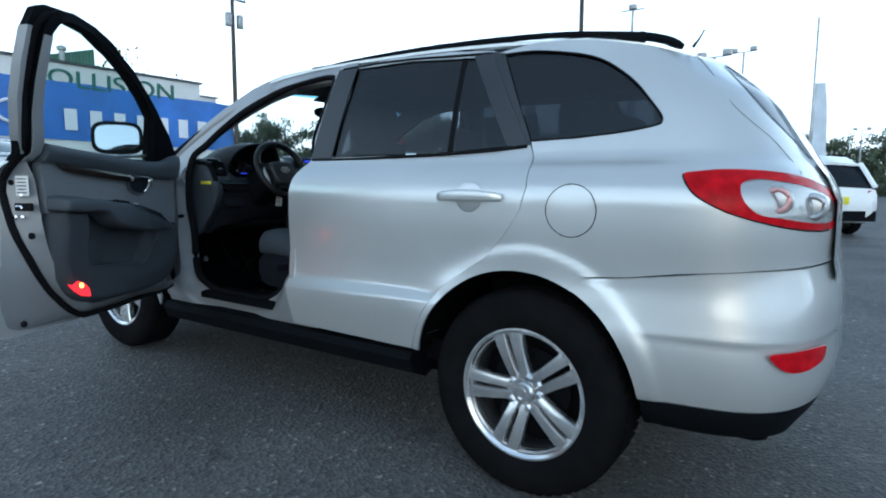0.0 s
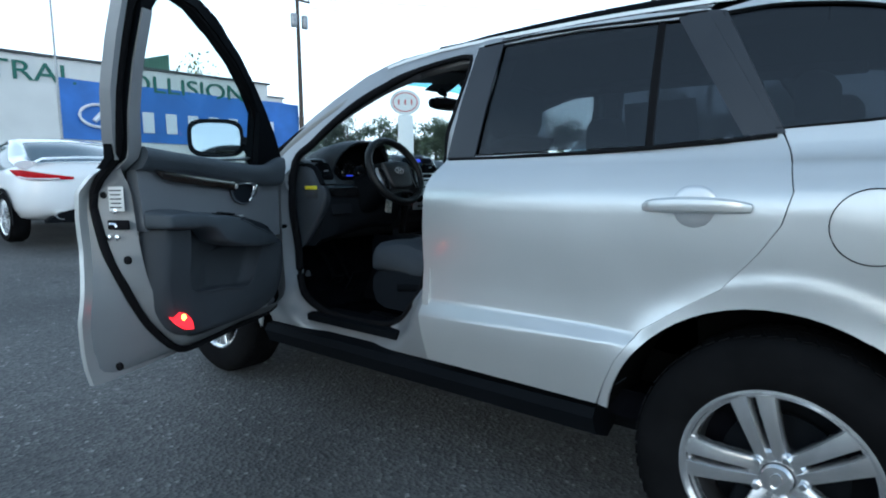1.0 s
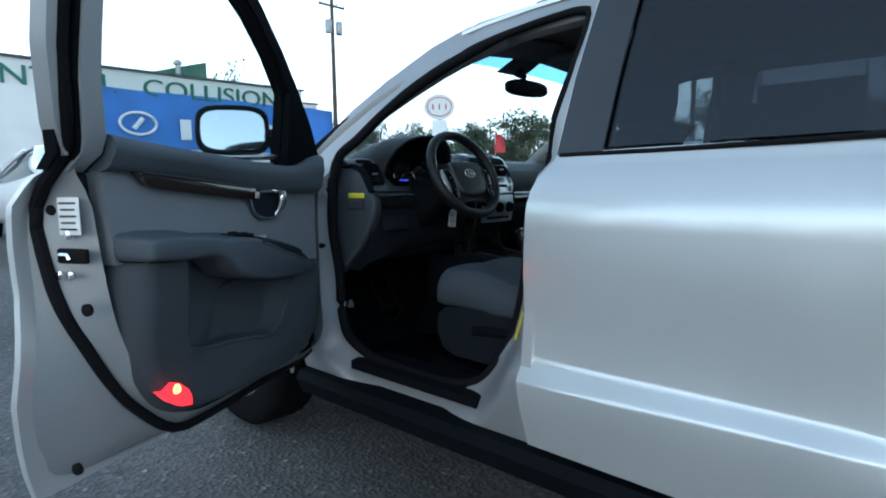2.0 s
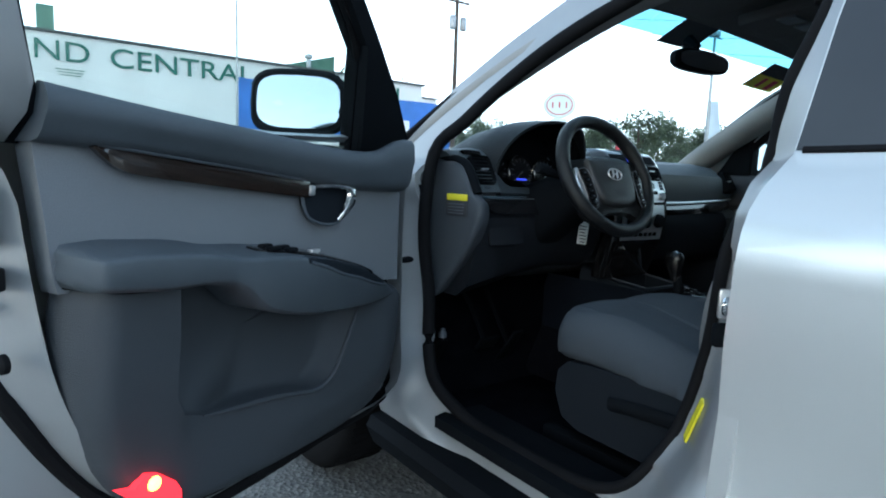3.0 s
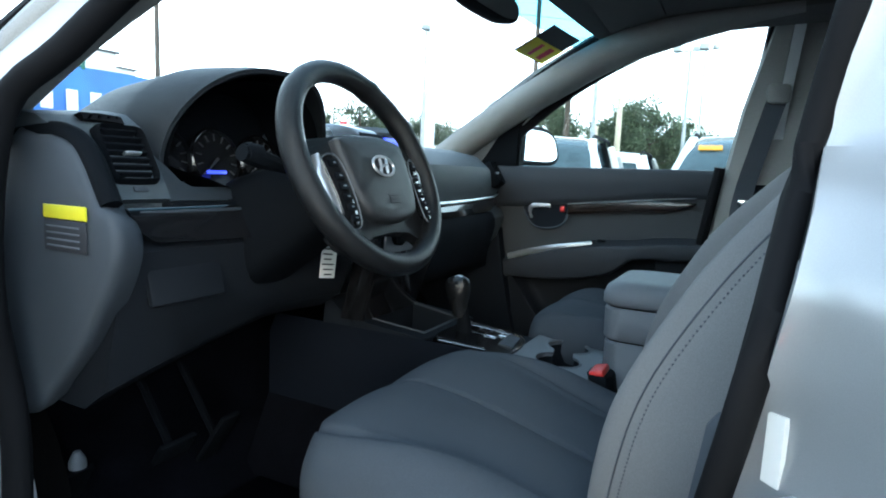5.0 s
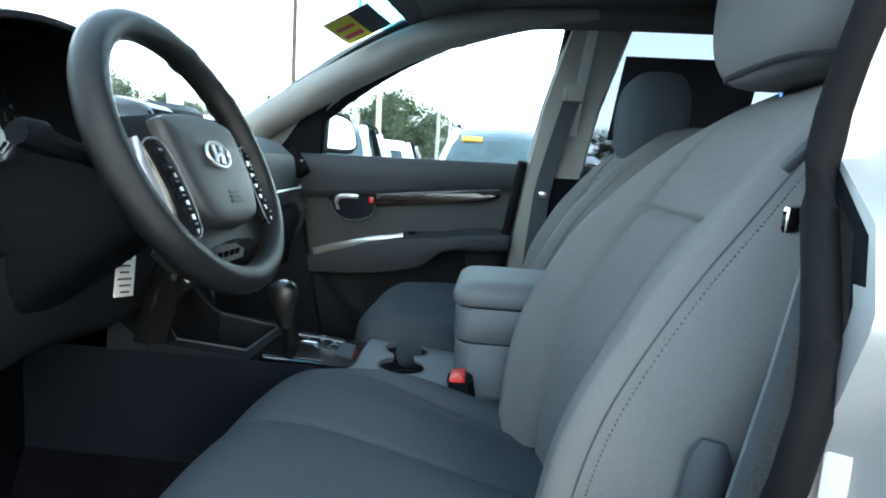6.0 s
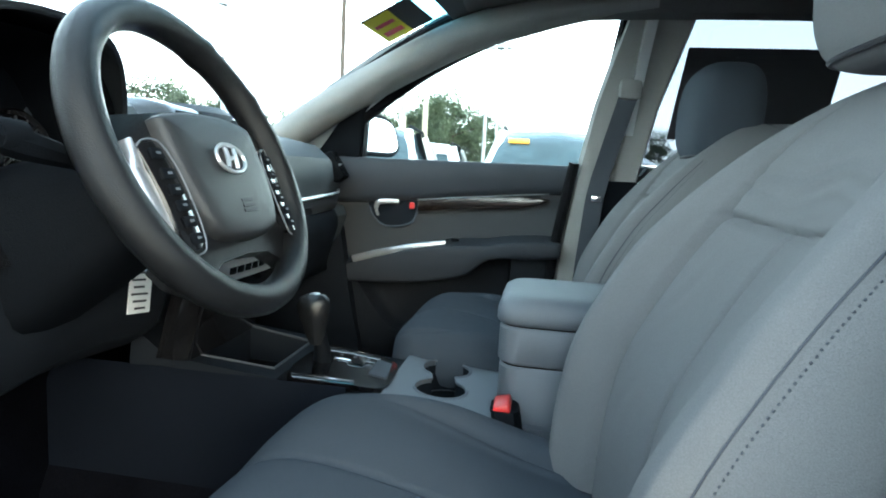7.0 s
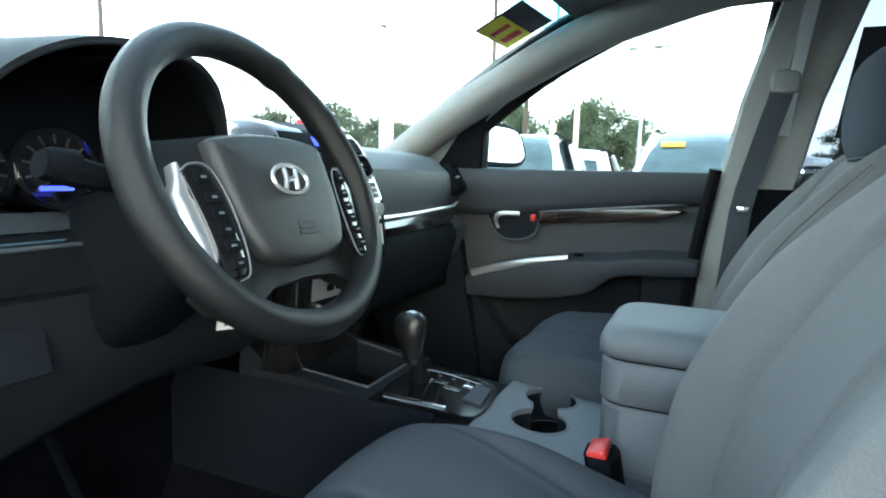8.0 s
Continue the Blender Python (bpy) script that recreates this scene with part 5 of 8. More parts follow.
    for k in range(5 if left else 1):
        u, n_ = .625 - .042 * (k // 2 if k < 4 else 3), .203 + .020 * (k % 2 if k < 4 else 0)
        bm = box(B(), P(n_, u, arm_z(n_, u) + .006), (.014, .026, .008), 0.003)
        part("window_switch", bm, "black" if k != 4 else "satin", sw)
    # lower panel: one moulding with a recess under the armrest and a map pocket bulge
    low = [(q.y, q.z) for q in smooth_line([(0, a_, b_) for a_, b_ in ((.938, .966), (.90, .978), (.60, .980), (.40, .925), (.25, .890), (.140, .872), (.131, .80), (.146, .71), (.19, .632), (.28, .587), (.45, .572), (.68, .577), (.805, .600), (.876, .667), (.924, .79), (.943, .89))], 4, True)]
    nook = [(.800, .972), (.800, .90), (.799, .84), (.795, .79), (.778, .757)] + [(q.y, q.z) for q in smooth_line([(0, a_, b_) for a_, b_ in ((.738, .741), (.70, .735), (.663, .731), (.61, .727), (.565, .722), (.52, .714), (.480, .708), (.447, .712), (.418, .728), (.392, .755), (.364, .788), (.332, .828), (.300, .870), (.268, .910))], 3)] + [(.36, .915), (.52, .935), (.68, .965)]

    def low_n(u, z):
        e = rim_distance(low, u, z)
        n_ = .178 - .034 * (1 - min((e if z < .94 or u > .92 else max(e, (z - .94) * 2)) / .026, 1)) ** 2.2
        n_ += .032 * ss(0, .05, .947 - u) * ss(.66, .93, z) * ss(.74, .79, u)
        return n_ + .014 * ss(.70, .45, u) * ss(.02, .09, e) * ss(.86, .70, z)

    bm = flat_sheet(low, [nook], 0.012)
    r = bmesh.ops.extrude_face_region(bm, geom=bm.faces[:])
    fronts = {v for v in r["geom"] if isinstance(v, bmesh.types.BMVert)}
    for v in list(bm.verts):
        u, z = v.co.y, v.co.z
        v.co = P(low_n(u, z) if v in fronts else .125, u, z)
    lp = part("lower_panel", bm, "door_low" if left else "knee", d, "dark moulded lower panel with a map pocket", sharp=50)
    # sunk back of the pocket, rising to the panel at its rear lower corner
    rings = []
    for inset, drop in ((0, 0), (.10, .25), (.3, .7), (.6, .95), (1, 1)):
        row = []
        for u, z in nook:
            wide = .012 + .034 * ss(.50, .34, u) + .012 * ss(.735, .70, z)
            cu, cz = .60, .86
            far = math.hypot(cu - u, cz - z)
            a_, b_ = u + (cu - u) / far * wide * inset, z + (cz - z) / far * wide * inset
            deep = (.052 + .03 * ss(.70, .79, u)) * (1 - .9 * ss(.62, .77, u) * ss(.86, .76, z))
            row.append(P(low_n(u, z) - .0015 - deep * drop, a_, b_))
        rings.append(row)
    bm = loft(B(), rings, caps=False)
    floor_ = [bm.verts.new(P(.122, .60, .86))]
    last = [v for v in list(bm.verts)[-1 - len(nook):-1]]
    for k in range(len(last)):
        bm.faces.new((last[k], last[(k + 1) % len(last)], floor_[0]))
    bmesh.ops.recalc_face_normals(bm, faces=bm.faces[:])
    part("pocket_back", bm, "door_low" if left else "knee", lp, "sunk back of the map pocket", sharp=60)
    lip = nook[5:-3]
    part("pocket_lip", tube(B(), [P(low_n(u, z) + .001, u, z) for u, z in lip], [.0055 * min(1, .35 + k / 9) * (1 - .5 * ss(.8, 1, k / (len(lip) - 1))) for k in range(len(lip))], 8), "door_low" if left else "knee", lp, "raised lip of the map pocket")
    if left:
        part("panel_seam", tube(B(), smooth_line([P(low_n(u, z) + .0005, u, z) for u, z in ((.938, .980), (.90, .974), (.845, .969), (.800, .968))], 3), .0022, 6), "seal", lp, "dark seam under the armrest")
    if left:
        part("frame_edge", plate([(1.048, 1.195), (1.077, 1.25), (1.117, 1.38), (1.142, 1.52), (1.152, 1.62), (1.134, 1.62), (1.122, 1.52), (1.098, 1.38), (1.064, 1.25), (1.040, 1.195)], lambda u, z: door_n(z) + .004, .038, (), .08), "silver_shaded", fr, "painted outer edge of the frame")
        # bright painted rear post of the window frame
        part("frame_post", plate([(.988, 1.165), (.982, 1.235), (1.014, 1.33), (1.044, 1.47), (1.060, 1.60), (1.095, 1.60), (1.082, 1.47), (1.058, 1.33), (1.030, 1.225), (1.024, 1.165)], lambda u, z: door_n(z) + 0.050, 0.012, (), 0.08), "silver_shaded", fr, "silver painted rear post of the frame")
    if left:
        lampo = [(.902, .690), (.872, .682), (.848, .698), (.822, .688), (.792, .662), (.780, .640), (.779, .613), (.82, .622), (.865, .652)]
        lampo = [(.842 + .84 * (a_ - .842), .650 + .84 * (b_ - .650)) for a_, b_ in lampo]
        part("door_lamp", plate(lampo, lambda u, z: 0.176, 0.014, (), 0.03), "door_lamp", d, "lit red courtesy lamp")
        bm = bmesh.new()
        bmesh.ops.create_uvsphere(bm, u_segments=12, v_segments=8, radius=0.012, matrix=Matrix.Translation(P(.186, .836, .672)))
        part("lamp_bulb", bm, "bulb", d, "glowing bulb behind the lens")
        # latch, stops and label on the shut face
        bm = box(B(), P(.112, 1.004, .998), (.075, .012, .030), 0.004)
        part("latch", bm, "seal", d, "black latch slot")
        bm = tube(B(), [P(.085, 1.010, 1.0), P(.110, 1.013, 1.0), P(.113, 1.013, .992)], 0.006, 6)
        part("latch_claw", bm, "chrome", d)
        for n_, z in ((.105, .958), (.075, .958), (.105, 1.040)):
            bm = lathe(B(), [(.009, 0), (.009, .006), (0, .008)], 10, oriented(P(n_, 1.002, z), P(1, 0, 0) - P(0, 0, 0), (0, 0, 1)) )
            part("latch_screw", bm, "chrome", d)
        bm = box(B(), P(.112, 1.006, 1.078), (.055, .003, .075), 0.001)
        lb = part("data_label", bm, "paper", d, "white printed data label")
        for k in range(5):
            bm = box(B(), P(.112, 1.009, 1.104 - .013 * k), (.042 - .006 * (k % 2), .0015, .004))
            part("print_line", bm, "ink", lb)
        for n_, z in ((.132, .888), (.075, .545), (.06, 1.09)):
            bm = lathe(B(), [(.013, -.004), (.013, .003), (.007, .008), (0, .009)], 14, oriented(P(n_, 1.0 if z > .6 else 1.005, z), P(1, 0, 0) - P(0, 0, 0), (0, 0, 1)))
            part("rubber_plug", bm, "seal", d, "black rubber plug")
    # outside mirror: housing and glass (a part of the door)
    rings = []
    for f, w, h in ((0, .140, .070), (.10, .148, .078), (.5, .140, .074), (.8, .105, .055), (1.0, .05, .025)):
        ringp = []
        for k in range(24):
            a = k * math.tau / 24
            cx, sx = math.cos(a), math.sin(a)
            px = math.copysign(abs(cx) ** 0.55, cx) * w
            pz = math.copysign(abs(sx) ** 0.55, sx) * h
            ringp.append((px, pz, f * 0.13))
        rings.append(ringp)
    # mirror axes: across and depth in car space
    if left:
        back = Matrix.Rotation(radians(-SWING), 3, "Z")
        cpos = back @ (Vector((-1.180, 2.13, 1.312)) - Vector((HINGE[0], HINGE[1], 0)))
        ax = back @ Vector((1, -0.52, 0)).normalized()
        ahead = back @ Vector((0.52, 1, 0)).normalized()
    else:
        cpos, ax, ahead = Vector((1.03, 2.05, 1.285)), Vector((-1, .35, 0)).normalized(), Vector((.35, 1, 0)).normalized()
    up = Vector((0, 0, 1))
    sc = 0.97 if left else .92
    wd = .80 if left else 1.22
    shear = .28 if left else .30
    bm = loft(B(), [[cpos + ax * p[0] * sc * wd + up * p[1] * sc * 1.10 + ahead * (p[2] + shear * p[1] * (1 - p[2] / .13)) for p in r_] for r_ in rings])
    mr = part("wing_mirror", bm, "black", d, "wing mirror in a dark housing")
    face = [cpos + ax * p[0] * .90 * sc * wd + (up * sc * 1.10 + ahead * shear) * p[1] * .86 - ahead * 0.004 for p in rings[0]]
    bm = B()
    bm.faces.new([bm.verts.new(p) for p in face])
    r = bmesh.ops.extrude_face_region(bm, geom=bm.faces[:])
    for v in (g for g in r["geom"] if isinstance(g, bmesh.types.BMVert)):
        v.co += ahead * 0.002
    part("mirror_glass", bm, "mirror", mr, "bright mirror glass", smooth=False)
    foot = P(0.12, .25, 1.262)
    bm = tube(B(), [cpos + ax * .10 * sc + ahead * .05 - up * 0.02, (cpos + ax * .16 + ahead * .05 + foot) / 2, foot], [0.045, 0.038, 0.045], 10, flat=(1, 0.7))
    part("mirror_arm", bm, "black", mr)
    # outer handle
    hp = smooth_line([P(door_n(1.05) + o, u, z) for u, z, o in ((.75, 1.035, .0), (.78, 1.04, -.022), (.86, 1.042, -.03), (.94, 1.042, -.022), (.98, 1.038, .0))], 4)
    part("door_handle", tube(B(), hp, 0.014, 8, flat=(.7, 1.1)), "silver", d, "silver pull handle")
    return d


build_door(-1)
build_door(1)


# ---------------------------------------------------------------- cabin
def prof(bm, rows, closed=True, caps=True):
    return loft(bm, rows, closed, caps)


# floor and tunnel
bm = B()
loft(bm, [[(-.80, y, .47), (-.74, y, .43), (-.62, y, .41), (-.22, y, .42), (-.13, y, .60), (.13, y, .60), (.22, y, .42), (.62, y, .41), (.74, y, .43), (.80, y, .47), (.80, y, .38), (-.80, y, .38)] for y in (-.70, .6, 1.2, 1.8, 2.3)])
fl = part("cabin_floor", bm, "carpet", car, "black carpeted cabin floor")
bm = loft(B(), [[(-.80, y, z), (.80, y, z)] for y, z in ((2.25, .42), (2.45, .55), (2.58, .75), (2.60, 1.1))], closed=False, caps=False)
part("firewall", bm, "carpet", fl, "dark footwell bulkhead")
bm = box(B(), (-.44, 1.98, .432), (.44, .52, .014), 0.005)
part("floor_mat", bm, "carpet", fl, "black carpet mat")
bm = B()
for k in range(2):
    lathe(bm, [(.016, 0), (.016, .004), (.006, .008)], 12, Matrix.Translation((-.54 + .2 * k, 1.79, .439)))
part("mat_clip", bm, "chrome", fl)
for nm, x, y, z, w, h in (("clutch_rest", -.60, 2.36, .53, .07, .16), ("brake_pedal", -.42, 2.28, .575, .085, .055), ("throttle_pedal", -.29, 2.30, .545, .05, .15)):
    rt = Matrix.Rotation(radians(35), 4, "X")
    bm = box(B(), (x, y, z), (w, .012, h), 0.004, rt)
    tube(bm, [(x, y + 0.01, z), (x, y + .10, z + .12), (x, 2.5, .80)], 0.009, 6)
    part(nm, bm, "black", fl, "black rubber-faced pedal")
bm = lathe(B(), [(.0, 0), (.014, 0), (.014, .014), (.006, .030), (0, .03)], 12, Matrix.Translation((-.615, 2.28, .62)))
part("bonnet_release", bm, "console", fl)

# ---- dashboard
TOPY = 2.62


def dash_ring(x):
    e = abs(x) / .75
    drop = 0.030 * ss(.75, 1.0, e)
    back = 0.065 * ss(.7, 1.0, e)
    if -.603 < x < -.207:
        return [(x, TOPY, 1.10), (x, TOPY - .10, 1.185), (x, 2.35, 1.232), (x, 2.20, 1.238), (x, 2.195, 1.20), (x, 2.19, 1.118), (x, 2.10, 1.114), (x, 2.045, 1.112), (x, 2.05, 1.06), (x, 2.05, 1.045), (x, 2.04, 1.02), (x, 2.06, .96), (x, 2.14, .86), (x, 2.30, .80), (x, TOPY, .80)]
    if x < -.5:
        d = .45 * drop
        return [(x, TOPY, 1.10), (x, TOPY - .10, 1.185 - drop), (x, 2.35, 1.232 - d), (x, 2.19, 1.239 - d), (x, 2.135, 1.232 - d), (x, 2.102, 1.212 - d * .6), (x, 2.071, 1.168), (x, 2.047, 1.128), (x, 2.036, 1.107),
                (x, 2.052, 1.100), (x, 2.05, 1.045), (x, 2.06, .96), (x, 2.14, .86), (x, 2.30, .80), (x, TOPY, .80)]
    return [(x, TOPY, 1.10), (x, TOPY - .10, 1.185 - drop), (x, 2.35, 1.232 - drop), (x, 2.16 + back * .4, 1.238 - drop), (x, 2.08 + back * .5, 1.222 - drop), (x, 2.035 + back * .6, 1.185 - drop),
            (x, 2.03 + back * .5, 1.135 - drop * .5), (x, 2.045 + back * .4, 1.102), (x, 2.055 + back * .4, 1.06), (x, 2.05, 1.045), (x, 2.04, 1.02), (x, 2.06, .96), (x, 2.14, .86), (x, 2.30, .80), (x, TOPY, .80)]


bm = loft(B(), [dash_ring(x) for x in sorted([-.735 + 1.47 * k / 30 for k in range(31)] + [-.604, -.602, -.208, -.206])])
dash = part("dashboard", bm, "dash", car, "dark grained dashboard with grey lower panels")

# grey end cap with the yellow label
cap_poly = [(q.y, q.z) for q in smooth_line([(0, a, b) for a, b in ((2.19, 1.187), (2.12, 1.192), (2.085, 1.190), (2.05, 1.178), (2.026, 1.152), (2.010, 1.125), (1.998, 1.104), (1.976, 1.094), (1.963, 1.074), (1.962, 1.045), (1.973, 1.014), (1.995, .975), (2.05, .90), (2.115, .835), (2.165, .79), (2.25, .80), (2.25, 1.0))], 3, True)]
for sg in (-1,):
    rings = [[(sg * x, 2.10 + (a - 2.10) * f, .99 + (b - .99) * f) for a, b in cap_poly] for x, f in ((.69, .86), (.708, .93), (.724, .985), (.733, 1), (.740, .985), (.7435, .93), (.745, .80), (.7455, .3))]
    part("dash_end_cap", loft(B(), rings), "cap_trim", dash, "grey dashboard end cap", sharp=60)
for k, (z0, z1, m_) in enumerate(((1.100, 1.082, "yellow"), (1.080, 1.040, "ink"))):
    bm = B()
    box(bm, (-.7475, 2.055, (z0 + z1) / 2), (.003, .092, z0 - z1), 0.0008)
    lb = part("warning_label", bm, m_, dash, "yellow and black airbag warning label")
for k in range(4):
    bm = box(B(), (-.750, 2.057, 1.072 - .0085 * k), (.002, .07, .0020))
    part("print_line", bm, "console", lb)

# dark rounded side band between the end cap and the fascia
bm = B()
band = smooth_line([(0, 2.19, 1.191), (0, 2.12, 1.197), (0, 2.085, 1.195), (0, 2.046, 1.182), (0, 2.021, 1.154), (0, 2.004, 1.126), (0, 1.990, 1.103)], 4)
rows = []
for k, q in enumerate(band):
    a_, b_ = band[max(k - 1, 0)], band[min(k + 1, len(band) - 1)]
    out = Vector((0, -(b_.z - a_.z), b_.y - a_.y)).normalized()
    out = out if out.z - out.y > 0 else -out
    at = lambda x, d: Vector((x, q.y + out.y * d, q.z + out.z * d))
    rows.append([at(-.712, .004), at(-.722, .012), at(-.730, .012), at(-.736, .008), at(-.739, .002), at(-.738, -.005), at(-.712, -.008)])
loft(bm, rows)
part("dash_side_band", bm, "black", dash, "black rounded side band of the dashboard", sharp=60)
# side window demister slot
bm = B()
loft(bm, [[(x, y - .004, z + .004), (x, y - .012, z - .006), (x, y + .01, z - .014), (x, y + .012, z)] for x, y, z in ((-.685, 2.122, 1.2225), (-.66, 2.115, 1.2225), (-.632, 2.110, 1.220))])
dm = part("demister_slot", bm, "seal", dash, "black side window demister")
for k in range(4):
    part("demister_rib", box(B(), (-.678 + .013 * k, 2.108, 1.2195), (.003, .014, .003), .0008, Matrix.Rotation(radians(-40), 4, "X")), "black", dm)
part("dash_button", box(B(), (-.648, 2.042, 1.121), (.022, .004, .008), .0015, Matrix.Rotation(radians(-31), 4, "X")), "cap_trim", dash)

# knee bolster
bm = B()
rows = []
for k in range(13):
    x = -.705 + .53 * k / 12
    lo = lerp([(0, .80), (.4, .845), (.7, .87), (1, .86)], k / 12)
    rows.append([(x, 2.10, 1.055), (x, 2.025, 1.055), (x, 2.008, 1.035), (x, 2.012, .98), (x, 2.05, lo + .035), (x, 2.10, lo), (x, 2.2, lo)])
loft(bm, rows)
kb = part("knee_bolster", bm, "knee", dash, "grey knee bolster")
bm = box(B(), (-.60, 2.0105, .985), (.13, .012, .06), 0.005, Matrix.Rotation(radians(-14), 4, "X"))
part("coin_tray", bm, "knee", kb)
# trim strip left of the wheel
bm = B()
rows = []
for k in range(21):
    f = k / 20
    x = -.684 + .22 * f ** 1.8
    r_ = .036
    dx = min(x + .684, r_)
    zb = 1.050 - .008 * f + .040 * (1 - math.sqrt(max(1 - ((r_ - dx) / r_) ** 2, 0)))
    rows.append([(x, 2.055, 1.096), (x, 2.021, 1.096), (x, 2.018, 1.093), (x, 2.018 - .55 * (1.093 - zb) * .5, (1.093 + zb) / 2), (x, 2.018 - .5 * (1.093 - zb), zb + .002), (x, 2.022 - .5 * (1.093 - zb), zb), (x, 2.055, zb)])
loft(bm, rows)
part("trim_strip", bm, "gloss_black", dash, "gloss dark trim strip with a rounded end")
part("strip_line", tube(B(), [(-.672, 2.019, 1.0895), (-.60, 2.0165, 1.0895), (-.47, 2.0165, 1.0895)], 0.0028, 6), "cap_trim", dash, "thin satin line on the strip")


def vent(cx, cy, cz, w, h, yaw=0.0, slats=5, lean=0.0, corner=.5):
    turn = Matrix.Rotation(radians(yaw), 4, "Z") @ Matrix.Rotation(radians(lean), 4, "X")
    m = Matrix.Translation((cx, cy, cz)) @ turn
    bm = B()
    ringo = [(math.copysign(abs(math.cos(a)) ** corner, math.cos(a)), math.copysign(abs(math.sin(a)) ** corner, math.sin(a))) for a in [k * math.tau / 24 for k in range(24)]]
    loft(bm, [[m @ Vector((p * w / 2 * s, d, q * h / 2 * s)) for p, q in ringo] for s, d in ((.86, .05), (.86, -.006), (.93, -.012), (1.0, -.006), (1.04, .02))], caps=False)
    v = part("air_vent", bm, "black", dash, "black air vent with slats")
    bm = B()
    bm.faces.new([bm.verts.new(m @ Vector((p * w / 2 * .9, .045, q * h / 2 * .9))) for p, q in ringo])
    part("vent_dark", bm, "seal", v)
    for k in range(slats):
        z = (k + .5) / slats - .5
        half_w = .42 * w * (1 - abs(2 * z) ** 4 * .25)
        bm = box(B(), m @ Vector((0, .006, z * h * .86)), (half_w * 2, .026, .0045), 0.0015, turn @ Matrix.Rotation(radians(-18), 4, "X"))
        part("vent_slat", bm, "black", v)
    bm = box(B(), m @ Vector((.006, -.006, 0)), (.026, .010, .004), 0.002, turn)
    part("vent_knob", bm, "satin", v)


vent(-.650, 2.070, 1.168, .074, .094, 0, 7, -31, .27)
vent(.652, 2.046, 1.168, .066, .088, 4, 7, -31, .27)

# cluster hood
bm = B()
rows = []
for y, g in ((2.00, 0.985), (1.998, 1.0), (2.03, 1.02), (2.12, 1.03), (2.25, .98), (2.38, .86), (2.48, .70)):
    row = []
    for k in range(41):
        a = math.pi * (k / 40)
        c_, s_ = math.cos(a), math.sin(a)
        wide = lerp([(2.0, .185), (2.06, .195), (2.15, .212)], y) if c_ > 0 else .212
        row.append((-.402 - math.copysign(abs(c_) ** .72, c_) * wide * g, y + (0.085 if y < 2.1 else .05) * abs(c_) ** 1.6, 1.160 + (.163 * g - (y > 2.2) * (y - 2.2) * .22) * abs(s_) ** 1.15))
    rows.append(row)
loft(bm, rows, closed=False, caps=False)
r = bmesh.ops.extrude_face_region(bm, geom=bm.faces[:])
for v in (g for g in r["geom"] if isinstance(g, bmesh.types.BMVert)):
    d_ = Vector((v.co.x + .405, 0, v.co.z - 1.165))
    v.co -= d_.normalized() * 0.006 if d_.length > 0.02 else Vector()
hood = part("cluster_hood", bm, "dash_shaded", dash, "arched dark instrument hood")
bm = B()
rows = []
for y, g in ((2.04, .96), (2.10, .93), (2.17, .88)):
    row = [(-.402 - math.copysign(abs(math.cos(math.pi * k / 24)) ** .75, math.cos(math.pi * k / 24)) * (.180 if k < 12 else .200) * g, y + .04 * abs(math.cos(math.pi * k / 24)) ** 1.6, 1.155 + .155 * g * math.sin(math.pi * k / 24) ** 1.1) for k in range(25)]
    row += [(-.402 + (.200 if k < 4 else .180) * g * (1 - 2 * k / 8), y, 1.155 - .045 * math.sin(math.pi * k / 8)) for k in range(1, 8)]
    rows.append(row)
loft(bm, rows, caps=False)
bm.verts.ensure_lookup_table()
bm.faces.new(bm.verts[-len(rows[-1]):])
part("cluster_well", bm, "black", hood, "black instrument well")
for cx, r_ in ((-.530, .044), (-.425, .049), (-.318, .044)):
    m = Matrix.Translation((cx, 2.145, 1.170)) @ Matrix.Rotation(radians(90 - 12), 4, "X")
    dial = part("dial", lathe(B(), [(0, 0), (r_, 0), (r_ + .004, .006), (r_ + .008, .002), (r_ + .008, -.01)], 40, m), "gloss_black", hood, "round black dial")
    for k in range(11):
        a = radians(220 - 26 * k)
        p = m @ Vector((math.cos(a) * r_ * .80, math.sin(a) * r_ * .80, .003))
        bm = box(B(), p, (.0022, .0022, .012), 0, m.to_3x3().to_4x4() @ Matrix.Rotation(a - math.pi / 2, 4, "Z") @ Matrix.Rotation(math.pi / 2, 4, "X"))
        part("dial_mark", bm, "dial_ink", dial)
    bm = tube(B(), [m @ Vector((0, 0, .006)), m @ Vector((-r_ * .5, -r_ * .45, .006))], [0.003, 0.001], 5)
    part("needle", bm, "dial_ink", dial)
bm = box(B(), (-.446, 2.118, 1.147), (.042, .004, .006), 0.001, Matrix.Rotation(radians(-12), 4, "X"))
part("trip_display", bm, "lcd", hood, "lit blue trip display")

bm = B()
rows = []
for k in range(25):
    x = -.606 + .40 * k / 24
    zt = 1.124 + .050 * (1 - ss(-.606, -.545, x)) ** 2
    rows.append([(x, 2.036, 1.104), (x, 2.030 + .6 * (zt - 1.10), zt - .004), (x, 2.034 + .6 * (zt - 1.10), zt), (x, 2.044 + .6 * (zt - 1.10), zt - .002), (x, 2.10, 1.112), (x, 2.10, 1.100)])
loft(bm, rows)
part("cluster_lip", bm, "dash_shaded", dash, "dark sill under the instruments")
bm = box(B(), (-.405, 2.042, 1.075), (.405, .030, .054), 0.004)
part("cluster_fascia", bm, "black", dash, "black panel under the instruments")

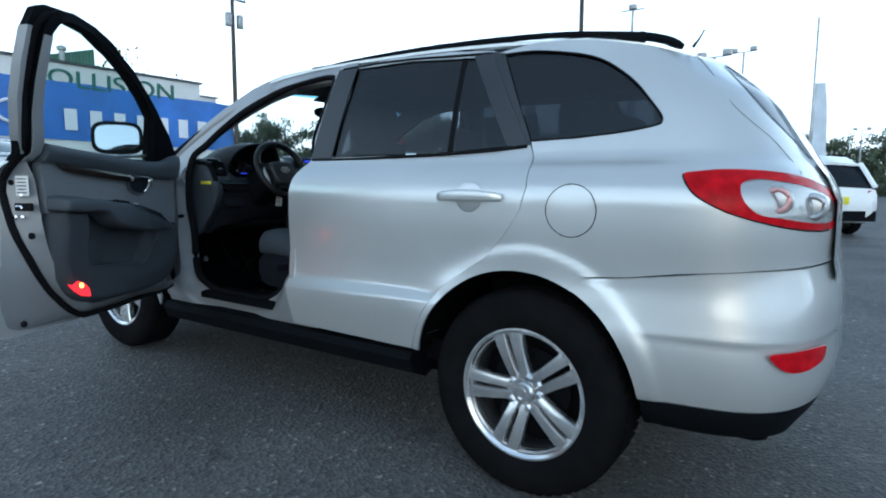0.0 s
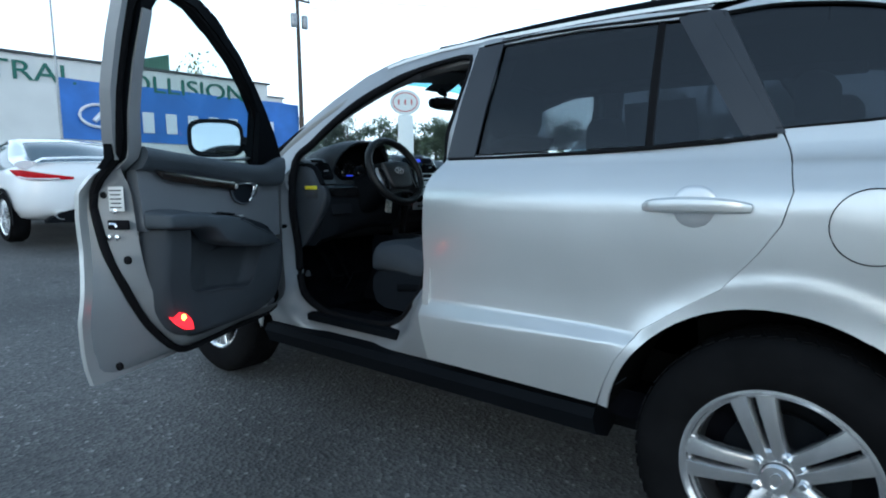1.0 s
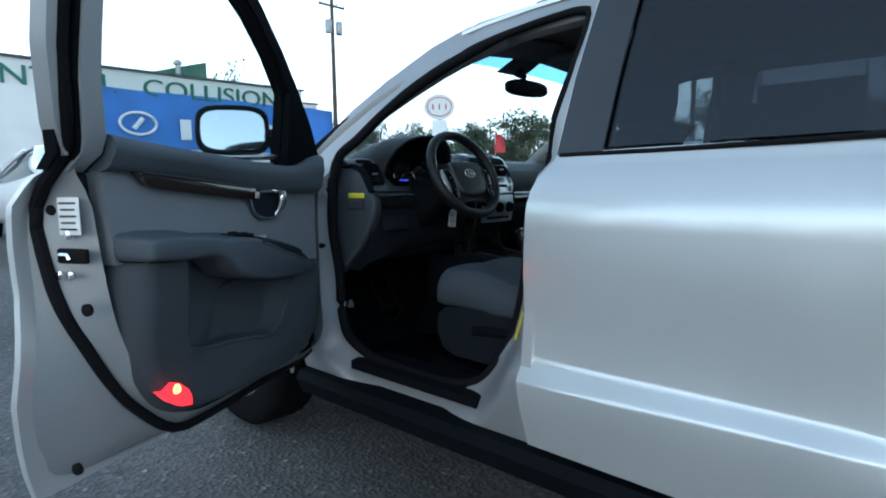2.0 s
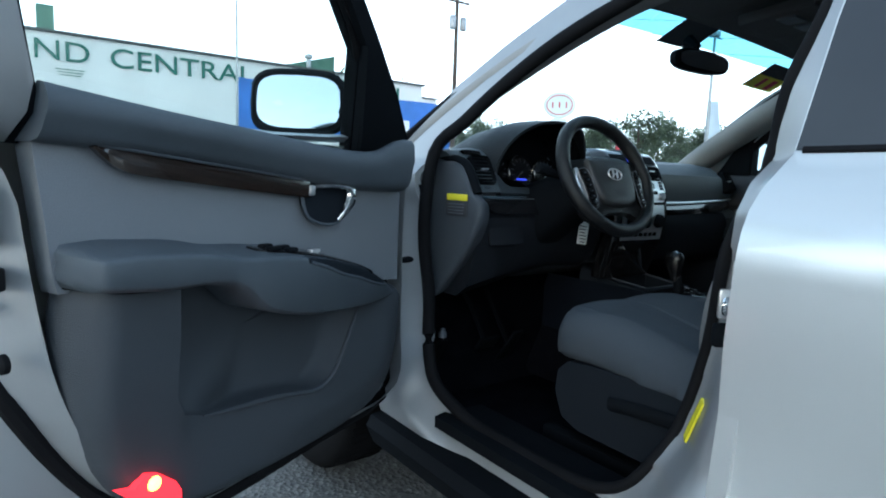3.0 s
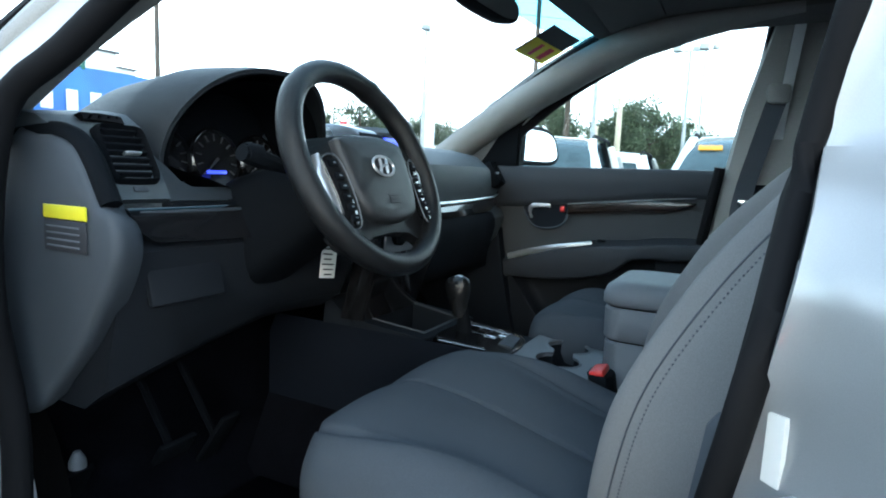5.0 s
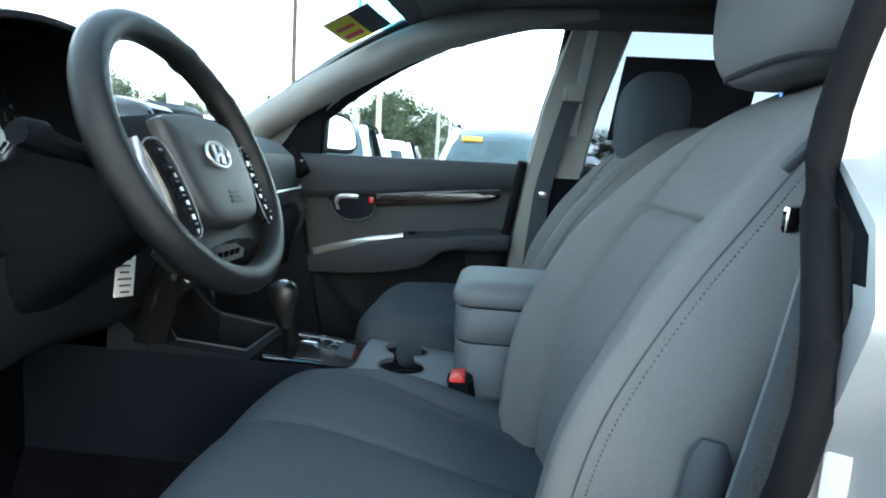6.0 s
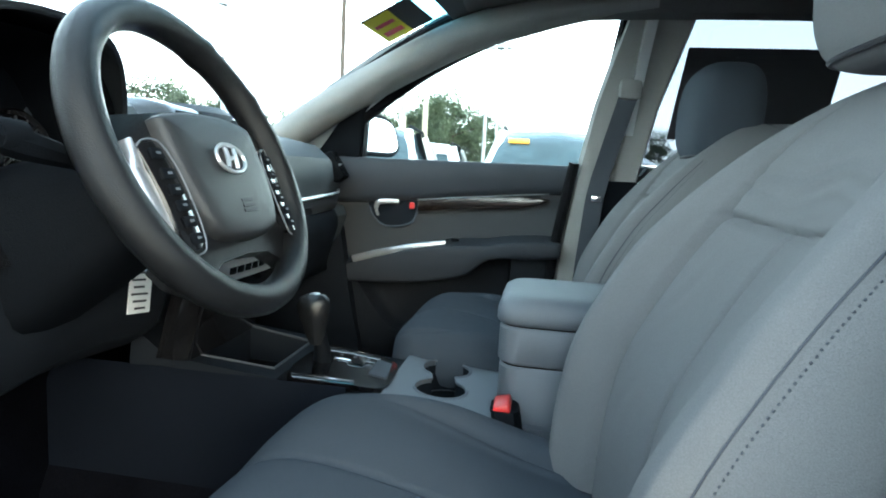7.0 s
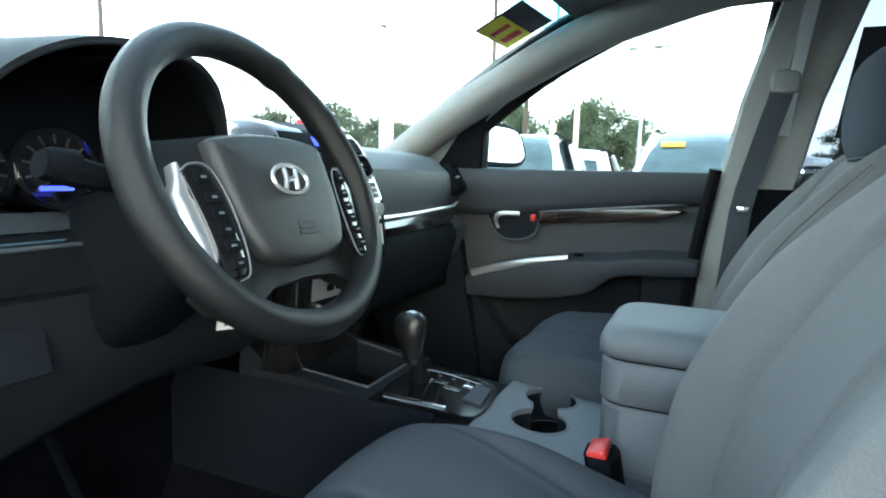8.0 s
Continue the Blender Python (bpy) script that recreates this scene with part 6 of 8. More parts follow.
# centre stack: dark bezel, silver control face, display under a small hood
STACK = [(1.264, 2.12, .105), (1.262, 2.085, .122), (1.250, 2.060, .134), (1.235, 2.045, .140), (1.195, 2.020, .146), (1.126, 1.990, .147), (1.032, 1.977, .145), (.947, 1.988, .138), (.82, 2.03, .122)]
stack_y = lambda z: lerp([(a, b) for a, b, _ in reversed(STACK)], z)
stack_w = lambda z: lerp([(a, c) for a, _, c in reversed(STACK)], z)


def stack_sheet(x0, x1, z0, z1, lift, thick=.008, nz=10, nx=6, crown=.004):
    """A slab following the face of the stack; x as a share of its half width."""
    def at(f, z, d):
        return (.004 + f * stack_w(z), stack_y(z) - lift + d - crown * (1 - f * f), z)
    rows = []
    for k in range(nz + 1):
        z = z0 + (z1 - z0) * k / nz
        fs = [x0 + (x1 - x0) * j / nx for j in range(nx + 1)]
        rows.append([at(f, z, thick) for f in reversed(fs)] + [at(fs[0] + .01, z, .0015)] + [at(f, z, 0) for f in fs[1:-1]] + [at(fs[-1] - .01, z, .0015)])
    return loft(B(), rows)


bm = B()
loft(bm, [[(.004 - w, y + .06, z), (.004 - w, y + .012, z), (.004 - w + .006, y + .003, z), (.004 - w + .016, y, z), (.004, y - .004, z), (.004 + w - .016, y, z), (.004 + w - .006, y + .003, z), (.004 + w, y + .012, z), (.004 + w, y + .06, z)] for z, y, w in [(z, stack_y(z), stack_w(z)) for z in [1.264 - .444 * k / 36 for k in range(37)]]], closed=False, caps=False)
stack = part("centre_fascia", bm, "gloss_black", dash, "centre stack with radio and climate controls", sharp=60)
part("display_window", stack_sheet(-.86, .86, 1.216, 1.244, .0035, nz=4), "black", stack, "dark display window under the hood")
part("clock_display", stack_sheet(-.30, .10, 1.222, 1.238, .0055, .003, 3), "lcd", stack, "lit blue clock display")
radio = part("radio", stack_sheet(-.80, .80, 1.085, 1.158, .004), "satin", stack, "silver radio fascia")
part("radio_display", stack_sheet(-.45, .45, 1.132, 1.153, .0065, .004, 3), "gloss_black", radio, "dark radio display")
for k in range(8):
    part("radio_button", stack_sheet(-.52 + .13 * k, -.41 + .13 * k, 1.112, 1.124, .008, .006, 2, 2, .004), "black", radio)
for x in (-.095, .103):
    bm = lathe(B(), [(.014, 0), (.0135, .010), (.010, .013), (0, .013)], 24, Matrix.Translation((x, stack_y(1.105) - .004, 1.105)) @ Matrix.Rotation(radians(90), 4, "X"))
    part("radio_knob", bm, "satin", radio)
for sg in (-1, 1):
    for k in range(6):
        f = sg * .71
        part("side_button", stack_sheet(f - .07, f + .07, 1.128 + .0105 * k - .022 * (k > 2), 1.136 + .0105 * k - .022 * (k > 2), .0075, .004, 2, 2) if k < 3 else stack_sheet(f - .07, f + .07, 1.164 + .0105 * (k - 3), 1.172 + .0105 * (k - 3), .0055, .004, 2, 2), "cap_trim", stack)
clim = part("climate_panel", stack_sheet(-.80, .80, .955, 1.075, .004), "satin", stack, "silver climate panel")
for x in (-.070, .004, .078):
    bm = lathe(B(), [(.024, 0), (.023, .012), (.018, .017), (0, .018)], 28, Matrix.Translation((x, stack_y(1.02) - .006, 1.02)) @ Matrix.Rotation(radians(90), 4, "X"))
    part("climate_knob", bm, "black", clim)
for k in range(6):
    part("climate_button", stack_sheet(-.55 + .19 * k, -.40 + .19 * k, .968, .980, .0075, .005, 2, 2), "black", clim)
for x in (-.056, .064):
    vent(x, stack_y(1.187) - .004, 1.187, .098, .040, 0, 4, -32, .35)
bm = loft(B(), [[(.02 + math.cos(a) * .105, 2.14 + math.sin(a) * .10, z) for a in [k * math.tau / 24 for k in range(24)]] for z in (1.22, 1.25)] + [[(.02 + math.cos(a) * .09, 2.14 + math.sin(a) * .085, 1.262) for a in [k * math.tau / 24 for k in range(24)]]])
part("dash_bin", bm, "dash", dash, "small lidded bin on the dashboard")

# passenger side strip, glove box
bm = B()
rows = []
for k in range(17):
    x = .165 + .55 * k / 16
    bk = 0.05 * ss(.55, .72, x)
    z = 1.057 + .016 * ss(.2, .72, x)
    rows.append([(x, 2.05 + bk, z + .022), (x, 2.018 + bk, z + .020), (x, 2.010 + bk, z), (x, 2.018 + bk, z - .020), (x, 2.05 + bk, z - .022)])
loft(bm, rows)
part("trim_strip", bm, "gloss_black", dash, "gloss dark trim strip")
pts = [(.165 + .55 * k / 12, 2.010 + 0.05 * ss(.55, .72, .165 + .55 * k / 12), 1.081 + .016 * ss(.2, .72, .165 + .55 * k / 12)) for k in range(13)]
part("strip_line", tube(B(), pts, [.0062 - .0035 * k / 12 for k in range(13)], 6), "satin", dash, "satin line over the strip")
bm = loft(B(), [[(x, 2.06, 1.046), (x, 2.026 + b, 1.040), (x, 2.016 + b, 1.02), (x, 2.018 + b, .99), (x, 2.05 + b, .88), (x, 2.10, .842), (x, 2.2, .835)] for x, b in ((.15, 0), (.3, 0), (.5, 0), (.6, .012), (.68, .03), (.735, .05))])
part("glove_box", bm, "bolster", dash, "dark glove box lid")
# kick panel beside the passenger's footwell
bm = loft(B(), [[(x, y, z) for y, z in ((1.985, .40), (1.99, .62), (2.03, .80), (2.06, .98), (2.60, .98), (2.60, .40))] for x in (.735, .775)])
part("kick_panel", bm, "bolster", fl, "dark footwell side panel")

# ---- steering wheel
SW_C, SW_TILT = Vector((-.409, 1.817, 1.166)), 26
swm = Matrix.Translation(SW_C) @ Matrix.Rotation(radians(90 - SW_TILT), 4, "X")
# local: x right, y up the wheel, z towards the driver
sw = part("steering_wheel", tube(B(), [(.166 * math.cos(k * math.tau / 72), .166 * math.sin(k * math.tau / 72), .012 * math.cos(2 * k * math.tau / 72) * 0) for k in range(72)],
          [0.0178 + (0.0018 if (k % 6 == 0 and 2 < k < 16) else 0) for k in range(72)], 14, True, flat=(1, 1.1)), "leather", car, "black leather-wrapped steering wheel with silver spokes")
sw.matrix_basis = swm
HALF_COVER = [(0, .050), (.045, .049), (.090, .043), (.135, .040), (.160, .046), (.163, -.028), (.146, -.022), (.128, -.012), (.121, -.040), (.117, -.070), (.121, -.092), (.140, -.104), (.128, -.122), (.092, -.142), (.076, -.128), (.050, -.115), (0, -.112)]
cover = HALF_COVER + [(-a, b) for a, b in reversed(HALF_COVER[1:-1])]


def dish(x, y):
    r_ = math.hypot(x, y)
    return lerp([(0, .006), (.09, .004), (.135, -.004), (.17, -.004)], r_)


bm = flat_sheet(cover, (), 0.014)
r = bmesh.ops.extrude_face_region(bm, geom=bm.faces[:])
mv = {v for v in r["geom"] if isinstance(v, bmesh.types.BMVert)}
for v in list(bm.verts):
    x, y = v.co.y, v.co.z
    v.co = Vector((x, y, dish(x, y) - (.020 if v in mv else 0)))
rim_edges = [e for e in bm.edges if len(e.link_faces) == 2 and e.calc_face_angle(0) > 1.2 and all(v not in mv for v in e.verts)]
bmesh.ops.bevel(bm, geom=rim_edges, offset=0.004, segments=2, profile=0.5, affect="EDGES")
part("spoke_plate", bm, "leather", sw, "dark moulded four-spoke centre")
bm = B()
rows = []
pad = [(-.088, .030), (-.082, .038), (-.045, .045), (0, .047), (.045, .045), (.082, .038), (.088, .030), (.087, .0), (.083, -.035), (.073, -.070), (.052, -.092), (.0, -.099), (-.052, -.092), (-.073, -.070), (-.083, -.035), (-.087, .0)]
for z, s in ((.0, 1.0), (.011, 1.0), (.017, .975), (.0205, .92), (.023, .75), (.0245, .45), (.025, .15)):
    rows.append([(p.x * s, (p.y + .022) * s - .022, z) for p in smooth_line([(a, b, 0) for a, b in pad], 4, True)])
loft(bm, rows)
hubp = part("airbag_cover", bm, "airbag", sw, "dark airbag cover")
EZ = .0265
bm = tube(B(), [(.0275 * math.cos(k * math.tau / 32), .0165 * math.sin(k * math.tau / 32) - .010, EZ) for k in range(32)], 0.0024, 6, True)
tube(bm, smooth_line([(-.013, -.021, EZ), (-.008, -.010, EZ + .001), (-.005, .002, EZ)], 4), 0.0028, 6)
tube(bm, smooth_line([(.005, -.022, EZ), (.008, -.010, EZ + .001), (.013, .001, EZ)], 4), 0.0028, 6)
tube(bm, smooth_line([(-.009, -.012, EZ), (0, -.010, EZ + .001), (.009, -.008, EZ)], 4), 0.0024, 6)
part("emblem", bm, "satin", hubp, "oval chrome emblem")
for k in range(3):
    bm = box(B(), (.0, -.058 - .006 * k, .0245), (.024 + .004 * (k == 2), .0032, .001))
    part("airbag_mark", bm, "ink", hubp)
for sg in (-1, 1):
    # bright crescent, switch strip with its bezel, and the small switches
    rows = []
    for x, y, w, z in ((.127, .014, .003, .006), (.129, -.002, .005, .007), (.133, -.016, .009, .006), (.127, -.040, .011, .005), (.122, -.064, .011, .004), (.121, -.082, .010, .003), (.123, -.094, .008, .001)):
        rows.append([(sg * (x + w), y, z - .004), (sg * (x + w * .6), y, z + .001), (sg * x, y, z + .003), (sg * (x - w), y, z + .002), (sg * (x - w), y, z - .008), (sg * (x + w), y, z - .010)])
    part("bright_crescent", loft(B(), rows), "satin", sw, "satin silver crescent")
    rows = []
    for x, y, w in ((.112, .008, .008), (.111, .002, .015), (.106, -.020, .016), (.1035, -.045, .0155), (.103, -.070, .0150), (.105, -.090, .014), (.107, -.100, .007)):
        rows.append([(sg * (x + w), y, .004), (sg * (x + w), y, .011), (sg * (x + w * .5), y, .0145), (sg * (x - w * .5), y, .0155), (sg * (x - w), y, .013), (sg * (x - w), y, .004)])
    pd = part("switch_pod", loft(B(), rows), "gloss_black", sw, "black switch strip")
    part("pod_bezel", tube(B(), smooth_line([(sg * .127, .004, .010), (sg * .118, .0105, .013), (sg * .104, .0095, .016), (sg * .095, .0, .0165), (sg * .0895, -.022, .0165), (sg * .0875, -.050, .016), (sg * .0880, -.078, .015), (sg * .093, -.100, .013), (sg * .105, -.104, .010)], 4), 0.0010, 5), "console", pd, "thin grey bezel")
    for k in range(6):
        y = (-.004, -.024, -.040, -.056, -.072, -.089)[k]
        x = lerp([(-.10, .104), (-.05, .104), (-.02, .106), (0, .111)], y)
        bt = part("wheel_button", box(B(), (sg * x, y, .0155), (.018, .011, .004), 0.002), "black", pd)
        part("button_mark", box(B(), (sg * x, y, .0178), (.006, .0022, .0008)), "console", bt)
# column and stalks
bm = B()
ax = Vector((0, math.cos(radians(SW_TILT)), -math.sin(radians(SW_TILT))))
rows = []
for d, w, h in ((.035, .05, .05), (.05, .066, .062), (.15, .075, .085), (.28, .085, .11)):
    c = SW_C + ax * d
    rows.append([c + Vector((math.copysign(abs(math.cos(a)) ** .6, math.cos(a)) * w, 0, math.copysign(abs(math.sin(a)) ** .6, math.sin(a)) * h - .012)) for a in [k * math.tau / 20 for k in range(20)]])
loft(bm, rows)
col = part("steering_column", bm, "black", car, "black steering column shroud")
for sg, s_ in ((-1, 1), (1, 1)):
    st = SW_C + ax * .07
    pts = [st + Vector((sg * .06, 0, .01)), st + Vector((sg * .12, .0, .025)), st + Vector((sg * .175, .0, .036)), st + Vector((sg * .205, .0, .042))]
    part("stalk", tube(B(), pts, [.011, .010, .014, .012], 8), "black", col, "black control stalk")
bm = lathe(B(), [(0, 0), (.013, 0), (.0145, .006), (.013, .026), (0, .027)], 20, oriented(SW_C + ax * .07 + Vector((-.200, .0, .042)), (0, 1, 0), (0, 0, 1)) )
part("stalk_end", bm, "black", col, "dark stalk end")
bm = lathe(B(), [(.018, 0), (.018, .012), (.010, .014)], 20, oriented(SW_C + ax * .12 + Vector((.085, -.01, -.03)), (0, 1, 0), (0, 0, 1)))
part("ignition_lock", bm, "satin", col)
# key with hanging tag
tag = thing("key_tag", "white printed paper tag hanging from the key", "tag")
c = Vector((-.290, 1.99, 1.052))
bm = box(B(), c + Vector((0, 0, -.065)), (.046, .002, .075), 0.0008, Matrix.Rotation(radians(8), 4, "Y"))
tg = part("tag_card", bm, "paper", tag, "white card")
for k in range(6):
    bm = box(B(), c + Vector((-.004, -.0016, -.045 - .010 * k)), (.034 - .006 * (k % 3), .0008, .003), 0, Matrix.Rotation(radians(8), 4, "Y"))
    part("print_line", bm, "ink", tg)
part("key_ring", tube(B(), [c + Vector((0, .012 * math.cos(k * .524), .006 + .022 * math.sin(k * .524))) for k in range(12)], 0.0012, 6, True), "chrome", tag)

# ---- centre console
CB = ((1.0, .70), (1.45, .702), (1.688, .708), (1.70, .772), (1.865, .785), (1.875, .725), (2.062, .735), (2.07, .80), (2.15, .86))
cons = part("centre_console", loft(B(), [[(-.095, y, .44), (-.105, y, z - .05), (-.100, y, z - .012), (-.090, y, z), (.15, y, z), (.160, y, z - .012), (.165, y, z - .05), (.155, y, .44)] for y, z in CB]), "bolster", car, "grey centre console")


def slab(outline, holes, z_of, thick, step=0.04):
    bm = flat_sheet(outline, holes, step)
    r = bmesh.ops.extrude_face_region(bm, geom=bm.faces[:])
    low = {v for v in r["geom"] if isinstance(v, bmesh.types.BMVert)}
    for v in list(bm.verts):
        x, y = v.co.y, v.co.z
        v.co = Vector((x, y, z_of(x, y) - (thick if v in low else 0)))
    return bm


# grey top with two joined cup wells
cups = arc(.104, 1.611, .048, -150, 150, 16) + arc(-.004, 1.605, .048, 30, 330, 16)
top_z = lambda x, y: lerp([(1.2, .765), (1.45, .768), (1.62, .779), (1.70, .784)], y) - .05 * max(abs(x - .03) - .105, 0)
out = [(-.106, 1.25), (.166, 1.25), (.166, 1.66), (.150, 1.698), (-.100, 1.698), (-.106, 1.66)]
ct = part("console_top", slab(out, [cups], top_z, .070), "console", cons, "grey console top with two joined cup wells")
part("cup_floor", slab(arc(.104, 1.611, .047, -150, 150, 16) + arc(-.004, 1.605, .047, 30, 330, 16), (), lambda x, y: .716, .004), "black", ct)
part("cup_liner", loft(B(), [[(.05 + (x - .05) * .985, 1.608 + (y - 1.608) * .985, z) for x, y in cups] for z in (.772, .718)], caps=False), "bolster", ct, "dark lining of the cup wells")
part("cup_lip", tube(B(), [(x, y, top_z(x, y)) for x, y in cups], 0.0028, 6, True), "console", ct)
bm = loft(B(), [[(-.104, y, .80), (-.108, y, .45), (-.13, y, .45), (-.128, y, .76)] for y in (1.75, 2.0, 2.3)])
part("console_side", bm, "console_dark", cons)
# open tray in front of the lever
out = [(-.100, 1.876), (.150, 1.876), (.158, 2.066), (-.104, 2.066)]
hole = [(-.062, 1.898), (.116, 1.898), (.135, 2.045), (-.070, 2.045)]
tray_z = lambda x, y: .800 + .10 * (y - 1.876)
tray = part("console_tray", slab(out, [hole], tray_z, .075), "bolster", cons, "grey tray frame with a deep black well")
part("tray_floor", slab([(-.07, 1.89), (.13, 1.89), (.14, 2.05), (-.075, 2.05)], (), lambda x, y: .745, .004), "seal", tray)
part("tray_lip", tube(B(), [(x, y, tray_z(x, y) + .001) for x, y in hole], 0.003, 6, True), "cap_trim", tray)
# shift plate with its stepped gate
plate_o = [(q.x, q.y) for q in smooth_line([(-.074, 1.868, 0), (.108, 1.868, 0), (.106, 1.80, 0), (.098, 1.735, 0), (.072, 1.706, 0), (.02, 1.694, 0), (-.06, 1.700, 0), (-.070, 1.76, 0)], 3, True)]
plate_z = lambda x, y: .789 + .065 * (y - 1.70)
gate_p = part("shift_plate", slab(plate_o, (), plate_z, .014, .06), "gloss_black", cons, "gloss black shift plate")
part("plate_line", tube(B(), [(.098, 1.862, .802), (.096, 1.80, .797), (.088, 1.742, .794)], 0.0025, 6), "chrome", gate_p, "chrome edge line")
part("plate_line", tube(B(), [(-.068, 1.862, .802), (-.062, 1.80, .797), (-.058, 1.75, .794)], 0.0025, 6), "chrome", gate_p, "chrome edge line")
part("gate_slot", tube(B(), [(x, y, plate_z(x, y) + .0015) for x, y in ((.028, 1.852), (.028, 1.822), (.044, 1.822), (.044, 1.790), (.028, 1.790), (.028, 1.762), (.050, 1.762), (.050, 1.735))], 0.0016, 5), "chrome", gate_p, "bright stepped gate line")
part("plate_insert", slab([(-.02, 1.702), (.058, 1.712), (.066, 1.742), (-.012, 1.738)], (), lambda x, y: plate_z(x, y) + .004, .004), "cap_trim", gate_p, "grey insert")
for k in range(4):
    part("gear_mark", box(B(), (.068, 1.845 - .028 * k, plate_z(0, 1.845 - .028 * k) + .001), (.005, .006, .001)), "console", gate_p)
lev = part("gear_lever", tube(B(), [(.024, 1.838, .79), (.022, 1.842, .83), (.020, 1.850, .87)], [.019, .014, .013], 10), "black", cons, "black gear lever")
bm = loft(B(), [[Vector((.018 + math.cos(a) * w, 1.855 + yo + math.sin(a) * d, z)) for a in [k * math.tau / 16 for k in range(16)]] for z, w, d, yo in ((.832, .013, .015, -.006), (.850, .017, .020, -.002), (.868, .020, .024, 0), (.885, .023, .030, .002), (.904, .024, .033, .003), (.918, .021, .029, .002), (.926, .012, .018, .0), (.928, .004, .006, 0))])
part("gear_knob", bm, "knob", lev, "dark leather gear knob")
part("knob_cap", tube(B(), smooth_line([(.018, 1.872, .922), (.018, 1.856, .9285), (.018, 1.842, .924)], 4), 0.004, 8, flat=(1.8, .4)), "satin", lev, "bright inlay on top of the knob")


# armrest box with lid
def rring(x0, x1, y0, y1, r, z):
    pts = []
    for cx, cy, a0 in ((x1 - r, y1 - r, 0), (x0 + r, y1 - r, 90), (x0 + r, y0 + r, 180), (x1 - r, y0 + r, 270)):
        pts += [(px, py, z) for px, py in arc(cx, cy, r, a0, a0 + 90, 5)]
    return pts


def soft_block(x0, x1, y0, y1, r, levels):
    return loft(B(), [rring(x0 + o, x1 - o, y0 + o, y1 - o, r, z) for z, o in levels])


abox = part("armrest_box", soft_block(-.090, .138, 1.14, 1.500, .035, ((.68, .0), (.856, .0), (.860, .003))), "console", cons, "grey armrest box")
part("armrest_tray", soft_block(-.091, .139, 1.14, 1.503, .036, ((.863, .003), (.867, 0), (.921, 0), (.925, .003))), "console", abox)
part("box_gap", soft_block(-.086, .134, 1.145, 1.497, .034, ((.855, 0), (.932, 0))), "seal", abox)
part("armrest_lid", soft_block(-.093, .141, 1.14, 1.508, .040, ((.928, .004), (.932, 0), (.948, 0), (.962, .005), (.971, .016), (.974, .034))), "console", abox, "padded grey lid", sharp=60)


# ---- seats
def seat(x0, y0, name_label, belt_side, low=0.0):
    s = thing("seat", name_label, "seat", m=None)
    s.parent = car
    s.name = "front_seat"

    def blob(rows, m, lab, nm, parent=s):
        bm = loft(B(), rows)
        o = part(nm, bm, m, parent, lab, sharp=60)
        return o

    # cushion: three fields across with a seam in the middle and raised bolsters
    ztab = dense([(1.33, .752), (1.36, .758), (1.42, .772), (1.50, .794), (1.58, .815), (1.66, .830), (1.72, .832), (1.76, .818), (1.785, .795), (1.80, .765), (1.805, .72)])
    ys = [1.805, 1.8035, 1.801, 1.797, 1.792, 1.785, 1.777, 1.768] + [1.758 - .0125 * k for k in range(35)]
    fine = [-1 + 2 * k / 128 for k in range(129)]
    rows = []
    for y in ys:
        zt = lerp(ztab, y)
        nose = ss(1.74, 1.80, y)
        wid = .252 * (1 - (max(y - 1.60, 0) / .209) ** 5) ** .45
        line = .66 + .22 * ss(1.45, 1.74, y)
        row = []
        for px in fine:
            a = abs(px)
            rise = .026 * ss(line - .10, line + .10, a) * ss(1.76, 1.52, y)
            edge = -.030 * (max(a - .80, 0) / .20) ** 2.2
            seam = -.0075 * math.exp(-((a - line) / .022) ** 2) - .0055 * math.exp(-(px / .020) ** 2)
            puff = .007 * math.sin(math.pi * min(a / line, 1)) * (1 - .5 * nose)
            row.append((x0 + px * (wid - .010), y0 + y, zt + rise + edge + seam + puff))
        top = row[-1][2]
        for dx, dz in ((-.003, .012), (.002, .030), (.003, .055), (-.002, .080), (-.014, .098), (-.05, .106)):
            row.append((x0 + wid + dx, y0 + y, max(top - dz, .708)))
        row += [(x0 + px * wid, y0 + y, .706) for px in (.5, 0, -.5)]
        for dx, dz in reversed(((-.003, .012), (.002, .030), (.003, .055), (-.002, .080), (-.014, .098), (-.05, .106))):
            row.append((x0 - wid - dx, y0 + y, max(top - dz, .708)))
        rows.append(row)
    blob(rows, "cloth_shaded", "grey woven seat cushion", "cushion")
    # backrest
    back_y = lambda h: lerp([(0, 1.365), (.09, 1.358), (.184, 1.338), (.28, 1.290), (.36, 1.240), (.44, 1.185), (.49, 1.130), (.52, 1.08)], h)
    BW = dense([(0, .230), (.1, .255), (.25, .263), (.38, .243), (.46, .208), (.50, .17), (.52, .12)])
    BY = dense([(h, back_y(h)) for h in (0, .09, .184, .28, .36, .44, .49, .52)])

    def back_pt(px, h, lift=.0):
        a = abs(px)
        bol = (.032 if px * belt_side > 0 else .052) * ss(.53, .74, a) * (1 - .35 * ss(.80, 1, a)) * ss(.52, .30, h)
        edge = -.085 * max(a - .82, 0) ** 1.4 / .18 ** 1.4
        field = 1 - ss(.54, .60, a)
        seam = -.014 * math.exp(-((a - .55) / .016) ** 2) * ss(.50, .44, h)
        seam -= .010 * math.exp(-(px / .018) ** 2) * ss(.365, .33, h)
        seam -= .030 * (1 - (a / .58) ** 2) * ss(.50, .34, h) if a < .58 else 0
        seam += .006 * math.sin(math.pi * min(a / .56, 1)) * ss(.36, .30, h)
        seam -= .0085 * math.exp(-((h - .362 + .010 * math.cos(px * 2.5)) / .0045) ** 2) * field
